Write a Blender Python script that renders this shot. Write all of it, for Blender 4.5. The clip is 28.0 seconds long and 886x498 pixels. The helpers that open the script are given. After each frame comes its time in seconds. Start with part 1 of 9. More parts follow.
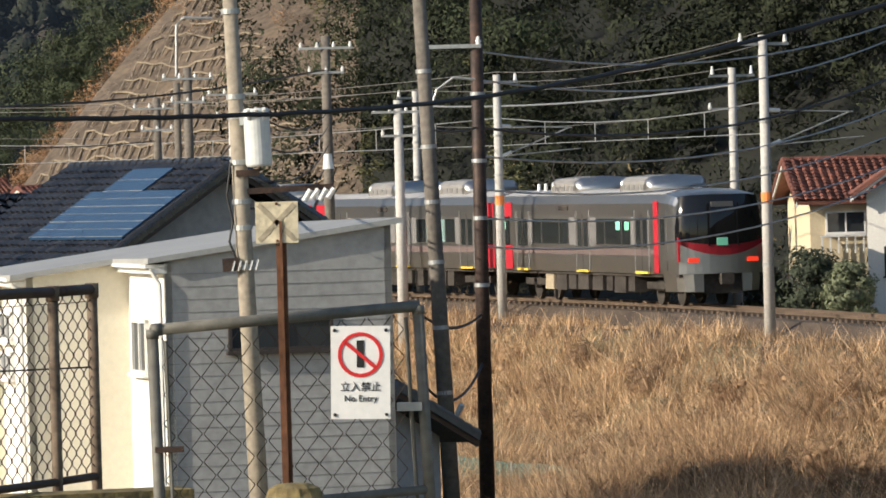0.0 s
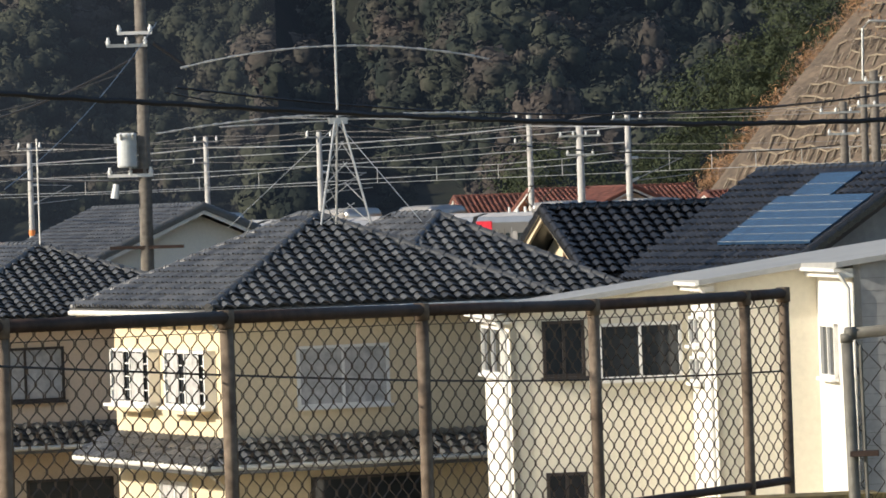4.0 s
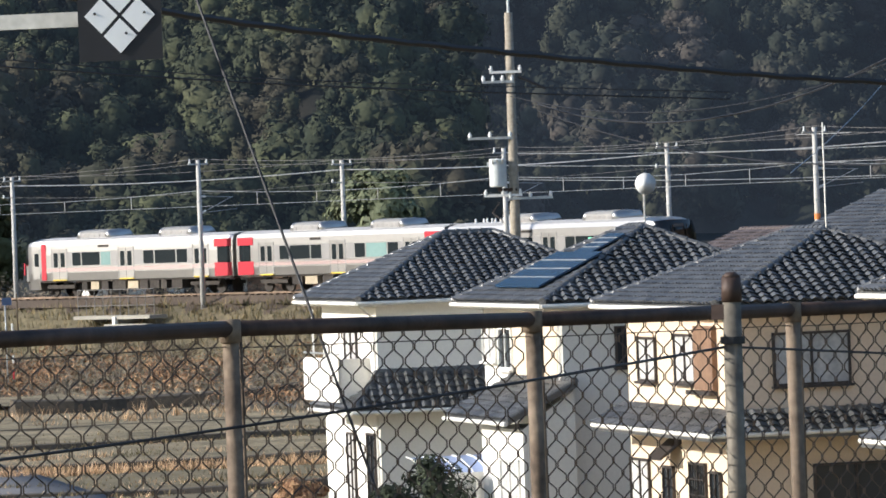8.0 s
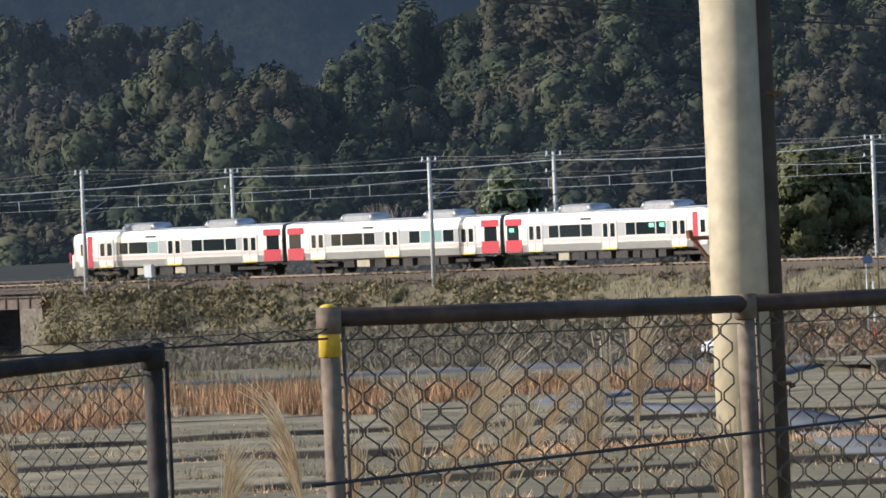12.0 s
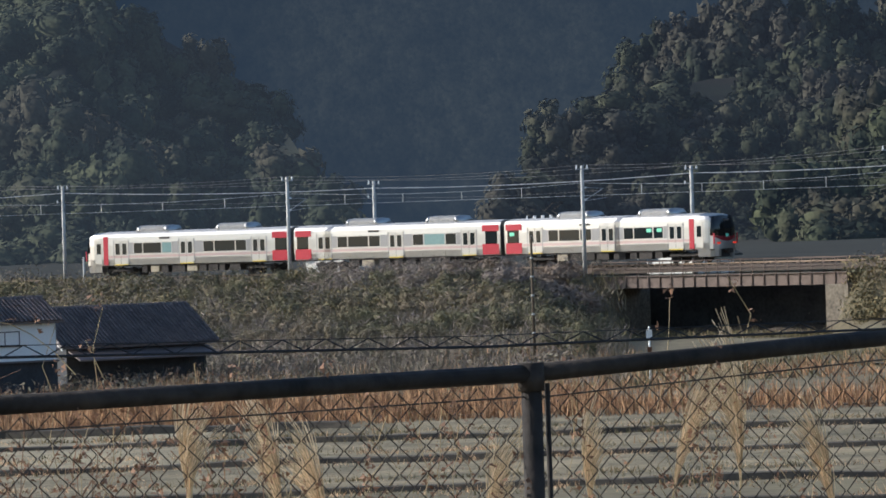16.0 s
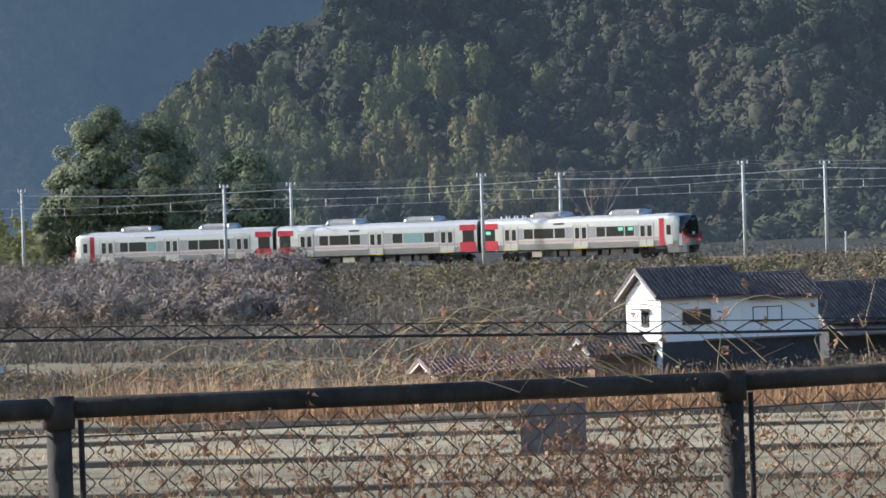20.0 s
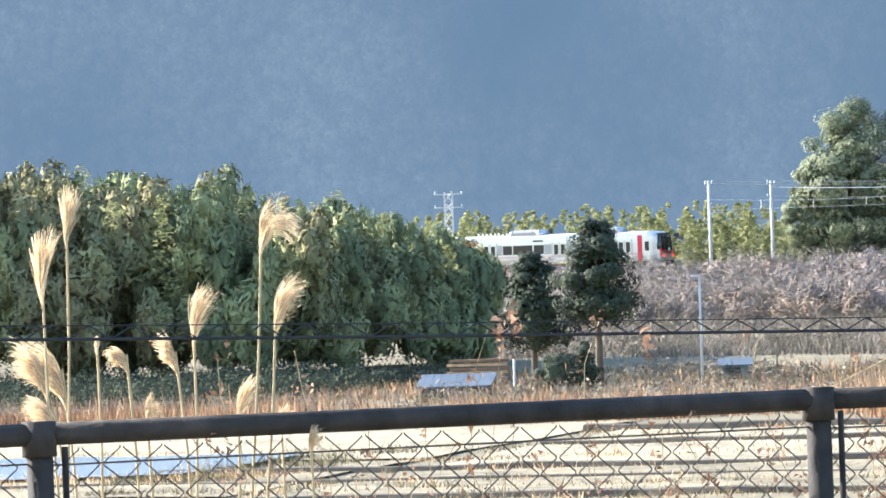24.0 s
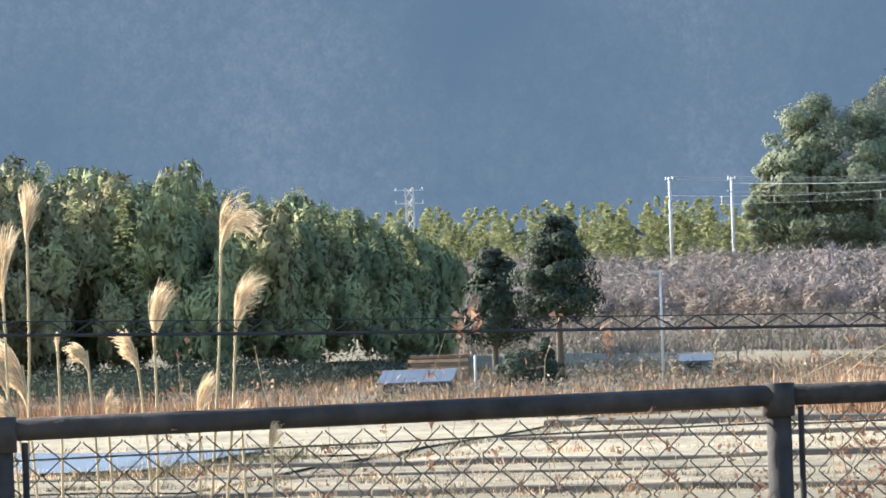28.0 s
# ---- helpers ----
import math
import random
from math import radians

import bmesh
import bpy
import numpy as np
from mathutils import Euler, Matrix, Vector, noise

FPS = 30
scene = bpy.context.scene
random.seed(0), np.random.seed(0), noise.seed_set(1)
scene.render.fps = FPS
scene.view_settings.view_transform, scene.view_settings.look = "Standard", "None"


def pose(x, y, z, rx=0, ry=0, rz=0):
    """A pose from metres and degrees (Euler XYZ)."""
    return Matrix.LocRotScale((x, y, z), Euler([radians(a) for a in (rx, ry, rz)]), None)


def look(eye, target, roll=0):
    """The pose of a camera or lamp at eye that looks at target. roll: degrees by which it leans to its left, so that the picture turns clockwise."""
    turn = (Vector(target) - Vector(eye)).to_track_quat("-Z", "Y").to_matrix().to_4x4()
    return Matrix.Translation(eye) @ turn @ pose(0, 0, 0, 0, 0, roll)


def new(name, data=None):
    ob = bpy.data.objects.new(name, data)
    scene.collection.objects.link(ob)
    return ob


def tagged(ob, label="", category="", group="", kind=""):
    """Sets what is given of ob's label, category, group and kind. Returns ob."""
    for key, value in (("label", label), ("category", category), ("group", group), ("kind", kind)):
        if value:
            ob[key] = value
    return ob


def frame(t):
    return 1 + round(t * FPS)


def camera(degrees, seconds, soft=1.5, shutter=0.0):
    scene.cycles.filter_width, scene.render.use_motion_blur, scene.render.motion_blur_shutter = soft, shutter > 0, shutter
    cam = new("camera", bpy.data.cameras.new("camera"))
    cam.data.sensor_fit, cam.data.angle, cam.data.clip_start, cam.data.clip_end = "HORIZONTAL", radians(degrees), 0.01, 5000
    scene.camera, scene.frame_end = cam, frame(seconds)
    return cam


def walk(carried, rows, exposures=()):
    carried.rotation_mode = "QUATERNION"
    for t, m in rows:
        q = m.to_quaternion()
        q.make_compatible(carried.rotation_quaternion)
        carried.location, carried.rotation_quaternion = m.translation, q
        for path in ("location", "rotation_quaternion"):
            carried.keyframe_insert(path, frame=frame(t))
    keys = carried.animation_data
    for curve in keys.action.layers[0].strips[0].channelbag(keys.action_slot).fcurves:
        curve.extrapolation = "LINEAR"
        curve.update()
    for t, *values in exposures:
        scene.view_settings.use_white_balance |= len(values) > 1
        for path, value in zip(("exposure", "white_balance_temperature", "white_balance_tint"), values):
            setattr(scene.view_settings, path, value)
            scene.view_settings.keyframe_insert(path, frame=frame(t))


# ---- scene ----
# Plan: metres, z up, the valley floor near z = 0; the camera stands at the origin on a bank and turns from bearing 0 to bearing -47.
EYE_Z = 9.4
ARM = 0.2                      # the camera swings this far out round the filmer's body
RAIL_Z = 5.2


def at(az, r, z=0.0):
    """A place by its bearing in degrees (clockwise from +y), its distance and its height."""
    a = radians(az)
    return Vector((r * math.sin(a), r * math.cos(a), z))


def aim(yaw, pitch, roll):
    eye = at(yaw, ARM, EYE_Z)
    return look(eye, eye + at(yaw, 100, 100 * math.tan(radians(pitch))), roll)


cam = camera(9.0, 28.0, soft=1.7)
VIEW = (
    (0, -0.000, -0.742, -1.57), (0.5, -0.575, -0.705, -1.61), (1, -1.510, -0.620, -1.61), (1.5, -2.225, -0.565, -1.83),
    (2, -3.393, -0.491, -2.03), (2.5, -4.213, -0.476, -2.02), (3, -5.394, -0.509, -2.00), (3.5, -6.344, -0.505, -1.98),
    (5.5, -9.549, -0.396, -2.09), (6, -11.166, -0.366, -1.98), (6.5, -12.148, -0.319, -1.91), (7, -13.024, -0.353, -1.92),
    (7.5, -14.106, -0.380, -2.14), (8, -14.954, -0.357, -2.20), (8.5, -16.630, -0.366, -2.15), (9, -17.604, -0.393, -2.02),
    (9.5, -18.584, -0.389, -1.70), (10, -19.784, -0.398, -1.70), (10.5, -20.560, -0.426, -1.84), (11, -21.609, -0.439, -2.29),
    (11.5, -22.664, -0.452, -2.57), (12, -23.705, -0.422, -2.51), (12.5, -24.766, -0.349, -2.37), (14.5, -28.695, -0.287, -2.14),
    (15, -29.824, -0.252, -2.03), (15.5, -30.898, -0.243, -1.94), (16, -31.897, -0.358, -1.90), (16.5, -33.026, -0.478, -1.87),
    (17, -34.035, -0.382, -1.97), (17.5, -34.964, -0.384, -2.01), (18, -35.940, -0.377, -2.04), (18.5, -36.889, -0.375, -2.00),
    (19, -37.769, -0.355, -1.83), (19.5, -38.693, -0.331, -1.75), (20, -39.644, -0.356, -2.00), (20.5, -40.613, -0.398, -2.09),
    (21, -41.654, -0.396, -2.18), (21.5, -42.696, -0.365, -2.14), (22, -43.705, -0.330, -2.08), (22.5, -44.737, -0.290, -2.03),
    (24.5, -47.487, -0.167, -2.03), (25, -47.233, -0.134, -1.96), (25.5, -47.005, -0.167, -2.02), (26, -47.085, -0.155, -2.04),
    (26.5, -47.150, -0.147, -2.09), (27, -46.798, -0.187, -1.98), (27.5, -46.795, -0.208, -2.06), (28, -46.856, -0.234, -2.02))
walk(cam, [(t, aim(yaw, pitch, roll)) for t, yaw, pitch, roll in VIEW],
     exposures=((0, 0.36, 6500, 10), (2, 0.26, 6450, 10), (4, 0.32, 6400, 10), (8, 0.60, 5900, 10), (10.5, 0.68, 5800, 10), (12, 0.58, 5750, 10), (14.5, 0.14, 5700, 9), (16, 0.38, 5650, 9), (18, 0.70, 5600, 9), (20, 0.92, 5650, 9), (22.5, 1.45, 5800, 9), (24.5, 2.36, 5750, 9), (26, 2.12, 5780, 9), (28, 1.92, 5820, 10)))

# ---- light: a low winter sun from bearing -113 and a clear sky
SUN_AZ, SUN_EL = -113.0, 22.0
world = bpy.data.worlds.new("sky")
scene.world = world
world.use_nodes = True
wn = world.node_tree.nodes
sky = wn.new("ShaderNodeTexSky")
sky.sky_type, sky.sun_disc = "NISHITA", False
sky.sun_elevation, sky.sun_rotation = radians(SUN_EL), radians(SUN_AZ)
world.node_tree.links.new(sky.outputs["Color"], wn["Background"].inputs["Color"])
wn["Background"].inputs["Strength"].default_value = 0.125
sun = new("sun", bpy.data.lights.new("sun", "SUN"))
sun.data.energy, sun.data.angle, sun.data.color = 4.6, radians(0.6), (1.0, 0.90, 0.76)
sun.matrix_world = look(at(SUN_AZ, 100, 100 * math.tan(radians(SUN_EL))), (0, 0, 0))

# ---- materials
def material(name, base, rough=0.7, metal=0.0, vary=0.25, scale=3.0, fine=40.0, bump=0.15, spec=0.4, random_by="", glow=0.0, tint=None, thin=0.0):
    """A surface with stains at one scale and grain at another, in metres; random_by: '' or 'object' or 'island'."""
    m = bpy.data.materials.new(name)
    m.use_nodes = True
    n, l = m.node_tree.nodes, m.node_tree.links
    b = n["Principled BSDF"]
    b.inputs["Roughness"].default_value, b.inputs["Metallic"].default_value = rough, metal
    b.inputs["Specular IOR Level"].default_value = spec
    geo = n.new("ShaderNodeNewGeometry")
    big, small = n.new("ShaderNodeTexNoise"), n.new("ShaderNodeTexNoise")
    big.inputs["Scale"].default_value, small.inputs["Scale"].default_value = 1.0 / scale, fine
    big.inputs["Detail"].default_value, small.inputs["Detail"].default_value = 4.0, 3.0
    tex = n.new("ShaderNodeTexCoord")
    for t in (big, small):
        l.new(tex.outputs["Object"], t.inputs["Vector"])
    add = n.new("ShaderNodeMath")
    add.operation = "ADD"
    l.new(big.outputs["Fac"], add.inputs[0])
    l.new(small.outputs["Fac"], add.inputs[1])
    half = n.new("ShaderNodeMapRange")
    half.inputs["From Min"].default_value, half.inputs["From Max"].default_value = 0.6, 1.4
    half.inputs["To Min"].default_value, half.inputs["To Max"].default_value = 1 - vary, 1 + vary
    l.new(add.outputs[0], half.inputs["Value"])
    value = half.outputs["Result"]
    if random_by:
        if random_by == "object":
            rnd = n.new("ShaderNodeObjectInfo").outputs["Random"]
        else:
            rnd = geo.outputs["Random Per Island"]
        mr = n.new("ShaderNodeMapRange")
        mr.inputs["To Min"].default_value, mr.inputs["To Max"].default_value = 1 - 1.3 * vary, 1 + 1.3 * vary
        l.new(rnd, mr.inputs["Value"])
        mul = n.new("ShaderNodeMath")
        mul.operation = "MULTIPLY"
        l.new(value, mul.inputs[0])
        l.new(mr.outputs["Result"], mul.inputs[1])
        value = mul.outputs[0]
    mix = n.new("ShaderNodeMix")
    mix.data_type, mix.blend_type = "RGBA", "MULTIPLY"
    mix.inputs["Factor"].default_value = 1.0
    if tint:
        two = n.new("ShaderNodeMix")
        two.data_type = "RGBA"
        two.inputs["A"].default_value, two.inputs["B"].default_value = (*base, 1), (*tint, 1)
        if random_by:
            l.new(rnd, two.inputs["Factor"])
        else:
            l.new(big.outputs["Fac"], two.inputs["Factor"])
        l.new(two.outputs["Result"], mix.inputs["A"])
    else:
        mix.inputs["A"].default_value = (*base, 1)
    l.new(value, mix.inputs["B"])
    l.new(mix.outputs["Result"], b.inputs["Base Color"])
    if bump:
        bp = n.new("ShaderNodeBump")
        bp.inputs["Strength"].default_value, bp.inputs["Distance"].default_value = bump, 0.02
        l.new(small.outputs["Fac"], bp.inputs["Height"])
        l.new(bp.outputs["Normal"], b.inputs["Normal"])
    if thin:                                    # light comes through leaves and blades
        tr, ms = n.new("ShaderNodeBsdfTranslucent"), n.new("ShaderNodeMixShader")
        l.new(mix.outputs["Result"], tr.inputs["Color"])
        ms.inputs["Fac"].default_value = thin
        l.new(b.outputs["BSDF"], ms.inputs[1])
        l.new(tr.outputs["BSDF"], ms.inputs[2])
        l.new(ms.outputs["Shader"], n["Material Output"].inputs["Surface"])
    if glow:
        l.new(mix.outputs["Result"], b.inputs["Emission Color"])
        b.inputs["Emission Strength"].default_value = glow
    return m


def glass_dark(name, colour=(0.015, 0.02, 0.022), rough=0.08):
    m = bpy.data.materials.new(name)
    m.use_nodes = True
    b = m.node_tree.nodes["Principled BSDF"]
    b.inputs["Base Color"].default_value = (*colour, 1)
    b.inputs["Roughness"].default_value = rough
    b.inputs["Specular IOR Level"].default_value = 0.5
    return m


# ---- mesh building
class Shape:
    """Vertices and faces of one mesh, gathered piece by piece."""

    def __init__(self):
        self.v, self.f = [], []

    def poly(self, pts):
        k = len(self.v)
        self.v += [tuple(p) for p in pts]
        self.f.append(tuple(range(k, k + len(pts))))
        return self

    def box(self, c, s, rz=0.0, m=None, taper=1.0):
        k = len(self.v)
        cr, sr = math.cos(rz), math.sin(rz)
        for z in (-0.5, 0.5):
            w = taper if z > 0 else 1.0
            for x, y in ((-0.5, -0.5), (0.5, -0.5), (0.5, 0.5), (-0.5, 0.5)):
                px, py = x * s[0] * w, y * s[1] * w
                p = Vector((c[0] + px * cr - py * sr, c[1] + px * sr + py * cr, c[2] + z * s[2]))
                self.v.append(tuple(m @ p) if m else tuple(p))
        for a, b, c2, d in ((0, 3, 2, 1), (4, 5, 6, 7), (0, 1, 5, 4), (1, 2, 6, 5), (2, 3, 7, 6), (3, 0, 4, 7)):
            self.f.append((k + a, k + b, k + c2, k + d))
        return self

    def tube(self, p0, p1, r0, r1=None, n=8, caps=True):
        p0, p1 = Vector(p0), Vector(p1)
        r0, r1 = float(r0), float(r0 if r1 is None else r1)
        d = (p1 - p0).normalized()
        u = d.orthogonal().normalized()
        w = d.cross(u)
        k = len(self.v)
        for p, r in ((p0, r0), (p1, r1)):
            for i in range(n):
                a = 2 * math.pi * i / n
                self.v.append(tuple(p + r * (math.cos(a) * u + math.sin(a) * w)))
        for i in range(n):
            j = (i + 1) % n
            self.f.append((k + i, k + j, k + n + j, k + n + i))
        if caps:
            self.f.append(tuple(range(k + n - 1, k - 1, -1)))
            self.f.append(tuple(range(k + n, k + 2 * n)))
        return self

    def line(self, pts, r, n=5):
        """One unbroken wire through the points."""
        pts = [Vector(p) for p in pts]
        rings = []
        for i, p in enumerate(pts):
            d = (pts[min(i + 1, len(pts) - 1)] - pts[max(i - 1, 0)]).normalized()
            u = d.cross(Vector((0.03, 0.05, 1.0))) if abs(d.z) < 0.95 else d.cross(Vector((1.0, 0.05, 0.0)))
            u.normalize()
            w = d.cross(u)
            rings.append([p + r * (math.cos(6.2832 * k / n) * u + math.sin(6.2832 * k / n) * w) for k in range(n)])
        return self.loft(rings)

    def loft(self, rings, closed=True, caps=True):
        """Skin through rings of equal length."""
        k, n = len(self.v), len(rings[0])
        for ring in rings:
            self.v += [tuple(p) for p in ring]
        for i in range(len(rings) - 1):
            for j in range(n if closed else n - 1):
                a, b = k + i * n + j, k + i * n + (j + 1) % n
                self.f.append((a, b, b + n, a + n))
        if caps and closed:
            self.f.append(tuple(range(k + n - 1, k - 1, -1)))
            self.f.append(tuple(range(k + (len(rings) - 1) * n, k + len(rings) * n)))
        return self

    def move(self, m):
        self.v = [tuple(m @ Vector(p)) for p in self.v]
        return self

    def mesh(self, name, mat, smooth=False):
        me = bpy.data.meshes.new(name)
        me.from_pydata(self.v, [], self.f)
        me.materials.append(mat)
        if smooth:
            me.polygons.foreach_set("use_smooth", [True] * len(me.polygons))
        me.update()
        return me


def part(name, shape, mat, parent, label="", smooth=False):
    ob = new(name, shape.mesh(name, mat, smooth) if isinstance(shape, Shape) else shape)
    ob.parent = parent
    return tagged(ob, label)


def thing(name, m, label, category, group="", kind=""):
    """An Empty at the base of a thing that carries its parts."""
    ob = new(name)
    ob.matrix_world = m
    ob.empty_display_size = 0.3
    return tagged(ob, label, category, group, kind)


def solid(name, shape, mat, label, category, group="", kind="", smooth=False, m=None):
    """A thing of one mesh."""
    ob = new(name, shape.mesh(name, mat, smooth))
    if m is not None:
        ob.matrix_world = m
    return tagged(ob, label, category, group, kind)

# ---- material set
M_SOIL = material("field_soil", (0.20, 0.155, 0.09), 0.95, vary=0.5, scale=7, fine=1.4, bump=0.6, tint=(0.13, 0.115, 0.062))
# Floor colour taken near black: the shade under the trees is in it.
M_HILL = material("shaded_forest_floor", (0.014, 0.015, 0.010), 0.95, vary=0.5, scale=14, fine=0.6)
M_ROCK = material("crumbling_tan_rock", (0.150, 0.118, 0.088), 0.95, vary=0.6, scale=2.0, fine=2.5, bump=0.9, tint=(0.12, 0.085, 0.055))
M_STRAW = material("dry_grass", (0.44, 0.275, 0.145), 0.85, vary=0.5, scale=1.8, fine=2, bump=0, random_by="island", tint=(0.60, 0.42, 0.25), thin=0.25)
M_RUST = material("reddish_dry_grass", (0.30, 0.15, 0.08), 0.9, vary=0.4, scale=6, fine=3, bump=0, random_by="island", tint=(0.36, 0.22, 0.11))
M_WEED = material("green_weeds", (0.14, 0.13, 0.068), 0.85, vary=0.35, scale=8, fine=2, bump=0, random_by="island", tint=(0.19, 0.14, 0.065))
# Brush tone raised to stand for the haze over the far embankment.
M_BRUSH = material("bare_brush", (0.22, 0.17, 0.135), 0.9, vary=0.4, scale=5, fine=2, bump=0, random_by="island", tint=(0.15, 0.135, 0.09))
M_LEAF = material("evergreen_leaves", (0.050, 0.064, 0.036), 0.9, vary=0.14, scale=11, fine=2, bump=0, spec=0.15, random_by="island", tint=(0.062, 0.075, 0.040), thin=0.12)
# Olive lightened to stand for crowns in the sun.
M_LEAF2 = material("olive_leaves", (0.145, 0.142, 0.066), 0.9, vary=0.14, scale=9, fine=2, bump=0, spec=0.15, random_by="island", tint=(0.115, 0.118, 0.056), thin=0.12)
M_BAMBOO = material("bamboo_leaves", (0.24, 0.245, 0.105), 0.9, vary=0.14, scale=7, fine=2, bump=0, spec=0.15, random_by="island", tint=(0.30, 0.295, 0.14), thin=0.3)
M_BARK = material("bark", (0.10, 0.075, 0.05), 0.95, vary=0.4, scale=1, fine=12)
M_ASPHALT = material("asphalt", (0.12, 0.12, 0.125), 0.9, vary=0.25, scale=4, fine=30)
M_CONC = material("weathered_concrete", (0.34, 0.32, 0.27), 0.9, vary=0.3, scale=2.5, fine=18)
M_BALLAST = material("ballast", (0.095, 0.07, 0.05), 0.95, vary=0.5, scale=4, fine=9, bump=0.8)
M_STEELGREY = material("galvanised_steel", (0.42, 0.43, 0.42), 0.5, 0.6, vary=0.25, scale=1.5, fine=20, bump=0.05)
M_RUSTSTEEL = material("rusty_steel", (0.16, 0.075, 0.04), 0.8, 0.3, vary=0.5, scale=0.4, fine=30)
M_WIRE = material("black_cable", (0.02, 0.02, 0.022), 0.6, vary=0.2, scale=1, fine=10, bump=0)
M_WIRELIT = material("bright_aluminium_wire", (0.7, 0.68, 0.64), 0.35, 0.7, vary=0.1, scale=2, fine=5, bump=0)
M_WATER = material("paddy_ice", (0.30, 0.35, 0.40), 0.2, vary=0.1, scale=9, fine=1, bump=0.02, spec=0.6)


# ---- the lie of the land
def smooth(a, b, x):
    t = min(1.0, max(0.0, (x - a) / (b - a)))
    return t * t * (3 - 2 * t)


def table(rows, x):
    if x <= rows[0][0]:
        return rows[0][1]
    for (a, p), (b, q) in zip(rows, rows[1:]):
        if x <= b:
            return p + (q - p) * (x - a) / (b - a)
    return rows[-1][1]


# the railway's curve: bearing and distance of its centre line
TRACK = ((-110, 600), (-75, 560), (-62, 543), (-49, 508.7), (-42, 479.4), (-36, 449.1), (-30, 416.1), (-24, 381.3), (-18, 342.7), (-12, 299.0), (-6, 254.0), (0, 200.7), (6, 143.1), (10, 115.7), (20, 79.4), (40, 48.0))


def natural_spline(rows):
    x, y = np.array([r[0] for r in rows], float), np.array([r[1] for r in rows], float)
    n, h = len(x), np.diff(x)
    m, b = np.zeros((n, n)), np.zeros(n)
    m[0, 0] = m[-1, -1] = 1
    for i in range(1, n - 1):
        m[i, i - 1], m[i, i], m[i, i + 1] = h[i - 1], 2 * (h[i - 1] + h[i]), h[i]
        b[i] = 6 * ((y[i + 1] - y[i]) / h[i] - (y[i] - y[i - 1]) / h[i - 1])
    c = np.linalg.solve(m, b)

    def value(q):
        i = np.clip(np.searchsorted(x, q) - 1, 0, n - 2)
        d = q - x[i]
        return y[i] + d * ((y[i + 1] - y[i]) / h[i] - h[i] * (2 * c[i] + c[i + 1]) / 6) + d ** 2 * c[i] / 2 + d ** 3 * (c[i + 1] - c[i]) / (6 * h[i])
    return value


T_AZ = np.linspace(30, -100, 2601)
T_R = np.exp(natural_spline([(a, math.log(r)) for a, r in TRACK])(T_AZ))
T_X, T_Y = T_R * np.sin(np.radians(T_AZ)), T_R * np.cos(np.radians(T_AZ))
T_S = np.concatenate([[0], np.cumsum(np.hypot(np.diff(T_X), np.diff(T_Y)))])
T_S -= np.interp(6.0, -T_AZ, T_S)
T_HEAD = np.unwrap(np.arctan2(np.gradient(T_Y), np.gradient(T_X)))
T_SINE = np.abs(np.sin(np.radians(90 - T_AZ) - T_HEAD))


def off_track(x, y):
    """Metres from the line's centre, towards the camera negative."""
    az, r = math.degrees(math.atan2(x, y)), math.hypot(x, y)
    if not -95 < az < 28:
        return -60.0
    i = (30 - az) / 130 * 2600
    k = int(i)
    return (r - (T_R[k] + (T_R[k + 1] - T_R[k]) * (i - k))) * T_SINE[k]


def on_track(s, off=0.0, z=0.0):
    """A place by its distance along the line, in metres, and off to the far side of it."""
    x, y, h = np.interp(s, T_S, T_X), np.interp(s, T_S, T_Y), np.interp(s, T_S, T_HEAD)
    return Vector((x + off * math.sin(h), y - off * math.cos(h), z))


def heading(s):
    return math.degrees(np.interp(s, T_S, T_HEAD))


def track_at(az, off):
    """Where a bearing crosses the line that runs off metres beside the railway."""
    k = int((30 - az) / 130 * 2600)
    return at(az, T_R[k] + off / T_SINE[k])


def track_s(az):
    return float(np.interp(-az, -T_AZ, T_S))


CUT = ((-4.95, 4.6), (-4.36, 8.8), (-3.0, 16.5), (-1.6, 24.0), (0.0, 27.0), (12.0, 27.0))     # crest of the cutting, by bearing
BANK = ((-90, 14.0), (-45, 15.5), (-33, 18.0), (-25, 20.0), (-14, 25.0), (-4, 34.0), (60, 34.0))


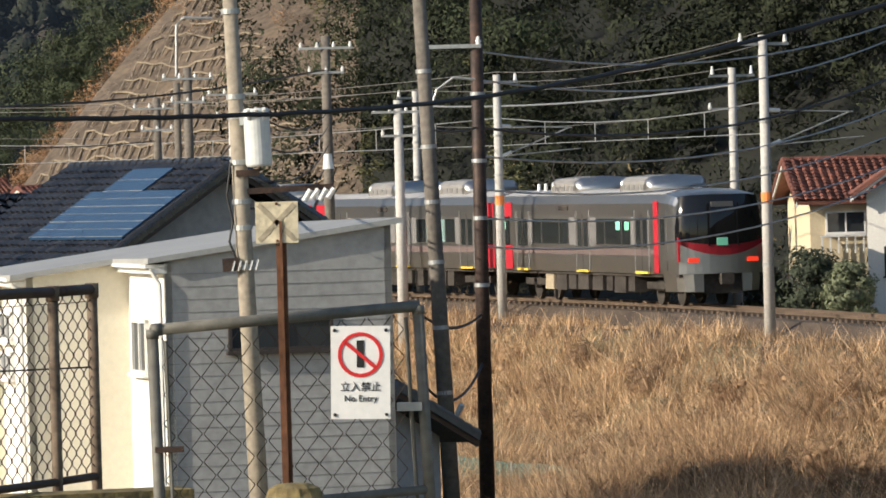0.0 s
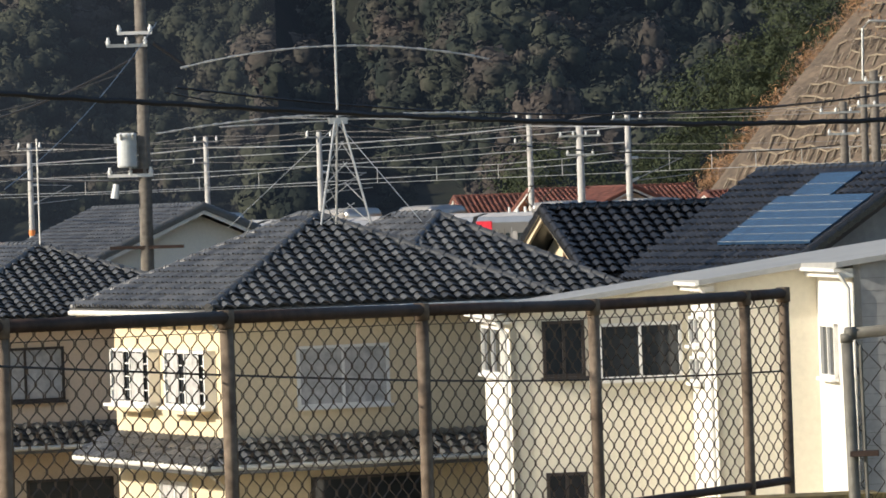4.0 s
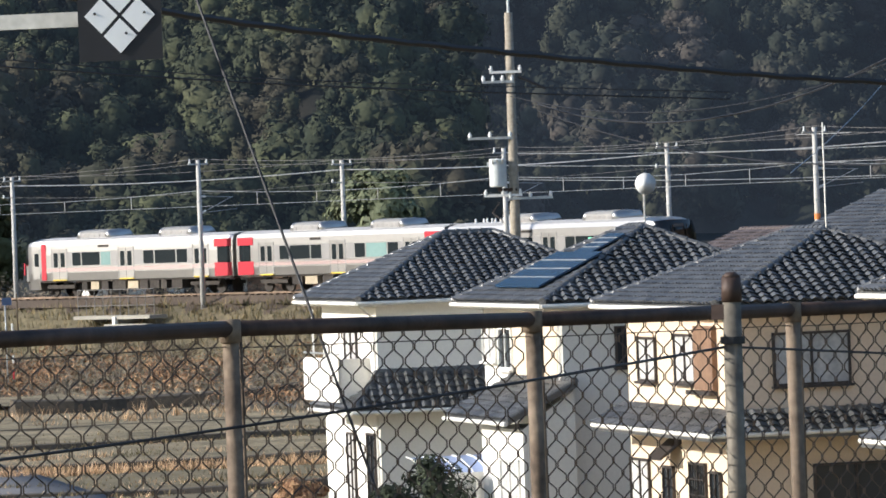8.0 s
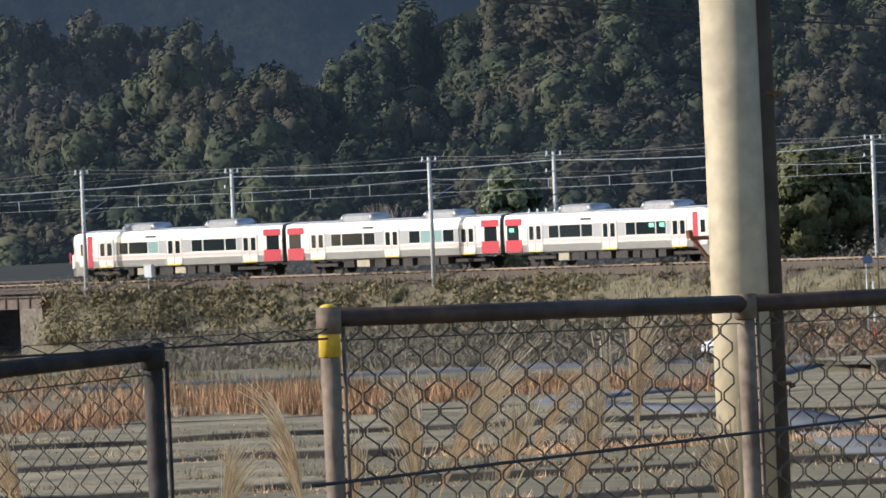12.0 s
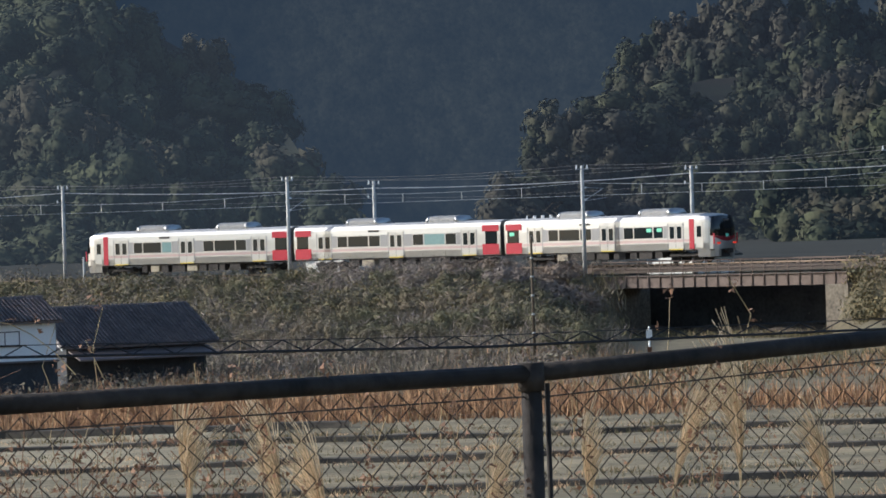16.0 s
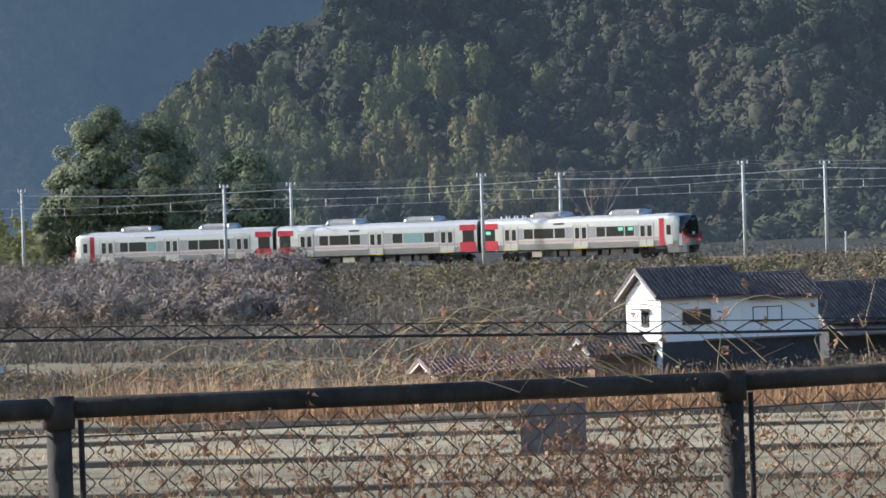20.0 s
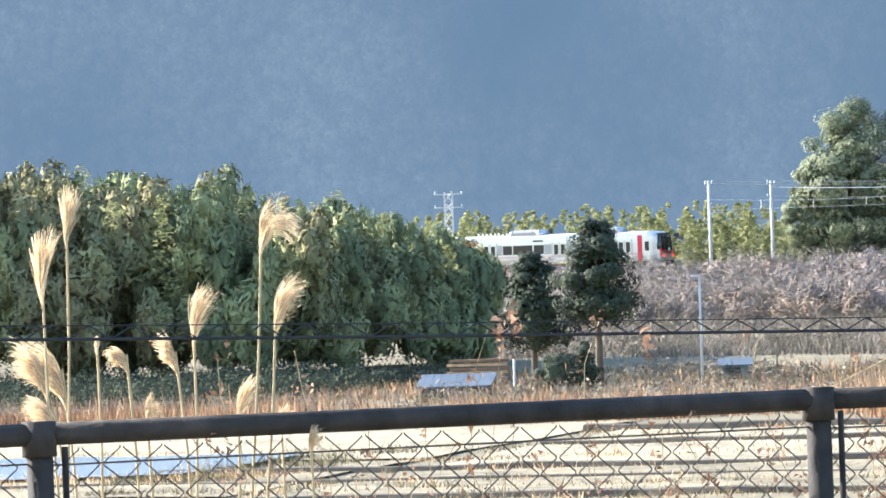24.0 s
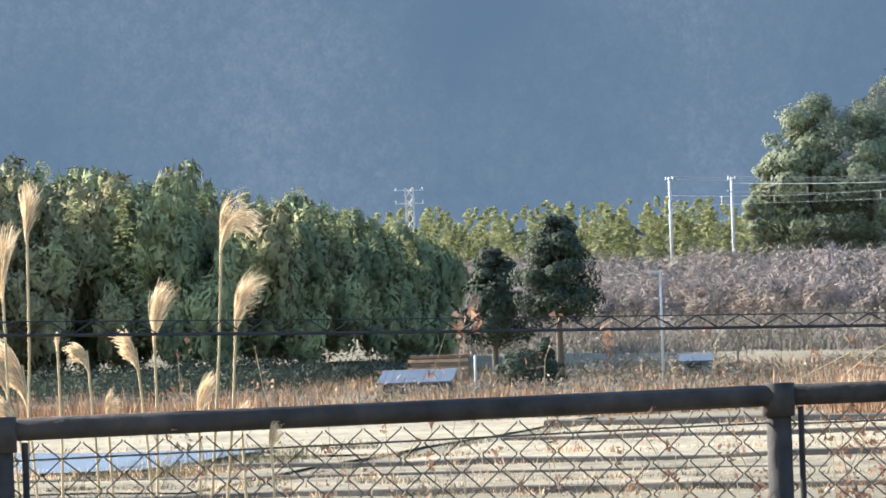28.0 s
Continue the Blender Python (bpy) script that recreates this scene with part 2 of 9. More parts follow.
def land(x, y):
    r, az = math.hypot(x, y), math.degrees(math.atan2(x, y))
    d = off_track(x, y)
    rb = table(BANK, az) if -120 < az < 90 else 14.0
    base = 1.6 * (1 - smooth(95, 180, r)) + 0.12 * noise.noise((x / 60, y / 60, 0))
    top = 7.75 - 0.03 * max(0.0, min(r, rb) - 14)
    z = base + (top - base) * (1 - smooth(0, 1, (r - rb) / 9.0))
    if -30.1 < az < -27.7 and abs(d) < 40:      # the stream's gap under the railway bridge
        return 0.0 if d < 3 else 0.6
    if d <= 0:
        w = -d - 3.4
        if w <= 0:
            e = RAIL_Z - 0.55
        elif w < 6:
            e = RAIL_Z - 0.55 - w / 1.7
        else:
            e = (RAIL_Z - 0.55 - 6 / 1.7) * (1 - smooth(6, 30, w))
        if az < -30:                                # a broad brushy slope below the far curve
            e = max(e, (RAIL_Z - 0.55) * max(0.0, 1 - max(0.0, w) / 80) ** 1.3 * smooth(30, 31.5, -az))
        z = max(z, e) + 0.12 * noise.noise((x / 5, y / 5, 3))
        if 1.0 < az < 12 and 95 < r < 150:          # a grassy spur below the line
            z = max(z, (4.7 - 0.73 * max(0.0, 5.2 - az)) * math.exp(-((r - 124) / 9.0) ** 2))
    else:
        z = RAIL_Z - 0.55
        w = d - 6
        if w > 0:
            z = 4.6
            z += 1.0 * noise.noise((x / 40, y / 40, 7)) * smooth(5, 60, w)
            if az > -4.95:                          # the steep cutting behind the houses
                z = max(z, min(4.6 + max(0.0, w - 2), table(CUT, az)) + 0.35 * noise.noise((x / 3, y / 3, 5)))
    return float(z)


def ground_sheet():
    """One sheet from under the camera to the horizon, finer where the view passes."""
    s = Shape()
    azs = [-180 + 6 * i for i in range(17)] + [-78 + 1.5 * i for i in range(16)] + [-54 + 0.4 * i for i in range(160)] + [10.5 + 3 * i for i in range(4)] + [23 + 6 * i for i in range(27)]
    rs = [2, 6, 10, 12, 14, 16, 18, 20, 22, 24, 26, 28, 31, 34, 37, 40, 45, 50, 60, 70, 80, 90, 100] + [105 + 3.0 * i for i in range(155)] + [575, 590, 610, 640, 680, 730, 800, 950, 1200, 1600, 2500, 4000]
    n = len(azs)
    for r in rs:
        for a in azs:
            p = at(a, r)
            s.v.append((p.x, p.y, land(p.x, p.y)))
    for i in range(len(rs) - 1):
        for j in range(n):
            k = (j + 1) % n
            s.f.append((i * n + j, i * n + k, (i + 1) * n + k, (i + 1) * n + j))
    s.f.append(tuple(range(n - 1, -1, -1)))
    ob = solid("ground", s, M_SOIL, "valley floor of winter fields with a grassy railway embankment", "ground", kind="structure", smooth=True)
    ob.data.materials.append(M_HILL)
    ob.data.materials.append(M_BALLAST)
    ob.data.materials.append(M_ROCK)
    for p in ob.data.polygons:
        c = p.center
        d = off_track(c.x, c.y)
        az = math.degrees(math.atan2(c.x, c.y))
        if 7 < d < 34 and -4.95 < az < -0.7:
            p.material_index = 3
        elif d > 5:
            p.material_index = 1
        elif d > -3.6:
            p.material_index = 2
    return ob


ground_sheet()


# ---- distant mountainsides, far enough never to shift; haze, sunlit and shaded patches are painted into their glow
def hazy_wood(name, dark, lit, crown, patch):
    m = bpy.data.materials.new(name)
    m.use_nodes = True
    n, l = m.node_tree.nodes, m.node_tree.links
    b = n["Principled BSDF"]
    # Black base: the haze and the lit woods are emission only.
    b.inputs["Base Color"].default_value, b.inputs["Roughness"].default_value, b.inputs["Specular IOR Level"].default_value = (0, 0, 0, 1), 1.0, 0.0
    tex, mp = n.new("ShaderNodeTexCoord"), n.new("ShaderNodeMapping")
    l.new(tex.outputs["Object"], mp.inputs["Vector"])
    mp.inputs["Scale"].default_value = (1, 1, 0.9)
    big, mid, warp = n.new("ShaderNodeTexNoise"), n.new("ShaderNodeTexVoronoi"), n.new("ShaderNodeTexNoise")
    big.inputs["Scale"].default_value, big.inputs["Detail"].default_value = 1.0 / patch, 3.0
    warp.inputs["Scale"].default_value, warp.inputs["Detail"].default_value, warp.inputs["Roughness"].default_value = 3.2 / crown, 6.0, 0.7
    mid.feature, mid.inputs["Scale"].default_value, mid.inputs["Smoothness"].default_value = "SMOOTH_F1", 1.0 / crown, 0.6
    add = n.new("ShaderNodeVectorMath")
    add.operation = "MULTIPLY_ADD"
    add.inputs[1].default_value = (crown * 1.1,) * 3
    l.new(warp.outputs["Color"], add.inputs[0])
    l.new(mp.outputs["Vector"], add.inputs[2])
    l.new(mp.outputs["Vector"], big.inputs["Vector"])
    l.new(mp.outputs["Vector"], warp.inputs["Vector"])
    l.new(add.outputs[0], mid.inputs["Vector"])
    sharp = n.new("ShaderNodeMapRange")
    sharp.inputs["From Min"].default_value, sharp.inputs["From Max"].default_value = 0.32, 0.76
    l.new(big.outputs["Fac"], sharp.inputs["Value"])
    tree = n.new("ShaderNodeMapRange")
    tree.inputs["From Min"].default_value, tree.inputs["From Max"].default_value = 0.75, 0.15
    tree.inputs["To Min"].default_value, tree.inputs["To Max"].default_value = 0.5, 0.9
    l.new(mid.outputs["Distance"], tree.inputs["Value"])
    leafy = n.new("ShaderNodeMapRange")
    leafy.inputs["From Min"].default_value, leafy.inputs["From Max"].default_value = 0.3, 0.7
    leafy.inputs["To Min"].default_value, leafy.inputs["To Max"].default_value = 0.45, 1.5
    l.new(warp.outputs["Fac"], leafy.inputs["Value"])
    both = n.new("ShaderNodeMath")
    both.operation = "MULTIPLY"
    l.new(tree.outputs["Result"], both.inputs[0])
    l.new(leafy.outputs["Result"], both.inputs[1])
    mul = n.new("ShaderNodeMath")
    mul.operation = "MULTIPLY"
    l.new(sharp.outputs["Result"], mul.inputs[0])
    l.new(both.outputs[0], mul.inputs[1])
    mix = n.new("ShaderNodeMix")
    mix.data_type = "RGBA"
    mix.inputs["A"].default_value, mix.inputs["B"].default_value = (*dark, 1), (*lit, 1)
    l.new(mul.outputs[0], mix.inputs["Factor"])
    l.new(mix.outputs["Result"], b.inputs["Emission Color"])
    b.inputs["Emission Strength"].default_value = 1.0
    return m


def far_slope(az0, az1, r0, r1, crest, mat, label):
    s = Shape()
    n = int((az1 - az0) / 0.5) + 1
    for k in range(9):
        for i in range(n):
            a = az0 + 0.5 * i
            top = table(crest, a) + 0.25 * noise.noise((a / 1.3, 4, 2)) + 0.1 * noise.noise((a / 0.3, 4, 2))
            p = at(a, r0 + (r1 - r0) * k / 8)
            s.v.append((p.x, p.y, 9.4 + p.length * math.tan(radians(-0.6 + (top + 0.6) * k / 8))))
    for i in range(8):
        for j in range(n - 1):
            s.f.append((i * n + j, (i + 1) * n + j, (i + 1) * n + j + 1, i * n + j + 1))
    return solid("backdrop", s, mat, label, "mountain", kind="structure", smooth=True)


# Crests rise far past the view to hold back part of the sky's light.
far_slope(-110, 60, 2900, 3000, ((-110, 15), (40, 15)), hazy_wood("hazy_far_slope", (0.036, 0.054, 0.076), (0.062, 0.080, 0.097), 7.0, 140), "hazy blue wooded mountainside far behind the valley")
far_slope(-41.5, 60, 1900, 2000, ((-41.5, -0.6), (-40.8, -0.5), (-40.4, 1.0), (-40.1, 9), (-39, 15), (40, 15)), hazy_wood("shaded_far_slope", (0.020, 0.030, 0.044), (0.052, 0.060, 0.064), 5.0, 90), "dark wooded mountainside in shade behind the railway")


# ---- foliage out of many small leaves
def leaf_cloud(centres, radii, count, size, seed, flat=0.8, droop=0.0, hearts=None):
    """Quads strewn through the outer part of ellipsoids: centres (n,3), radii (n,3)."""
    rng = np.random.default_rng(seed)
    c = np.repeat(np.asarray(centres, float), count, 0)
    r = np.repeat(np.asarray(radii, float), count, 0)
    k = len(c)
    d = rng.normal(size=(k, 3))
    d /= np.linalg.norm(d, axis=1, keepdims=True)
    q = c + d * r * (rng.uniform(0.35, 1.0, (k, 1)) ** 0.5)
    nrm = d * np.array([1, 1, 1.3]) + rng.normal(size=(k, 3)) * 0.40
    if hearts is not None:                      # leaves face out from the middle of the whole crown
        o = q - np.repeat(np.asarray(hearts, float), count, 0)
        nrm = nrm * 0.55 + o / (np.linalg.norm(o, axis=1, keepdims=True) + 1e-6)
    nrm /= np.linalg.norm(nrm, axis=1, keepdims=True)
    up = rng.normal(size=(k, 3)) * (1 - droop) + np.array([0, 0, -1.0]) * droop * 2
    u = np.cross(nrm, up)
    u /= np.linalg.norm(u, axis=1, keepdims=True) + 1e-9
    w = np.cross(nrm, u)
    a = size * rng.uniform(0.5, 1.3, (k, 1))
    b = a * flat * rng.uniform(0.5, 1.1, (k, 1))
    return np.stack([q - u * a - w * b * 0.5, q + w * b, q + u * a - w * b * 0.6], 1).reshape(-1, 3)


def blade_cloud(xs, ys, zs, tall, wide, seed, lean=0.35, each=1):
    """Upright thin blades: base points and heights."""
    rng = np.random.default_rng(seed)
    k = len(xs) * each
    base = np.repeat(np.stack([xs, ys, zs], 1), each, 0)
    base[:, :2] += rng.normal(size=(k, 2)) * 0.25
    h = np.repeat(np.asarray(tall, float), each) * rng.uniform(0.5, 1.15, k)
    a = rng.uniform(0, 2 * np.pi, k)
    u = np.stack([np.cos(a), np.sin(a), 0 * a], 1) * wide * rng.uniform(0.6, 1.4, (k, 1))
    tip = base + np.stack([rng.normal(size=k) * lean * h, rng.normal(size=k) * lean * h, h], 1)
    return np.stack([base - u, base + u, tip], 1).reshape(-1, 3)


def leaf_mesh(name, v, mat, k=3):
    """A mesh of loose faces of k corners each."""
    me = bpy.data.meshes.new(name)
    n = len(v) // k
    me.vertices.add(k * n)
    me.vertices.foreach_set("co", v.astype(np.float32).ravel())
    me.loops.add(k * n)
    me.loops.foreach_set("vertex_index", np.arange(k * n, dtype=np.int32))
    me.polygons.add(n)
    me.polygons.foreach_set("loop_start", np.arange(0, k * n, k, dtype=np.int32))
    me.materials.append(mat)
    me.update(calc_edges=True)
    return me


def crown_clumps(x, y, z, h, rng, shape):
    """Leaf clumps of one tree: centres and radii. shape: round, bamboo or cedar."""
    cs, rs = [], []
    if shape == "round":
        for j in range(15):
            t, a = rng.uniform(0.3, 1.0), rng.uniform(0, 6.283)
            w = h * 0.40 * math.sin(math.pi * (0.12 + 0.80 * t)) * rng.uniform(0.5, 1.0)
            q = h * rng.uniform(0.085, 0.15)
            cs.append((x + w * math.cos(a), y + w * math.sin(a), z + h * t - q * 0.5))
            rs.append((q * 1.15, q * 1.15, q * 0.85))
    elif shape == "bamboo":
        lx, ly = rng.normal() * 0.16 * h, rng.normal() * 0.16 * h
        for j in range(9):
            t = 0.25 + 0.75 * j / 8
            q = h * (0.085 - 0.045 * max(0.0, t - 0.55) / 0.45) * rng.uniform(0.7, 1.2)
            cs.append((x + lx * t ** 3 + rng.normal() * 0.04 * h, y + ly * t ** 3 + rng.normal() * 0.04 * h, z + h * t - 0.06 * h * t ** 6))
            rs.append((q, q, q * 1.1))
    else:
        for j in range(14):
            t, a = 0.16 + 0.84 * (j + rng.uniform(0, 1)) / 14, rng.uniform(0, 6.283)
            w = h * 0.19 * (1.06 - t) ** 0.7 * rng.uniform(0.6, 1.0)
            q = h * (0.085 - 0.05 * t) * rng.uniform(0.9, 1.2)
            cs.append((x + w * math.cos(a), y + w * math.sin(a), z + h * t - q))
            rs.append((q * 1.2, q * 1.2, q * 0.8))
    return cs, rs


def woodland(name, az0, az1, d0, d1, step, tall, mat, seed, label, keep=1.0, leaves=34, leaf=0.3, shape="round", polar=False, where=None, grow=None):
    """Trees of a wood between two bearings, d0 to d1 metres behind the line (or from the camera, if polar)."""
    rng = np.random.default_rng(seed)
    cs, rs, hs = [], [], []
    d = d0
    while d < d1:
        a = az0
        while a < az1:
            aa, dd = a + rng.uniform(-0.4, 0.4) * step / 6, d + rng.uniform(-0.45, 0.45) * step
            p = at(aa, dd) if polar else track_at(aa, dd)
            h = tall * (1.0 if grow is None else table(grow, aa)) * (rng.uniform(0.6, 1.3) if grow is None else rng.uniform(0.82, 1.08))
            if rng.uniform() < keep and (where is None or where(aa, dd)):
                c, r = crown_clumps(p.x, p.y, land(p.x, p.y), h, rng, shape)
                cs += c
                rs += r
                hs += [(p.x, p.y, land(p.x, p.y) + h * 0.55)] * len(c)
            a += math.degrees(step / p.length)
        d += step * 0.9
    v = leaf_cloud(cs, rs, leaves, leaf, seed, flat=0.45 if shape == "bamboo" else 0.7, droop=0.6 if shape == "bamboo" else 0.0, hearts=None if shape == "bamboo" else hs)
    return tagged(new(name, leaf_mesh(name, v, mat)), label, "woodland", kind="stuff")

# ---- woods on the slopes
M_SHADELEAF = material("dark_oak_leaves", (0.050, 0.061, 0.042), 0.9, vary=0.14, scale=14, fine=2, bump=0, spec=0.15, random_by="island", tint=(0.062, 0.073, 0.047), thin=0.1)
# Leaf colour taken near black for the shade above the cutting.
M_DEEP = material("shade_dark_green_leaves", (0.018, 0.023, 0.014), 0.9, vary=0.2, scale=6, fine=2, bump=0, spec=0.15, random_by="island", tint=(0.032, 0.037, 0.02))
M_TWIG = material("bare_twigs", (0.23, 0.185, 0.155), 0.9, vary=0.3, scale=6, fine=2, bump=0, random_by="island", tint=(0.27, 0.22, 0.18))


def canopy(name, dark, light, brown, air, crown=9.0, rough=0.95):
    """Tree crowns whose tint changes from tree to tree; air: the glow of the hazy air before a far hillside."""
    m = bpy.data.materials.new(name)
    m.use_nodes = True
    n, l = m.node_tree.nodes, m.node_tree.links
    b = n["Principled BSDF"]
    b.inputs["Roughness"].default_value, b.inputs["Specular IOR Level"].default_value = rough, 0.12
    tex = n.new("ShaderNodeTexCoord")
    tone, kind, grain = n.new("ShaderNodeTexNoise"), n.new("ShaderNodeTexNoise"), n.new("ShaderNodeTexNoise")
    for t, size, det in ((tone, crown, 2.0), (kind, crown * 3.3, 1.0), (grain, 0.55, 3.0)):
        t.inputs["Scale"].default_value, t.inputs["Detail"].default_value = 1.0 / size, det
        l.new(tex.outputs["Object"], t.inputs["Vector"])
    def ranged(src, lo, hi, to0=0.0, to1=1.0):
        r = n.new("ShaderNodeMapRange")
        for k, v in (("From Min", lo), ("From Max", hi), ("To Min", to0), ("To Max", to1)):
            r.inputs[k].default_value = v
        l.new(src, r.inputs["Value"])
        return r.outputs["Result"]
    def mixed(a, c, fac, how="MIX"):
        x = n.new("ShaderNodeMix")
        x.data_type, x.blend_type = "RGBA", how
        for key, v in (("A", a), ("B", c)):
            if isinstance(v, tuple):
                x.inputs[key].default_value = (*v, 1)
            else:
                l.new(v, x.inputs[key])
        if isinstance(fac, float):
            x.inputs["Factor"].default_value = fac
        else:
            l.new(fac, x.inputs["Factor"])
        return x.outputs["Result"]
    green = mixed(dark, light, ranged(tone.outputs["Fac"], 0.40, 0.62))
    col = mixed(green, brown, ranged(kind.outputs["Fac"], 0.52, 0.62, 0.0, 0.8))
    col = mixed(col, ranged(grain.outputs["Fac"], 0.3, 0.7, 0.8, 1.2), 1.0, "MULTIPLY")
    l.new(col, b.inputs["Base Color"])
    bp = n.new("ShaderNodeBump")
    bp.inputs["Strength"].default_value, bp.inputs["Distance"].default_value = 0.3, 0.2
    l.new(grain.outputs["Fac"], bp.inputs["Height"])
    l.new(bp.outputs["Normal"], b.inputs["Normal"])
    # Haze is put in as an even glow over the crowns.
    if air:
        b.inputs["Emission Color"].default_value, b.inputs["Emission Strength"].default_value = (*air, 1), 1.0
    return m


def crown_pattern(seed, leaves, leaf, tall, lobes, slim=1.0, core=0.78):
    """One tree's crown of radius about 1 as triangles: dark hearts of boughs under loose leaves, with the normals that a full crown has."""
    rng = np.random.default_rng(seed)
    bm = bmesh.new()
    bmesh.ops.create_icosphere(bm, subdivisions=1, radius=1.0)
    iv, jf = np.array([tuple(v.co) for v in bm.verts]), np.array([[q.index for q in t.verts] for t in bm.faces])
    bm.free()
    cs, rs = [(0.0, 0.0, -0.1)], [0.62]
    for k in range(lobes):
        a, z = 6.283 * (k + rng.uniform(-0.3, 0.3)) * 0.382, -0.55 + 1.3 * (k + 0.5) / lobes
        w = 0.62 * math.sqrt(max(0.05, 1 - z * z)) * rng.uniform(0.75, 1.1)
        cs.append((w * math.cos(a), w * math.sin(a), z * 0.8))
        rs.append(rng.uniform(0.26, 0.44))
    cs, rs = np.array(cs), np.array(rs)
    vs, ns, fs = [], [], []
    for i, (c, r) in enumerate(zip(cs, rs)):
        v = c + iv * r * core * rng.uniform(0.8, 1.15, (len(iv), 1))
        fs.append(jf + len(iv) * i)
        vs.append(v)
        ns.append(iv * 0.6 + v * 0.6)
    k = len(iv) * len(cs)
    share = rs ** 2 / (rs ** 2).sum()
    own = rng.choice(len(cs), leaves, p=share)
    d = rng.normal(size=(leaves, 3)) + np.array([0, 0, 0.35])
    d /= np.linalg.norm(d, axis=1, keepdims=True)
    c = cs[own] + d * rs[own][:, None] * rng.uniform(0.72, 1.12, (leaves, 1))
    nrm = d * 0.75 + c * 0.55 + rng.normal(size=(leaves, 3)) * 0.22
    nrm /= np.linalg.norm(nrm, axis=1, keepdims=True)
    u = np.cross(nrm, rng.normal(size=(leaves, 3)))
    u /= np.linalg.norm(u, axis=1, keepdims=True) + 1e-9
    w = np.cross(nrm, u) + nrm * rng.uniform(-0.3, 0.5, (leaves, 1))
    size = leaf * rng.uniform(0.5, 1.4, (leaves, 1))
    lv = np.stack([c - u * size * 0.7 * slim - w * size * 0.5, c + u * size * 0.7 * slim - w * size * 0.5, c + w * size], 1).reshape(-1, 3)
    v, n = np.concatenate(vs + [lv]), np.concatenate(ns + [np.repeat(nrm, 3, 0)])
    v = v * np.array([1, 1, tall])
    n = n * np.array([1, 1, 1 / tall])
    n /= np.linalg.norm(n, axis=1, keepdims=True)
    return v, n, np.concatenate(fs + [k + np.arange(3 * leaves).reshape(-1, 3)])


def crowns(name, spots, mat, seed, label, leaves=500, leaf=0.12, tall=1.0, lobes=9, category="woodland", kind="stuff", slim=1.0, core=0.78):
    """Many tree crowns in one mesh; spots: x, y, z of each crown's middle and its radius."""
    pats = [crown_pattern(seed * 20 + k, leaves, leaf, tall * (0.85 + 0.06 * k), lobes, slim, core) for k in range(6)]
    rng = np.random.default_rng(seed)
    vs, ns, fs, k = [], [], [], 0
    for x, y, z, r in spots:
        v, m, f = pats[int(rng.integers(6))]
        a = rng.uniform(0, 6.283)
        rot = np.array([[math.cos(a), -math.sin(a), 0], [math.sin(a), math.cos(a), 0], [0, 0, 1]])
        vs.append(v @ rot.T * r * np.array([rng.uniform(0.8, 1.25), rng.uniform(0.8, 1.25), rng.uniform(0.75, 1.25)]) + (x, y, z))
        ns.append(m @ rot.T)
        fs.append(f + k)
        k += len(v)
    v, m, f = np.concatenate(vs), np.concatenate(ns), np.concatenate(fs)
    me = bpy.data.meshes.new(name)
    me.vertices.add(len(v))
    me.vertices.foreach_set("co", v.astype(np.float32).ravel())
    me.loops.add(3 * len(f))
    me.loops.foreach_set("vertex_index", f.astype(np.int32).ravel())
    me.polygons.add(len(f))
    me.polygons.foreach_set("loop_start", np.arange(0, 3 * len(f), 3, dtype=np.int32))
    me.polygons.foreach_set("use_smooth", np.ones(len(f), dtype=bool))
    me.materials.append(mat)
    me.update(calc_edges=True)
    me.normals_split_custom_set_from_vertices(m.astype(np.float32).tolist())
    return tagged(new(name, me), label, category, kind=kind)


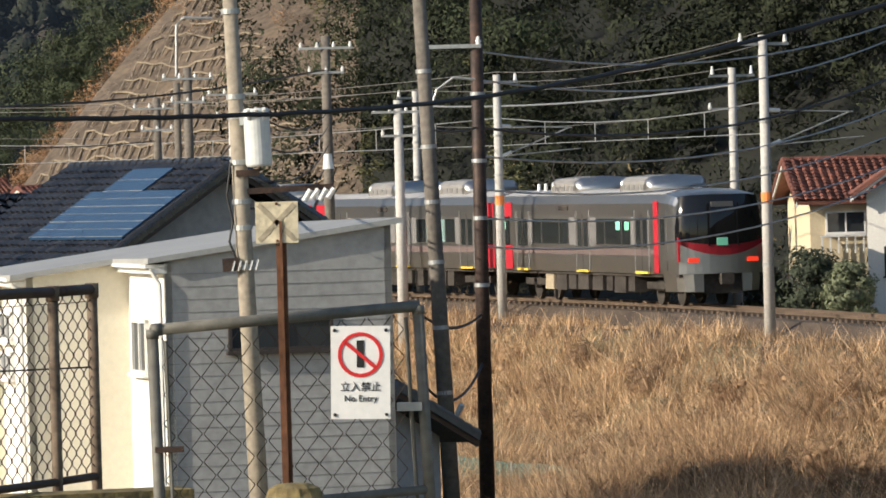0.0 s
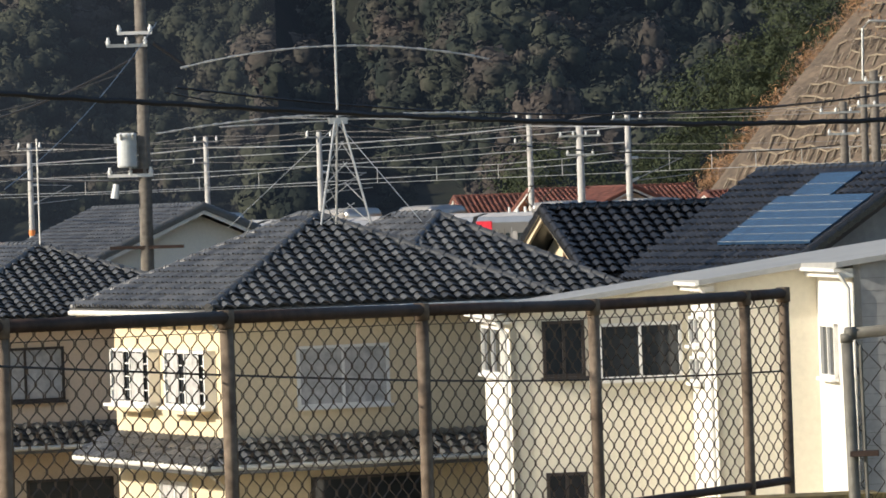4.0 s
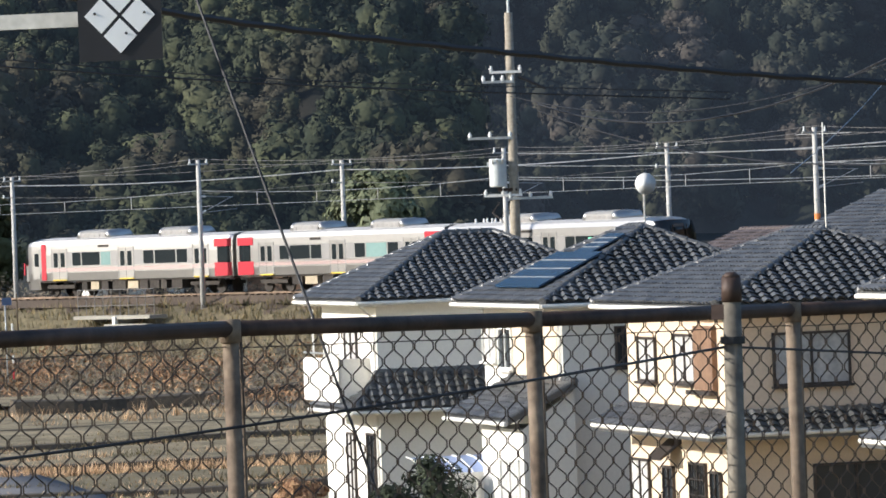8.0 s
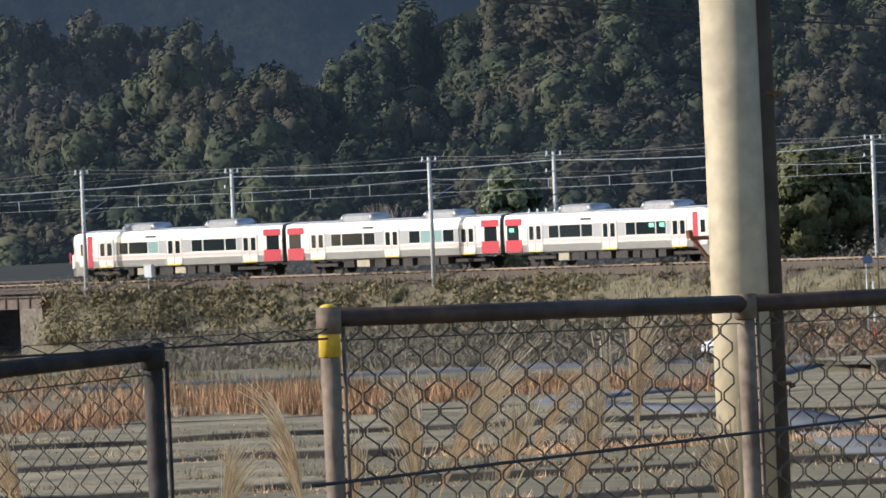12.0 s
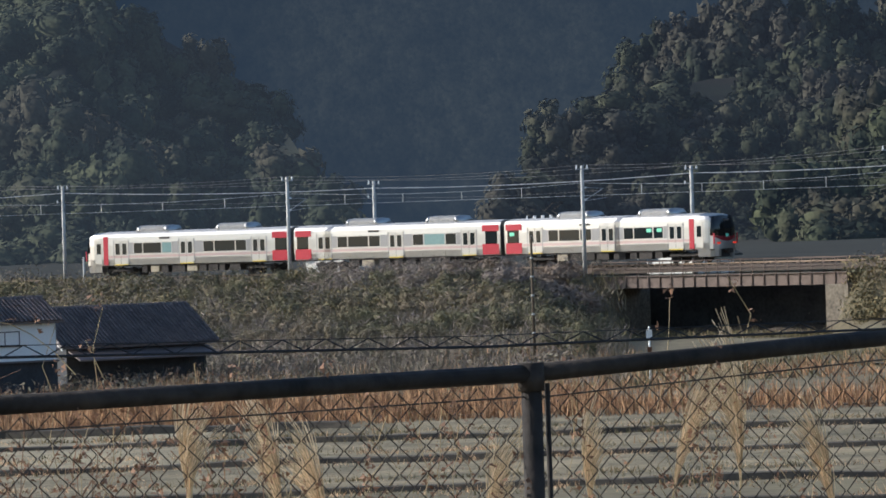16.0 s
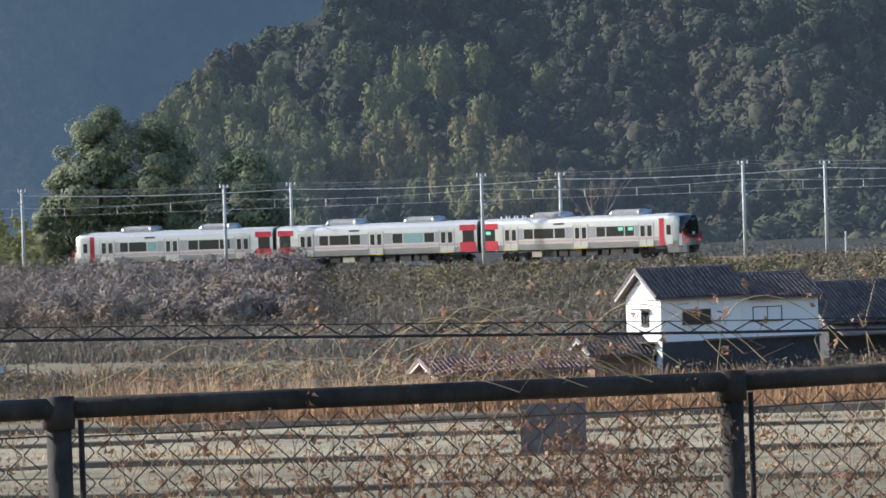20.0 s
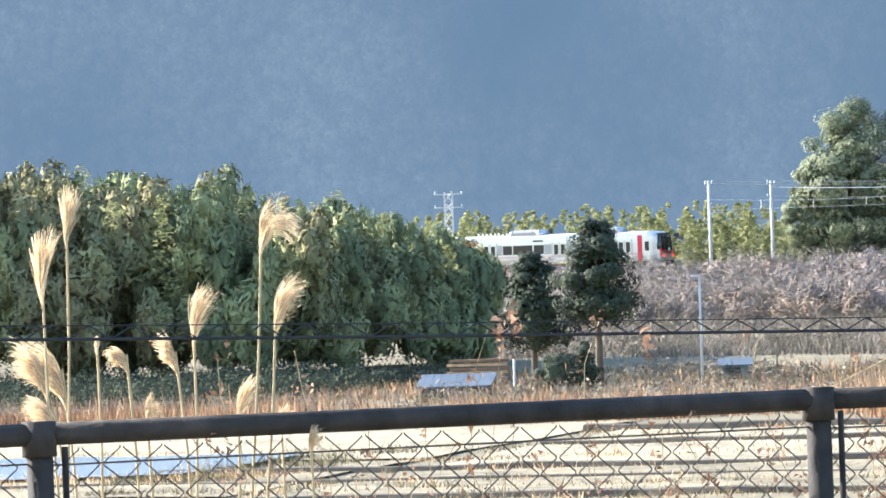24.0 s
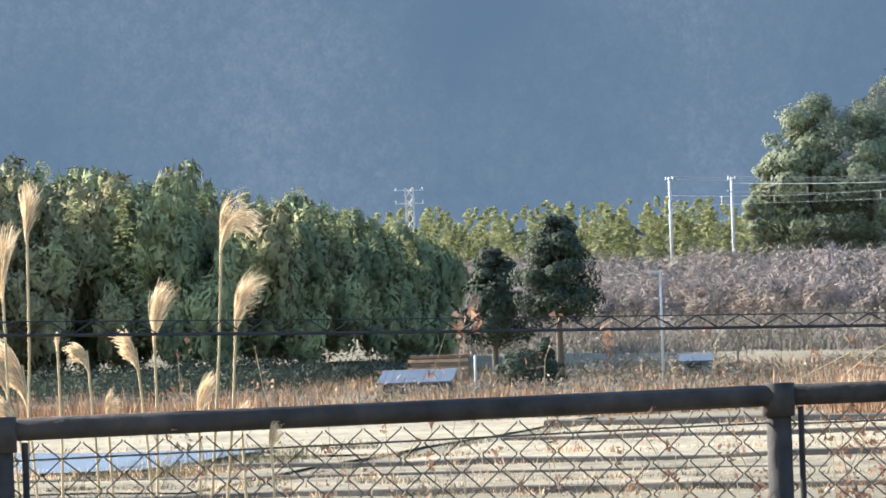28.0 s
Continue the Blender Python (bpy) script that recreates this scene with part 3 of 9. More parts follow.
def hillside(az0, az1, foot, top, r0, r1, spur, step, size, mat, seed, label, leaves=500, leaf=0.12, tall=1.0, lobes=9, ragged=0.12):
    """A far wooded hill: its forest floor and the crowns on it. foot and top: degrees over the eye by bearing; spur: depth of its folds."""
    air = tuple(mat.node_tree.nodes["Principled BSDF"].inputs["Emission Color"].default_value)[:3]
    # Near-black floor keeps the gaps between the crowns dark.
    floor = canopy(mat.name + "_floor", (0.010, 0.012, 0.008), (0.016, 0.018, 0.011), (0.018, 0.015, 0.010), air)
    high = max(q for a, q in top)

    def place(a, el):
        k = (el + 0.6) / (high + 0.6)
        r = r0 + (r1 - r0) * k + spur * noise.noise((a / 1.7 + 0.5 * k, k * 1.3, seed)) + 0.4 * spur * noise.noise((a / 0.6, k * 3, seed + 5))
        return at(a, r, EYE_Z + r * math.tan(radians(el)))

    s = Shape()
    n, rows = int((az1 - az0) / 0.2) + 1, 14
    for j in range(rows):
        for i in range(n):
            a = az0 + 0.2 * i
            el = -0.8 + (table(top, a) - 0.25 + 0.8) * j / (rows - 1)
            p = place(a, el)
            s.v.append(tuple(p + at(a, 6.0)))
    for i in range(rows - 1):
        for j in range(n - 1):
            s.f.append((i * n + j, (i + 1) * n + j, (i + 1) * n + j + 1, i * n + j + 1))
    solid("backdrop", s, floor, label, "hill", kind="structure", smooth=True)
    rng = np.random.default_rng(seed)
    spots = []
    el = -0.7
    while el < min(high, 3.1) + 0.01:
        a = az0 + rng.uniform(0, step)
        while a < az1:
            aa, e = a + rng.uniform(-0.4, 0.4) * step, el + rng.uniform(-0.3, 0.3) * step
            lim = table(top, aa) - 0.55 * math.degrees(size / r0) + ragged * rng.normal() * 0.6
            if table(foot, aa) < e < lim and e < 2.6:
                p = place(aa, e)
                spots.append((p.x, p.y, p.z, size * rng.uniform(0.6, 1.3)))
            a += step
        el += step * 0.62
    return crowns("hillside_wood", spots, mat, seed, label, leaves, leaf, tall, lobes)


LOW = ((-60, -0.8), (20, -0.8))
HILL_A = ((-28.35, 0.1), (-27.9, 0.9), (-27.5, 1.13), (-26.7, 1.62), (-26.2, 1.48), (-25.65, 1.62), (-24.9, 1.52), (-24.1, 1.95), (-23.0, 2.4), (-21.5, 2.9), (-12.0, 3.2), (-8.0, 3.2), (-6.9, 3.2), (6.0, 3.2))
HILL_B = ((-31.2, 0.0), (-31.0, 0.72), (-30.6, 1.15), (-29.85, 1.42), (-29.1, 1.54), (-28.2, 1.55), (-27.4, 1.36), (-26.8, 1.3))
HILL_C = ((-31.3, 0.2), (-30.8, 0.9), (-30.2, 1.45), (-29.6, 1.9), (-28.8, 2.1), (-27.4, 2.1), (-26.4, 1.9), (-25.8, 1.7))
KNOLL = ((-43.45, -0.4), (-43.2, 0.5), (-43.0, 0.9), (-42.7, 1.15), (-42.3, 1.5), (-41.6, 1.86), (-41.1, 2.2), (-40.0, 2.7), (-36.0, 2.9), (-34.8, 2.2), (-33.75, 1.6), (-33.3, 0.9), (-32.8, 0.1))
# Last colour of each is the painted haze; C_EAST is darkened for shade.
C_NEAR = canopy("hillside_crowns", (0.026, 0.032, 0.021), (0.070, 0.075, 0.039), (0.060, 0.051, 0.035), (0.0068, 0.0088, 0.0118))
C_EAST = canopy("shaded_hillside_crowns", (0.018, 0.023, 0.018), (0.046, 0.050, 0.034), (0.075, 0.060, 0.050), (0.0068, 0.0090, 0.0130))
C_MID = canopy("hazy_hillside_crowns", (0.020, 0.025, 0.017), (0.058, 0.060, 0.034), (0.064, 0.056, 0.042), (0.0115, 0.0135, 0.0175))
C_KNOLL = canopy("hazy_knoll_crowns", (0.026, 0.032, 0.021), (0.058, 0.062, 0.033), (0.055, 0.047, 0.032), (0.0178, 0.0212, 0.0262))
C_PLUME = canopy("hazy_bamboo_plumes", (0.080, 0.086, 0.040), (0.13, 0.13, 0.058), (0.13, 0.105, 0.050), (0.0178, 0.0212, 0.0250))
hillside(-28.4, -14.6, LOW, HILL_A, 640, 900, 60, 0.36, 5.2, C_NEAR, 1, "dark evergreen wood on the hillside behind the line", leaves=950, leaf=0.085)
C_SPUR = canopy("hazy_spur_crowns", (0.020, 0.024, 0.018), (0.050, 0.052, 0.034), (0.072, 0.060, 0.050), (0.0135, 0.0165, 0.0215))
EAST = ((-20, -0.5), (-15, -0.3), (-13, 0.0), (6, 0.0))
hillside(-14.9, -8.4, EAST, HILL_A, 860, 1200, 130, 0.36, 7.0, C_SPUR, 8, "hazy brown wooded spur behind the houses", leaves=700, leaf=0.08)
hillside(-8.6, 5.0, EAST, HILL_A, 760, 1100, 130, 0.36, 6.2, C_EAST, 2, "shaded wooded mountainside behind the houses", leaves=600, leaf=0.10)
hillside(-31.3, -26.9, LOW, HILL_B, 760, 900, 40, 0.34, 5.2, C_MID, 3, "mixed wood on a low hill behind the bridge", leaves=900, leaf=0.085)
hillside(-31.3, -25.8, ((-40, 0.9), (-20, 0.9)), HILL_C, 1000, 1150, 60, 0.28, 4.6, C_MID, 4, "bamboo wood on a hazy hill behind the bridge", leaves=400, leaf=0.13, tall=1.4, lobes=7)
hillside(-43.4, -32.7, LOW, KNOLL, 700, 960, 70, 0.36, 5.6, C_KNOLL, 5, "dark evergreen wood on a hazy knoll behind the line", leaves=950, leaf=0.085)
rng = np.random.default_rng(61)
spots = []
for i in range(150):
    a, e = rng.uniform(-43.2, -39.0) + 0.9 * rng.uniform(0, 1) ** 3, rng.uniform(-0.2, 1.5)
    if e < table(KNOLL, a) - 0.25 and noise.noise((a / 0.8, e / 0.8, 3)) > -0.12:
        k = (e + 0.6) / 3.5
        r = 672 + 250 * k
        spots.append((*at(a, r).to_2d(), EYE_Z + r * math.tan(radians(e)), rng.uniform(2.0, 3.2)))
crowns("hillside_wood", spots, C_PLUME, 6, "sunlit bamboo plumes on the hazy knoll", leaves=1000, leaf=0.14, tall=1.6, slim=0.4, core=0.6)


def grove_edge(a, d):
    return d > 352 + 22 * max(0.0, a + 48.6)


# the bamboo grove before the railway
GROVE = ((-54, 1.15), (-51.7, 1.0), (-49.4, 0.88), (-48.0, 0.78), (-47.3, 0.65), (-46.8, 0.5))
C_GROVE = canopy("bamboo_grove_leaves", (0.13, 0.15, 0.08), (0.27, 0.28, 0.13), (0.22, 0.19, 0.10), None, crown=3.5)
rng = np.random.default_rng(62)
spots = []
for i in range(900):
    a, d = rng.uniform(-54, -46.7), rng.uniform(352, 400)
    if not grove_edge(a, d):
        continue
    top = 13.9 * table(GROVE, a)
    z = rng.uniform(0.12, 1.0) ** 0.6 * top * rng.uniform(0.85, 1.0)
    p = at(a, d + 3 * z / top)
    spots.append((p.x, p.y, z - 1.0, rng.uniform(1.1, 2.1)))
crowns("bamboo_grove", spots, C_GROVE, 7, "dense bamboo grove before the railway", leaves=1000, leaf=0.17, tall=1.5, slim=0.4, core=0.6)
woodland("woodland", -48.0, -43.7, 14, 46, 2.6, 5.6, M_BAMBOO, 7, "pale green bamboo behind the railway", shape="bamboo", leaves=34, leaf=0.26)
woodland("woodland", -54.0, -47.2, 354, 405, 6.5, 14.2, M_BAMBOO, 9, "sunlit bamboo plumes over the grove", shape="bamboo", polar=True, leaves=80, leaf=0.17, where=grove_edge, grow=GROVE)
# steep wood over the cutting: near-black leaves stand for its shade, lighter ones for trees in the sun
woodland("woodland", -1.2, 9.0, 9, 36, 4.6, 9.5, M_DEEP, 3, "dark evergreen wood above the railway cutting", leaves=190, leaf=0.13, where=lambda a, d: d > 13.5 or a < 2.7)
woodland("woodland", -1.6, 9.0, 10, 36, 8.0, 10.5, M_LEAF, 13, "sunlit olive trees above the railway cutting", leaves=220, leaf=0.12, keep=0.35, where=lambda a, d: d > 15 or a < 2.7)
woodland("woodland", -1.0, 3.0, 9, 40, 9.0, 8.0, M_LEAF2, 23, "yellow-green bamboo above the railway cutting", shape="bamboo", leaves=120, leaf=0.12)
woodland("woodland", -6.0, -1.2, 30, 70, 5.0, 7.5, M_LEAF, 33, "evergreen trees on the crest of the cutting", leaves=110, leaf=0.12, where=lambda a, d: d > (40 if a > -3.4 else 30))
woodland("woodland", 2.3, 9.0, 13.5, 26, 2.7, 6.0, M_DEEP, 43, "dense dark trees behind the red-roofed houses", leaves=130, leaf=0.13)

# ---- the train: three cars, each keyed along the curve
M_STAINLESS = material("brushed_stainless_steel", (0.53, 0.51, 0.48), 0.36, 1.0, vary=0.06, scale=6, fine=2.0, bump=0.02)
M_BAND = material("grey_window_band", (0.30, 0.29, 0.28), 0.45, 0.4, vary=0.06, scale=4, fine=3, bump=0)
M_RED = material("red_vinyl_film", (0.45, 0.020, 0.035), 0.45, vary=0.08, scale=3, fine=5, bump=0)
M_PINK = material("faded_pink_stripe", (0.44, 0.335, 0.315), 0.45, 0.8, vary=0.08, scale=5, fine=3, bump=0)
M_ROOF = material("grey_train_roof", (0.42, 0.41, 0.40), 0.7, vary=0.15, scale=3, fine=4)
M_ACUNIT = material("grey_louvred_unit", (0.30, 0.29, 0.275), 0.6, 0.2, vary=0.2, scale=1, fine=6)
M_UNDER = material("dusty_underframe", (0.05, 0.042, 0.035), 0.85, vary=0.5, scale=1, fine=8)
M_BEIGE = material("beige_equipment_box", (0.42, 0.35, 0.24), 0.7, vary=0.2, scale=1, fine=8)
M_GLASS = glass_dark("tinted_glass")
M_TEAL = material("drawn_teal_blind", (0.20, 0.31, 0.29), 0.4, vary=0.1, scale=1, fine=5, bump=0)
M_BLACK = glass_dark("black_cab_glass", (0.008, 0.008, 0.009), 0.06)
M_GREEN = material("green_notice", (0.25, 0.75, 0.5), 0.6, vary=0.05, scale=1, fine=5, bump=0)
M_YELLOW = material("yellow_step", (0.75, 0.55, 0.08), 0.7, vary=0.15, scale=1, fine=8)
M_WHITE = material("white_paint", (0.78, 0.77, 0.73), 0.6, vary=0.08, scale=2, fine=10, bump=0.03)
M_CABRED = material("deep_red_cab_band", (0.24, 0.010, 0.018), 0.4, vary=0.05, bump=0)
M_SIGNPALE = material("dim_display", (0.12, 0.12, 0.12), 0.4, vary=0.2, scale=0.1, fine=20, bump=0)
M_TAIL = material("red_tail_lamp", (0.9, 0.05, 0.02), 0.4, vary=0.02, bump=0, glow=0.5)

HALF_W, FLOOR, GUTTER, ROOF_TOP = 1.475, 1.02, 3.28, 3.62


def section(w=1.0, top=0.0):
    """Half-round cross-section of the car body, left to right over the roof."""
    pts = [(-HALF_W * 0.97, FLOOR - 0.02), (-HALF_W, FLOOR + 0.45), (-HALF_W, 2.6), (-HALF_W * 0.985, GUTTER - 0.1), (-HALF_W * 0.90, GUTTER + 0.16),
           (-HALF_W * 0.55, ROOF_TOP - 0.04), (0, ROOF_TOP)]
    pts += [(-y, z) for y, z in reversed(pts[:-1])]
    return [(y * w, z - top * max(0.0, z - 2.4)) for y, z in pts]


def side_panel(x0, x1, z0, z1, side, out=0.012, thick=0.02):
    s = Shape()
    y = side * (HALF_W + out - thick / 2)
    return s.box(((x0 + x1) / 2, y, (z0 + z1) / 2), (x1 - x0, thick, z1 - z0))


def train_car(m, kind, label):
    """kind: 'front' has the cab at its +x end, 'rear' at its -x end, 'mid' none. Length 19.5 m over the body."""
    car = thing("train_car", m, label, "train", "cars of the train")
    L = 9.75
    cab = {"front": 1, "rear": -1, "mid": 0}[kind]
    s = Shape()
    xs = [(-L, 1.0, 0), (-L + 0.05, 1.0, 0), (L - 0.05, 1.0, 0), (L, 1.0, 0)]
    if cab:
        e = cab * L
        cabx = [(e - cab * 0.34, 0.93, 0.14), (e - cab * 0.5, 0.96, 0.08), (e - cab * 0.8, 0.99, 0.03), (e - cab * 1.3, 1.0, 0.0)]
        xs = [(-e, 1.0, 0.0)] + cabx[::-1] if cab > 0 else cabx + [(-e, 1.0, 0.0)]
    s.loft([[(x, y, z) for y, z in section(w, top)] for x, w, top in xs])
    part("body", s, M_STAINLESS, car, "brushed stainless steel body shell")
    # roof skin
    rs = Shape()
    x0, x1 = (-L + 0.1, L - 0.1) if not cab else ((-L + 0.1, L - 1.5) if cab > 0 else (-L + 1.5, L - 0.1))
    sec = [p for p in section() if p[1] > GUTTER + 0.1]
    rs.loft([[(x, y, z + 0.012) for y, z in sec] for x in (x0, x1)], closed=False, caps=False)
    part("roof", rs, M_ROOF, car, "pale grey roof skin")
    for x in (-4.0, 3.6):
        a = Shape()
        ring = [(-1.0, 3.5), (-0.98, 3.86), (-0.8, 4.0), (0, 4.06), (0.8, 4.0), (0.98, 3.86), (1.0, 3.5)]
        a.loft([[(x + dx, y * w, 3.5 + (z - 3.5) * h) for y, z in ring] for dx, w, h in ((-1.6, 0.9, 0.55), (-1.35, 1.0, 1.0), (1.35, 1.0, 1.0), (1.6, 0.9, 0.55))], caps=True)
        unit = part("air_conditioner", a, M_ACUNIT, car, "grey louvred roof air conditioner")
        for e in (-1, 1):
            part("end_cap", Shape().loft([[(x + e * dx, y * w * 1.01, 3.5 + (z - 3.5) * h * 1.02) for y, z in ring] for dx, w, h in ((1.2, 1.0, 1.0), (1.36, 1.0, 1.0), (1.62, 0.9, 0.55))]), M_STAINLESS, unit, "bright curved end cap", smooth=True)
        for i in range(5):
            for y in (-1.0, 1.0):
                part("grille", Shape().box((x - 1.0 + 0.5 * i, y, 3.68), (0.32, 0.02, 0.16)), M_BAND, unit)
    door_x = (-6.85 if cab >= 0 else -6.3, 0.0, 6.85 if cab <= 0 else 6.3)
    for side in (1, -1):
        # red film at the coupled ends, the cab stripe, the pink line
        for e in (-1, 1):
            if e == cab:
                part("red_stripe", side_panel(*sorted((e * (L - 1.75), e * (L - 2.2))), FLOOR + 0.02, GUTTER - 0.03, side), M_RED, car, "red cab stripe")
            else:
                part("red_panel", side_panel(*sorted((e * (L - 0.12), e * (L - 1.65))), FLOOR + 0.02, 1.83, side), M_RED, car)
                part("red_panel", side_panel(*sorted((e * (L - 0.12), e * (L - 1.65))), 2.78, GUTTER - 0.03, side), M_RED, car)
                w = part("window", side_panel(*sorted((e * (L - 0.35), e * (L - 1.3))), 1.9, 2.72, side, 0.014), M_GLASS, car)
                part("window_frame", side_panel(*sorted((e * (L - 0.28), e * (L - 1.37))), 1.83, 2.78, side, 0.008), M_BLACK, w)
                if kind == "rear":
                    part("notice", side_panel(*sorted((e * (L - 0.5), e * (L - 0.95))), 2.35, 2.62, side, 0.02, 0.006), M_GREEN, w)
        part("stripe", side_panel(-L + 1.7, L - 1.75, 1.56, 1.76, side, 0.006), M_PINK, car, "faded pink stripe")
        # window bands and windows between the doors
        edges = [door_x[0] + 0.78, door_x[1] - 0.78, door_x[1] + 0.78, door_x[2] - 0.78]
        for k in (0, 2):
            a, b = edges[k], edges[k + 1]
            part("window_band", side_panel(a, b, 1.86, 2.76, side, 0.007), M_BAND, car)
            w3 = (b - a)
            cuts = ((0.14, 0.33), (0.35, 0.71), (0.73, 0.90)) if k else ((0.08, 0.26), (0.28, 0.64), (0.66, 0.84))
            for i, (u, v) in enumerate(cuts):
                teal = (kind == "front" and k == 2 and i == 0) or (kind == "mid" and k == 0 and i == 1)
                win = part("window", side_panel(a + u * w3, a + v * w3, 1.90, 2.70, side, 0.013), M_TEAL if teal else M_GLASS, car, "window with a drawn teal blind" if teal else "")
                part("window_frame", side_panel(a + u * w3 - 0.05, a + v * w3 + 0.05, 1.85, 2.75, side, 0.010), M_STAINLESS, win)
                if kind == "rear" and k == 0 and i < 2:
                    part("notice", side_panel(a + u * w3 + 0.1, a + u * w3 + 0.55, 2.35, 2.62, side, 0.02, 0.006), M_GREEN, win)
        for dx in door_x:
            d = part("door", side_panel(dx - 0.66, dx + 0.66, FLOOR + 0.06, 2.92, side, 0.004), M_STAINLESS, car, "double sliding door")
            for o in (-0.33, 0.33):
                part("door_window", side_panel(dx + o - 0.2, dx + o + 0.2, 1.82, 2.70, side, 0.014), M_GLASS, d)
            part("door_edge", side_panel(dx - 0.76, dx - 0.68, FLOOR + 0.04, 2.96, side, 0.012), M_BAND, d)
            part("door_edge", side_panel(dx + 0.68, dx + 0.74, FLOOR + 0.04, 2.96, side, 0.012), M_BAND, d)
            part("door_gap", side_panel(dx - 0.012, dx + 0.012, FLOOR + 0.08, 2.9, side, 0.008), M_UNDER, d)
            part("step", side_panel(dx - 0.66, dx + 0.6, FLOOR - 0.02, FLOOR + 0.05, side, 0.05, 0.08), M_YELLOW, d, "yellow door step")
        part("destination_sign", side_panel(1.6, 2.6, 2.98, 3.12, side, 0.012), M_UNDER, car)
    # ends
    for e in (-1, 1):
        if e == cab:
            x = e * L
            def nose(z0, z1, wide, out, n=6, dip=0.0, rise=0.0):
                """A skin bent round the cab's end, between two heights that may change across it."""
                cols = []
                for i in range(13):
                    k = -1 + i / 6
                    y = k * wide
                    lo, hi = z0 + dip * k * k, z1 + rise * k * k - 0.16 * max(0.0, abs(k) - 0.7) * (z1 > 3)
                    col = []
                    for j in range(n + 1):
                        z = lo + (hi - lo) * j / n
                        back = 0.30 * abs(k) ** 2.6 + 0.16 * max(0.0, z - 2.3) ** 2
                        col.append((x + e * (0.14 + out - back), y * (1 - 0.10 * max(0.0, z - 2.5)), z))
                    cols.append(col)
                for k, q in ((0, cols[0]), (13, cols[-1])):
                    cols.insert(len(cols) if k else 0, [(px - e * 0.28, py * 1.02, pz) for px, py, pz in q])
                return Shape().loft(cols, closed=False, caps=False)
            face = part("cab_face", nose(1.86, 3.42, 1.36, 0.02, dip=0.16), M_BLACK, car, "black curved cab front with glass", smooth=True)
            part("cab_band", nose(1.56, 1.88, 1.35, 0.03, 3, dip=0.36, rise=0.15), M_CABRED, face, "deep red band")
            part("cab_lower_face", nose(1.0, 1.58, 1.36, 0.015, 3, rise=0.38), M_STAINLESS, face, "steel lower front")
            for y in (-0.47, 0.47):
                part("screen_pillar", Shape().box((x + e * 0.165, y, 2.5), (0.03, 0.05, 1.3)), M_BLACK, face)
            for y in (-0.95, 0.95):
                part("tail_lamp" if kind == "rear" else "head_lamp", Shape().box((x + e * 0.09, y, 1.42), (0.06, 0.34, 0.13)), M_TAIL if kind == "rear" else M_BLACK, face)
                part("side_mirror_guard", Shape().box((x - e * 0.02, y * 1.47, 1.75), (0.1, 0.05, 0.75)), M_RED, face, "red front guard")
            part("sign_glass", Shape().box((x + e * 0.07, 0, 3.12), (0.05, 0.7, 0.16)), M_SIGNPALE, face, "dim destination display")
            part("notice", Shape().box((x + e * 0.185, 0.05, 1.98), (0.02, 0.36, 0.24)), M_GREEN, face)
            for y in (-1, 1):
                sk = Shape()
                sk.loft([[(x + e * dx, y * w0, 1.0), (x + e * dx, y * w1, 1.0), (x + e * dx, y * w1 * 0.96, 0.46), (x + e * dx, y * w0, 0.44)] for dx, w0, w1 in ((0.02, 0.62, 0.95), (-0.12, 0.60, 1.22), (-0.45, 0.60, 1.36), (-1.5, 0.60, 1.42))])
                part("skirt", sk, M_STAINLESS, car, "dull steel front skirt", smooth=False)
            part("skirt_recess", Shape().box((x - e * 0.7, 0, 0.68), (1.2, 1.2, 0.6)), M_UNDER, car)
            part("coupler", Shape().tube((x - e * 0.3, 0, 0.85), (x + e * 0.35, 0, 0.85), 0.14, 0.16).box((x + e * 0.4, 0, 0.85), (0.2, 0.4, 0.35)), M_UNDER, car)
            for side in (1, -1):
                d = part("cab_door", side_panel(*sorted((e * (L - 0.95), e * (L - 1.6))), FLOOR + 0.1, 2.95, side, 0.01), M_STAINLESS, car)
                part("door_window", side_panel(*sorted((e * (L - 1.1), e * (L - 1.5))), 1.9, 2.7, side, 0.018), M_GLASS, d)
        else:
            part("gangway", Shape().box((e * (L + 0.12), 0, 2.0), (0.3, 1.1, 2.0)), M_UNDER, car, "dark gangway bellows")
    # underframe
    for bx in (-6.7, 6.7):
        b = Shape().box((bx, 0.98, 0.62), (2.6, 0.16, 0.22)).box((bx, -0.98, 0.62), (2.6, 0.16, 0.22)).box((bx, 0, 0.62), (0.5, 2.0, 0.3))
        bogie = part("bogie", b, M_UNDER, car)
        for dx in (-1.05, 1.05):
            for y in (-0.62, 0.62):
                part("wheel", Shape().tube((bx + dx, y - 0.07, 0.43), (bx + dx, y + 0.07, 0.43), 0.43, n=16), M_UNDER, bogie)
    rng = random.Random(len(kind))
    x = -4.9
    while x < 4.6:
        w = rng.uniform(0.5, 1.25)
        for y in (0.95, -0.95):
            c = part("equipment_box", Shape().box((x + w / 2, y, 0.66), (w, 0.7, rng.uniform(0.45, 0.62)), taper=0.97), M_BEIGE if rng.random() < 0.2 else M_UNDER, car)
        x += w + rng.uniform(0.12, 0.5)
    part("sole_bar", Shape().box((0, 0, 0.97), (19.2, 2.7, 0.14)), M_UNDER, car)
    if kind == "rear":
        p = Shape()
        for y in (-0.5, 0.5):
            p.tube((5.6, y, 3.66), (6.7, y * 0.9, 4.15), 0.03, n=5).tube((6.7, y * 0.9, 4.15), (5.7, y * 1.2, 4.75), 0.025, n=5)
        p.tube((5.7, -0.75, 4.76), (5.7, 0.75, 4.76), 0.03, n=5)
        pan = part("pantograph", p, M_UNDER, car, "raised single pantograph")
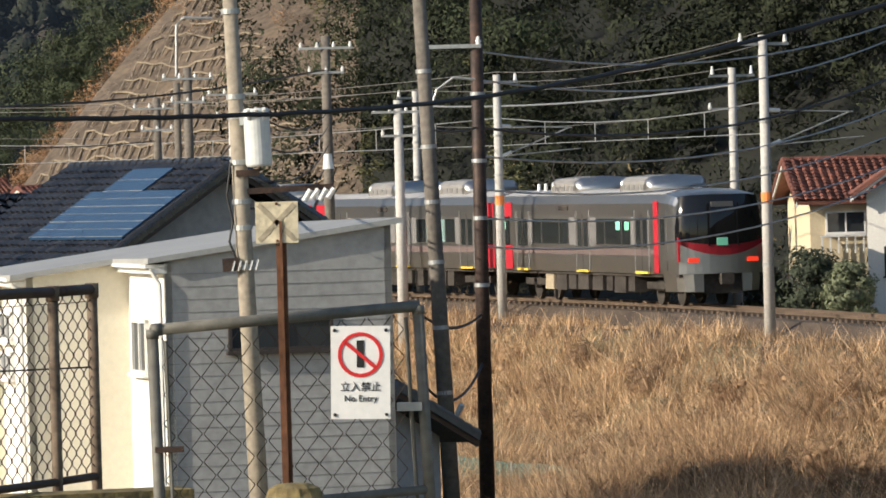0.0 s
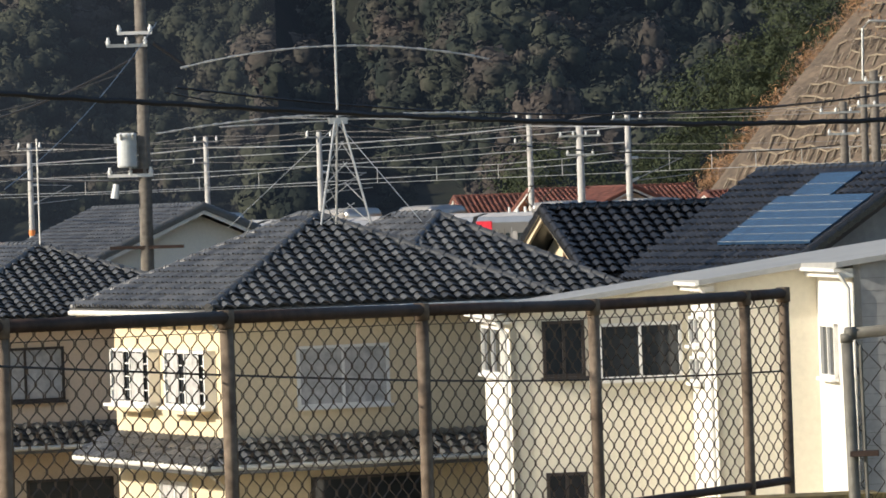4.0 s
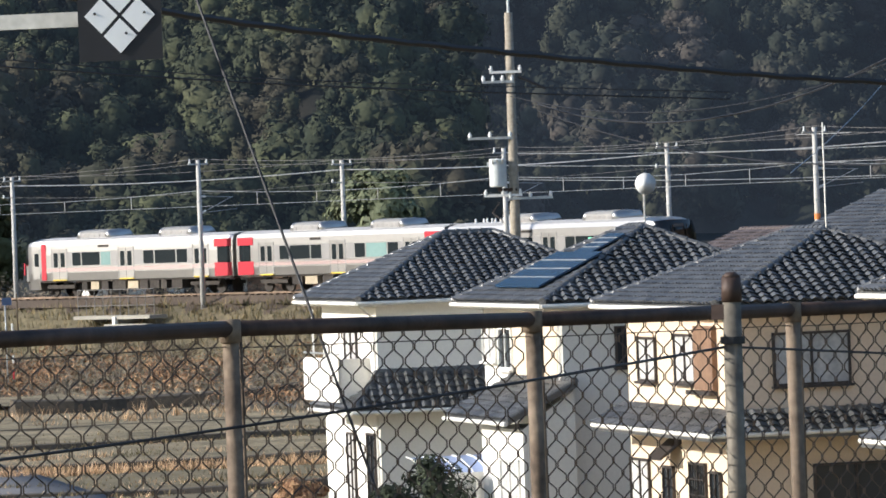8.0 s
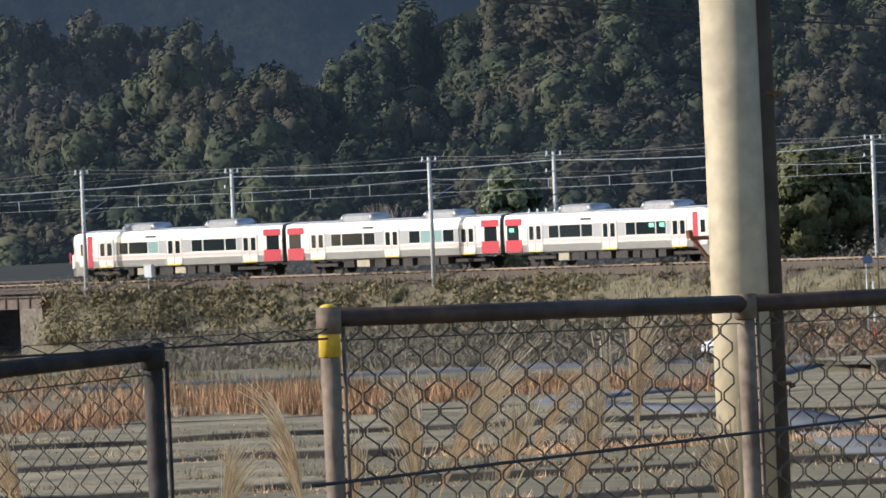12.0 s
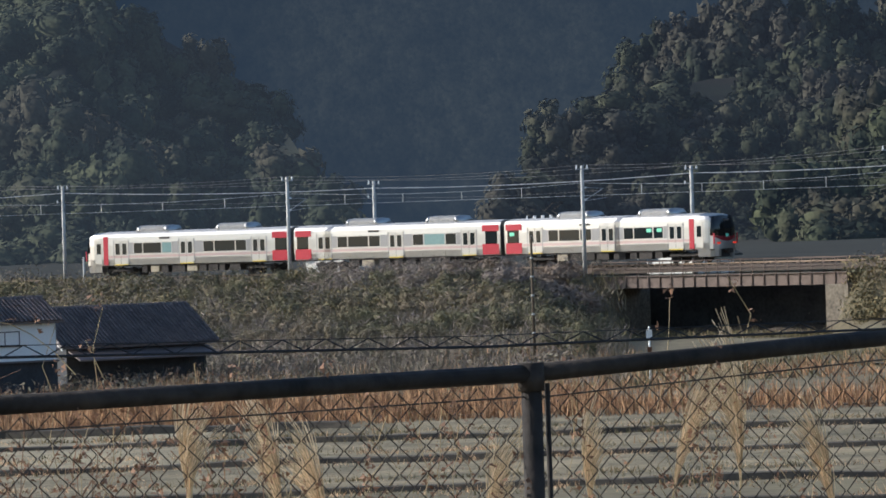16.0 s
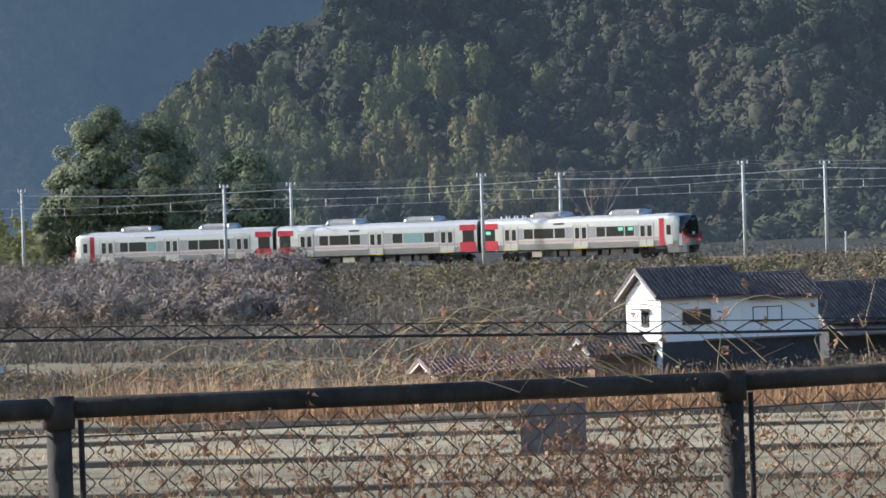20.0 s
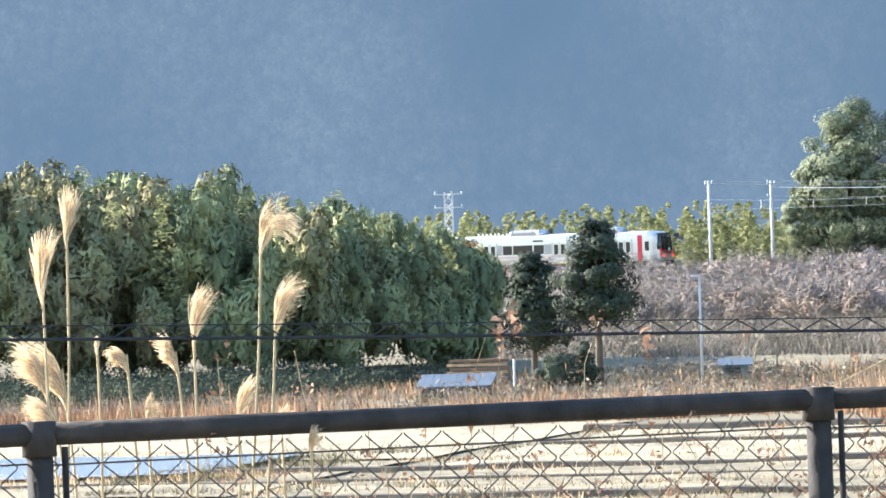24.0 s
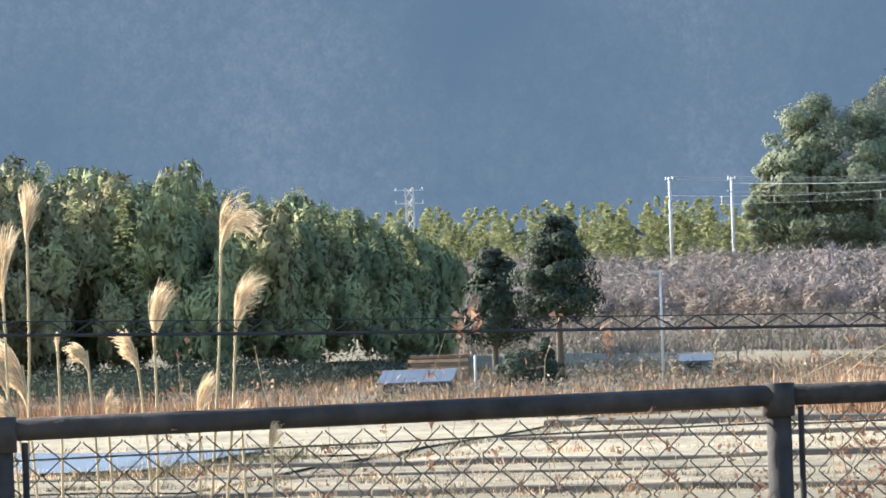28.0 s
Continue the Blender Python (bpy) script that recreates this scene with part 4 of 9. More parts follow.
        for x in (5.2, 6.0, 6.8, 7.6, 8.4):
            for y in (-0.4, 0.4):
                part("insulator", Shape().tube((x, y, 3.6), (x, y, 3.85), 0.07, 0.05), M_WHITE, pan)
    return car


def car_pose(s):
    p, q = on_track(s + 6.7, 0, RAIL_Z), on_track(s - 6.7, 0, RAIL_Z)
    c, d = (p + q) / 2, p - q
    return pose(c.x, c.y, c.z, 0, 0, math.degrees(math.atan2(d.y, d.x)))


CARS = [train_car(pose(0, 0, 0), k, lab) for k, lab in (
    ("front", "leading stainless steel train car with red stripes"), ("mid", "middle stainless steel train car with red end panels"),
    ("rear", "rear stainless steel train car with black cab front and pantograph"))]
# where the train's leading end stands along the line, by the clock: it gathers speed over the first seconds
LEAD = ((0, -28.6), (1, -11.6), (2, 6.0), (3, 24.4), (3.5, 34.0), (5.5, 72.0), (7, 99.8), (8, 118.5), (9, 137.5), (10.5, 165.4), (12, 193.5), (14.5, 239.8), (16, 268.1), (18, 305.9), (20, 343.65), (22.5, 391.0), (24.5, 428.3), (28, 493.8))

# ---- the railway: rails, sleepers' bed, masts and wires
M_MAST = material("pale_concrete_mast", (0.50, 0.48, 0.44), 0.8, vary=0.2, scale=1.5, fine=10)
M_RAIL = material("worn_rail", (0.30, 0.22, 0.16), 0.4, 0.6, vary=0.3, scale=3, fine=8)
M_ORANGE = material("orange_band", (0.85, 0.28, 0.08), 0.6, vary=0.1, scale=1, fine=10)
M_CERAMIC = material("white_insulator", (0.75, 0.75, 0.72), 0.3, vary=0.05, scale=0.2, fine=20, bump=0)
track = thing("railway_track", pose(0, 0, 0), "single railway track on brown ballast along an embankment", "track", kind="structure")
s_lo, s_hi = track_s(14), track_s(-60)
for off in (-0.535, 0.535):
    rl = Shape()
    pts = [on_track(s_lo + (s_hi - s_lo) * i / 260, off, RAIL_Z) for i in range(261)]
    for w, z0, z1 in ((0.035, -0.03, 0.0), (0.07, -0.16, -0.13), (0.012, -0.13, -0.03)):
        ring = []
        for i, p in enumerate(pts):
            h = radians(heading(s_lo + (s_hi - s_lo) * i / 260))
            nx, ny = math.sin(h) * w, -math.cos(h) * w
            ring.append([(p.x - nx, p.y - ny, p.z + z0), (p.x + nx, p.y + ny, p.z + z0), (p.x + nx, p.y + ny, p.z + z1), (p.x - nx, p.y - ny, p.z + z1)])
        rl.loft(ring)
    part("rail", rl, M_RAIL, track)
bed = Shape()
rings = []
for i in range(261):
    s = s_lo + (s_hi - s_lo) * i / 260
    rings.append([on_track(s, o, RAIL_Z + z) for o, z in ((-2.6, -0.62), (-1.7, -0.17), (1.7, -0.17), (2.6, -0.62))])
bed.loft(rings, closed=False, caps=False)
part("ballast_bed", bed, M_BALLAST, track, "brown crushed stone ballast")
sl = Shape()
n_sl = 0
for i in range(int((s_hi - s_lo) / 0.6)):
    s = s_lo + 0.6 * i
    p = on_track(s, 0, RAIL_Z - 0.15)
    sl.box(p, (0.22, 2.0, 0.12), rz=radians(heading(s)))
tagged(part("sleepers", sl, M_BALLAST, track, "rows of concrete sleepers"), kind="stuff")


def mast(az, side, high, orange=False):
    """A round concrete mast beside the line; side -1 stands before the track, +1 behind it."""
    p = track_at(az, side * 2.75)
    s = track_s(az)
    h = heading(s)
    ob = thing("catenary_mast", pose(p.x, p.y, RAIL_Z - 0.75, 0.0, 0.0, h), "tall pale concrete mast beside the railway", "mast", "masts along the railway")
    top = high + 0.75
    part("shaft", Shape().tube((0, 0, -0.8), (0, 0, top), 0.17, 0.125, n=12), M_MAST, ob, smooth=True)
    inward = -1.0 if side > 0 else 1.0   # local +y lies towards the camera
    part("top_arm", Shape().box((0, 0, top - 0.25), (0.08, 1.5, 0.08)), M_STEELGREY, ob)
    for y in (-0.65, 0.65):
        part("insulator", Shape().tube((0, y, top - 0.2), (0, y, top - 0.05), 0.07, 0.05, n=8).tube((0, y, top - 0.05), (0, y, top + 0.06), 0.05, 0.03, n=8), M_CERAMIC, ob)
    if side < 0:
        br = part("bracket", Shape().tube((0, 0, 5.5), (0, -2.5, 6.45), 0.025, n=6).tube((0, 0, 6.55), (0, -2.6, 6.45), 0.02, n=6).tube((0, 0, 5.55), (0, -2.9, 5.75), 0.02, n=6), M_STEELGREY, ob, "catenary bracket")
        part("bracket_insulator", Shape().tube((0, -0.12, 5.55), (0, -0.45, 5.68), 0.06, n=8), M_CERAMIC, br)
        part("bracket_insulator", Shape().tube((0, -0.12, 6.55), (0, -0.45, 6.53), 0.06, n=8), M_CERAMIC, br)
    else:
        part("cross_arm", Shape().box((0, 0.3, top - 1.3), (0.07, 1.0, 0.07)), M_STEELGREY, ob)
        part("insulator", Shape().tube((0, 0.75, top - 1.28), (0, 0.75, top - 1.1), 0.06, 0.04, n=8), M_CERAMIC, ob)
    if orange:
        part("orange_band", Shape().tube((0, 0, 3.95), (0, 0, 4.25), 0.158, n=12), M_ORANGE, ob)
    for z in (2.2, 4.9, 6.2):
        part("clamp", Shape().tube((0, 0, z), (0, 0, z + 0.08), 0.165, n=12), M_STEELGREY, ob)
    return ob


FRONT = ((3.3, 7.9, 1), (0.59, 7.5, 1), (-5.06, 7.7, 1), (-8.2, 7.7, 0), (-11.14, 7.9, 1), (-14.3, 7.7, 0), (-17.41, 7.95, 0), (-20.7, 7.6, 0), (-23.81, 7.6, 0), (-27.34, 7.9, 0), (-30.46, 7.4, 0), (-33.46, 7.4, 0),
         (-36.57, 7.6, 0), (-39.23, 7.4, 0), (-41.85, 7.3, 0), (-44.53, 7.75, 0))
REAR = ((2.98, 7.4, 1), (-0.24, 7.4, 0), (-6.06, 8.1, 0), (-9.35, 7.9, 0), (-12.64, 7.6, 0), (-15.95, 7.6, 0), (-19.3, 7.55, 0), (-22.54, 7.6, 0), (-25.82, 7.55, 0), (-29.35, 7.15, 0), (-32.58, 6.9, 0), (-35.74, 7.4, 0),
        (-38.43, 7.3, 0), (-41.17, 7.3, 0), (-43.9, 7.6, 0))
for az, hgt, o in FRONT:
    mast(az, -1, hgt, bool(o))
for az, hgt, o in REAR:
    mast(az, 1, hgt, bool(o))


M_DULLWIRE = material("dull_copper_wire", (0.20, 0.19, 0.18), 0.6, 0.3, vary=0.15, scale=2, fine=5, bump=0)


def hung(points, sag, r, mat, name, label, per=8):
    run = [points[0]]
    for a, b in zip(points, points[1:]):
        run += [a.lerp(b, i / per) - Vector((0, 0, sag * 4 * (i / per) * (1 - i / per))) for i in range(1, per + 1)]
    return solid(name, Shape().line(run, r, 4), mat, label, "wire", "wires over the railway")


def tops(rows, side, dz, dy=0.0):
    return [track_at(a, side * 2.75 + dy) + Vector((0, 0, RAIL_Z + h + dz)) for a, h, o in rows]


hung(tops(REAR, 1, -0.55), 0.25, 0.028, M_WIRELIT, "feeder_wire", "bright aluminium feeder wire over the railway")
hung(tops(REAR, 1, 0.05, 0.6), 0.3, 0.012, M_DULLWIRE, "line_wire", "thin grey wire over the railway")
hung(tops(FRONT, -1, 0.05, -0.6), 0.35, 0.012, M_DULLWIRE, "line_wire", "thin grey wire over the railway")
hung(tops(FRONT, -1, -0.2, 0.65), 0.3, 0.012, M_DULLWIRE, "line_wire", "thin grey wire over the railway")
hung(tops(REAR, 1, -1.3, -0.6), 0.3, 0.010, M_DULLWIRE, "line_wire", "thin grey wire over the railway")
mess = [track_at(a, 0.0) + Vector((0, 0, RAIL_Z + 6.15)) for a, h, o in FRONT]
cont = [p - Vector((0, 0, 0.95)) for p in mess]
cat = thing("catenary", pose(0, 0, 0), "grey catenary wires with droppers over the railway", "wire")
ms, cs_ = [], []
for (a, b), (c, d) in zip(zip(mess, mess[1:]), zip(cont, cont[1:])):
    n = max(4, int((a - b).length / 5))
    pm = [a.lerp(b, i / n) - Vector((0, 0, 0.35 * 4 * (i / n) * (1 - i / n))) for i in range(n + 1)]
    pc = [c.lerp(d, i / n) for i in range(n + 1)]
    ms += pm[bool(ms):]
    cs_ += pc[bool(cs_):]
    for p, q in list(zip(pm, pc))[1:-1]:
        part("dropper", Shape().tube(p, q, 0.020, n=4), M_WIRELIT, cat)
part("messenger_wire", Shape().line(ms, 0.016, 4), M_STEELGREY, cat)
part("contact_wire", Shape().line(cs_, 0.014, 4), M_STEELGREY, cat)

# ---- the girder bridge over the stream
M_BRIDGE = material("dull_brown_girder_paint", (0.16, 0.115, 0.09), 0.75, 0.1, vary=0.35, scale=0.6, fine=14)
bz = RAIL_Z - 0.55
b0, b1 = track_s(-27.6), track_s(-30.2)
bridge = thing("girder_bridge", pose(0, 0, 0), "rusty steel girder railway bridge with a railing on a stone pier", "bridge")
for off in (-2.2, 2.2):
    a, b = on_track(b0, off, bz - 0.75), on_track(b1, off, bz - 0.75)
    part("girder", Shape().box((a + b) / 2, ((a - b).length, 0.12, 0.85), rz=math.atan2((b - a).y, (b - a).x)), M_BRIDGE, bridge)
    part("flange", Shape().box((a + b) / 2 + Vector((0, 0, 0.43)), ((a - b).length, 0.45, 0.06), rz=math.atan2((b - a).y, (b - a).x)), M_BRIDGE, bridge)
    n = 22
    for i in range(n + 1):
        p = a.lerp(b, i / n)
        part("rail_post", Shape().box(p + Vector((0, 0, 1.0)), (0.06, 0.06, 1.1)), M_BRIDGE, bridge)
        part("stiffener", Shape().box(p + Vector((0, 0, 0.0)), (0.08, 0.3, 0.8)), M_BRIDGE, bridge)
    for z in (1.0, 1.5):
        part("hand_rail", Shape().tube(a + Vector((0, 0, z)), b + Vector((0, 0, z)), 0.03, n=6), M_BRIDGE, bridge)
a, b = on_track(b0, 0, bz - 0.3), on_track(b1, 0, bz - 0.3)
part("deck", Shape().box((a + b) / 2, ((a - b).length, 4.2, 0.14), rz=math.atan2((b - a).y, (b - a).x)), M_CONC, bridge)
M_STONE = material("stained_stone_blocks", (0.21, 0.175, 0.13), 0.95, vary=0.5, scale=0.8, fine=5, bump=0.6)
for f, w in ((0.02, 2.0), (0.99, 2.0)):
    p = a.lerp(b, f)
    part("abutment", Shape().box((p.x, p.y, 1.5), (w, 6.0, 4.0), rz=math.atan2((b - a).y, (b - a).x)), M_STONE, bridge, "stained stone abutment")
# a wall added to close the stream's gap, near black for the shade there
ch = track_at(-28.9, 4.2)
solid("gap_shade_wall", Shape().box((0, 0, 1.7), (27, 0.6, 4.0), rz=radians(heading(track_s(-28.9)))), material("under_bridge_shade", (0.055, 0.05, 0.045), 0.9, vary=0.5, scale=1.2, fine=4, bump=0.5), "added near-black wall that stands for the deep shade under the bridge", "wall", m=Matrix.Translation((ch.x, ch.y, 0)))
# cabinet beside the line, small white posts
cb = track_at(-26.7, -3.6)
cab_ = thing("signal_cabinet", Matrix.Translation((cb.x, cb.y, RAIL_Z - 1.1)), "white signal cabinet on a grey post beside the line", "cabinet")
part("box", Shape().box((0, 0, 1.75), (0.55, 0.45, 0.85)), M_WHITE, cab_)
part("roof", Shape().box((0, 0, 2.2), (0.62, 0.52, 0.06)), M_WHITE, cab_)
part("post", Shape().tube((0, 0, 0), (0, 0, 1.35), 0.09, n=8), M_STEELGREY, cab_)

# ---- the near fences: chain link in tube frames
M_DARKTUBE = material("peeling_black_tube", (0.030, 0.024, 0.022), 0.6, 0.2, vary=0.6, scale=0.3, fine=14, bump=0.3, tint=(0.075, 0.042, 0.028))
M_GREYTUBE = material("dull_grey_tube", (0.020, 0.019, 0.018), 0.75, 0.0, vary=0.7, scale=0.25, fine=18, bump=0.4, spec=0.25, tint=(0.050, 0.038, 0.030))
M_MESH = material("weathered_mesh_wire", (0.050, 0.036, 0.028), 0.7, 0.2, vary=0.4, scale=0.5, fine=20, bump=0, tint=(0.10, 0.075, 0.055))
M_POST = material("rusty_post", (0.11, 0.07, 0.045), 0.8, 0.2, vary=0.55, scale=0.25, fine=25, tint=(0.21, 0.17, 0.125))
M_YCAP = material("yellow_post_cap", (0.62, 0.43, 0.04), 0.6, vary=0.3, scale=0.15, fine=25)


def mesh_panel(p0, p1, low0, low1, cell=0.060, wire=0.0029, tall=1.32, knot=0.20):
    """Woven chain link between two posts: upright zigzag wires that hook into their neighbours. p0 and p1 are the panel's top corners, low0 and low1 its bottom heights."""
    s = Shape()
    p0, p1 = Vector(p0), Vector(p1)
    L, H = (p1 - p0).to_2d().length, max(p0.z - low0, p1.z - low1)
    w, h = cell / 2, cell * tall / 2
    rng = random.Random(int(L * 1000) + int(p0.x * 10))

    def place(u, v):
        t = min(1.0, max(0.0, u / L))
        q = p0.lerp(p1, t)
        lo = low0 + (low1 - low0) * t
        return Vector((q.x, q.y, max(lo, q.z - v)))

    for k in range(int(L / w)):
        pts = []
        for j in range(int(H / h) + 1):
            side = (j + k) % 2
            u, v = (k + side) * w + rng.uniform(-0.04, 0.04) * w, j * h + rng.uniform(-0.03, 0.03) * h
            inner = -0.10 * w if side else 0.10 * w
            pts += [place(u + inner, v - knot * h), place(u + inner, v + knot * h)]
        for a, b in zip(pts, pts[1:]):
            if (a - b).length > 1e-4:
                s.tube(a, b, wire, wire, 3, caps=False)
    return s


def fence_line(name, stations, a0, dist, height, tubes, posts, label, rail_r, post_r, cell=0.138, wire=0.0034, tall=0.78, knot=0.22):
    """A straight fence; a0 and dist: bearing and distance of the foot of the perpendicular from the camera.
    stations: metres along it and the drop of the top rail below the eye."""
    foot, along = at(a0, dist), at(a0 + 90, 1.0)
    spots = [(foot + along * u, EYE_Z - drop) for u, drop in stations]
    f = thing(name, Matrix.Translation((*spots[0][0].to_2d(), spots[0][1] - height)), label, "fence")
    back = f.matrix_world.inverted()
    for (p, z), (q, w) in zip(spots, spots[1:]):
        a, b = Vector((p.x, p.y, z)), Vector((q.x, q.y, w))
        low = Vector((0, 0, height - 0.16))
        part("top_rail", Shape().tube(a, b, rail_r, n=12).move(back), tubes, f, smooth=True)
        part("bottom_rail", Shape().tube(a - low, b - low, rail_r * 0.75, n=8).move(back), tubes, f, smooth=True)
        part("mesh_panel", mesh_panel(a - Vector((0, 0, 0.035)), b - Vector((0, 0, 0.035)), z - height + 0.17, w - height + 0.17, cell, wire, tall, knot).move(back), M_MESH, f, "diamond wire mesh")
        part("tension_wire", Shape().tube(a - Vector((0, 0, 0.07)), b - Vector((0, 0, 0.065)), 0.003, n=4).move(back), M_MESH, f)
    for p, z in spots:
        s = Shape().tube((p.x, p.y, z - height - 0.7), (p.x, p.y, z), post_r, n=12).tube((p.x, p.y, z - 0.05), (p.x, p.y, z + rail_r * 1.1), post_r * 1.3, n=12)
        s.tube((p.x + along.x * 0.06, p.y + along.y * 0.06, z - height), (p.x + along.x * 0.06, p.y + along.y * 0.06, z - 0.03), 0.008, n=5)
        part("post", s.move(back), posts, f, smooth=True)
    return f, spots


f1, spots1 = fence_line("chain_link_fence", ((12.59, 0.323), (14.59, 0.364), (16.59, 0.385), (18.59, 0.426), (20.59, 0.459), (22.59, 0.488), (24.59, 0.52), (26.59, 0.56), (28.59, 0.575), (29.15, 0.575)),
                        -71.0, 12.11, 1.2, M_DARKTUBE, M_POST, "dark peeling chain link fence with rusty posts along a bank", 0.030, 0.030)
f2, spots2 = fence_line("chain_link_fence", ((-1.19, 0.40), (0.81, 0.41), (2.81, 0.42), (4.81, 0.42), (6.81, 0.431), (8.81, 0.458), (10.81, 0.456), (12.6, 0.40)),
                        -73.5, 11.82, 1.15, M_GREYTUBE, M_GREYTUBE, "grey tube chain link fence hung with dry vines", 0.026, 0.030, 0.100, 0.0020, 0.74, 0.06)
# the yellow cap on the end post
p, z = spots1[0]
bk = f1.matrix_world.inverted()
part("post_cap", Shape().tube((p.x, p.y, z - 0.12), (p.x, p.y, z + 0.03), 0.034, 0.033, n=14).tube((p.x, p.y, z + 0.03), (p.x, p.y, z + 0.042), 0.033, 0.015, n=14).move(bk), M_YCAP, f1, "worn yellow paint on the end post", smooth=True)


# ---- barbed wire over the second fence: two strands and a zigzag
def strand(rows, r=0.0022, n=40):
    """Points along a strand given by bearing, distance and drop below the eye."""
    pts = []
    for i in range(n + 1):
        a = rows[0][0] + (rows[-1][0] - rows[0][0]) * i / n
        d = table([(q[0], q[1]) for q in rows], a)
        h = table([(q[0], q[2]) for q in rows], a)
        pts.append(at(a, d, EYE_Z - h))
    return pts


BARB = ((-56, 12.1, 0.19), (-51.8, 12.4, 0.20), (-47.5, 12.9, 0.235), (-42.6, 13.5, 0.27), (-36.9, 14.5, 0.325), (-31.5, 15.7, 0.37), (-25.9, 17.2, 0.385), (-24.9, 17.4, 0.385))
low = strand(BARB, n=144)
top = [p + Vector((0, 0, 0.030)) for p in low]
zig = [(p if i % 2 else t) + Vector((0, 0, 0.0)) for i, (p, t) in enumerate(zip(low, top))]
bw = thing("barbed_wire", Matrix.Translation(low[0]), "black barbed wire with a zigzag strand above a fence", "wire")
for nm, pts, r in (("strand", low, 0.0036), ("strand", top, 0.0012), ("zigzag", zig, 0.0019)):
    part(nm, Shape().line(pts, r, 4).move(bw.matrix_world.inverted()), M_WIRE, bw)

# ---- the large steel pole beside the fence, its pegs and the sign arm
M_POLE = material("cream_painted_pole", (0.42, 0.35, 0.23), 0.65, vary=0.35, scale=0.6, fine=10, tint=(0.30, 0.24, 0.15))
pole_at = at(-20.73, 24.0)
bp = thing("steel_pole", pose(pole_at.x, pole_at.y, 7.4, 0, 0.0, 0), "thick cream-painted steel pole with climbing pegs", "pole")
part("shaft", Shape().tube((0, 0, 0), (0, 0, 3.15), 0.125, 0.12, n=32), M_POLE, bp, smooth=True)
# Added dark tube deepens the pole's right half, where it turns from the sun.
dk = at(69.3, 0.095) + at(-20.7, 0.06)
part("shade_side_tube", Shape().tube((dk.x, dk.y, 0), (dk.x, dk.y, 6.5), 0.085, n=20), M_UNDER, bp, "added dark tube along the pole's shaded right side", smooth=True)
part("collar", Shape().tube((0, 0, 2.98), (0, 0, 3.06), 0.128, n=32), M_POLE, bp, smooth=True)
part("shaft_top", Shape().tube((0, 0, 3.15), (0, 0, 6.5), 0.118, 0.105, n=32), M_POLE, bp, smooth=True)
for k, (az, el, up) in enumerate(((-21.16, -0.42, 1), (-20.34, 1.01, 0), (-20.29, -1.92, 0))):
    zz = EYE_Z + 24 * math.tan(radians(el)) - 7.4
    sd = at(69.3, 1.0) * (-1 if k == 0 else 1)
    s = Shape().tube(sd * 0.09, sd * 0.20, 0.009, n=6).tube(sd * 0.2, sd * 0.205 + Vector((0, 0, 0.035 if up else -0.02)), 0.016, n=6)
    if up:
        s.tube(sd * 0.19, sd * 0.09 + Vector((0, 0, -0.14)), 0.009, n=6).box(sd * 0.1 + Vector((0, 0, -0.07)), (0.02, 0.02, 0.2))
    s.move(Matrix.Translation((0, 0, zz)))
    part("climbing_peg", s, M_RUSTSTEEL, bp)
arm_a, arm_b = at(-20.4, 23.9, EYE_Z + 24 * math.tan(radians(2.10))), at(-18.0, 23.6, EYE_Z + 23.6 * math.tan(radians(2.07)))
inv = bp.matrix_world.inverted()
dirv = (arm_b - arm_a).normalized()
s = Shape().box((0, 0, 0), ((arm_b - arm_a).length, 0.05, 0.062))
s.move(inv @ Matrix.Translation((arm_a + arm_b) / 2) @ Matrix.Rotation(math.atan2(dirv.y, dirv.x), 4, "Z"))
part("sign_arm", s, material("pale_grey_arm", (0.40, 0.40, 0.37), 0.6, vary=0.3, scale=0.3, fine=20), bp, "pale grey steel sign arm")
bc = at(-18.12, 23.45, EYE_Z + 23.45 * math.tan(radians(2.12)))
board = thing("diamond_sign", Matrix.Translation(bc) @ Matrix.Rotation(radians(18.1 - 3), 4, "Z"), "black sign board with four white diamonds on a pole arm", "sign")
part("board", Shape().box((0, 0, 0), (0.345, 0.02, 0.37)), M_WIRE, board)
M_DIAMOND = material("white_reflector", (0.85, 0.85, 0.83), 0.35, vary=0.04, scale=0.2, fine=30, bump=0)
dz = 0.083
for x, z in ((0, dz), (0, -dz), (dz * 0.93, 0), (-dz * 0.93, 0)):
    k = 0.072
    dm = part("diamond", Shape().loft([[(x, y, z - k), (x + k * 0.95, y, z), (x, y, z + k), (x - k * 0.95, y, z)] for y in (-0.016, -0.011)]), M_DIAMOND, board)
    part("rivet", Shape().tube((x + (0.5 if x >= 0 else -0.5) * k * 0.7, -0.02, z + 0.01), (x + (0.5 if x >= 0 else -0.5) * k * 0.7, -0.015, z + 0.01), 0.006, n=8), M_WIRE, dm)

# ---- the stub post by the fence
sp = at(-12.1, 23.0)
st = thing("steel_post", pose(sp.x, sp.y, 7.4, 0, 0.5, 0), "weathered steel post with a dark cap", "post")
part("shaft", Shape().tube((0, 0, 0), (0, 0, 1.6), 0.038, n=16), material("mottled_steel", (0.17, 0.15, 0.12), 0.7, 0.4, vary=0.55, scale=0.2, fine=18), st, smooth=True)
part("cap", Shape().tube((0, 0, 1.6), (0, 0, 1.70), 0.042, 0.040, n=16).tube((0, 0, 1.70), (0, 0, 1.72), 0.04, 0.02, n=16), M_DARKTUBE, st, smooth=True)
part("bracket", Shape().box((-0.05, 0, 1.56), (0.06, 0.05, 0.06)), M_DARKTUBE, st)
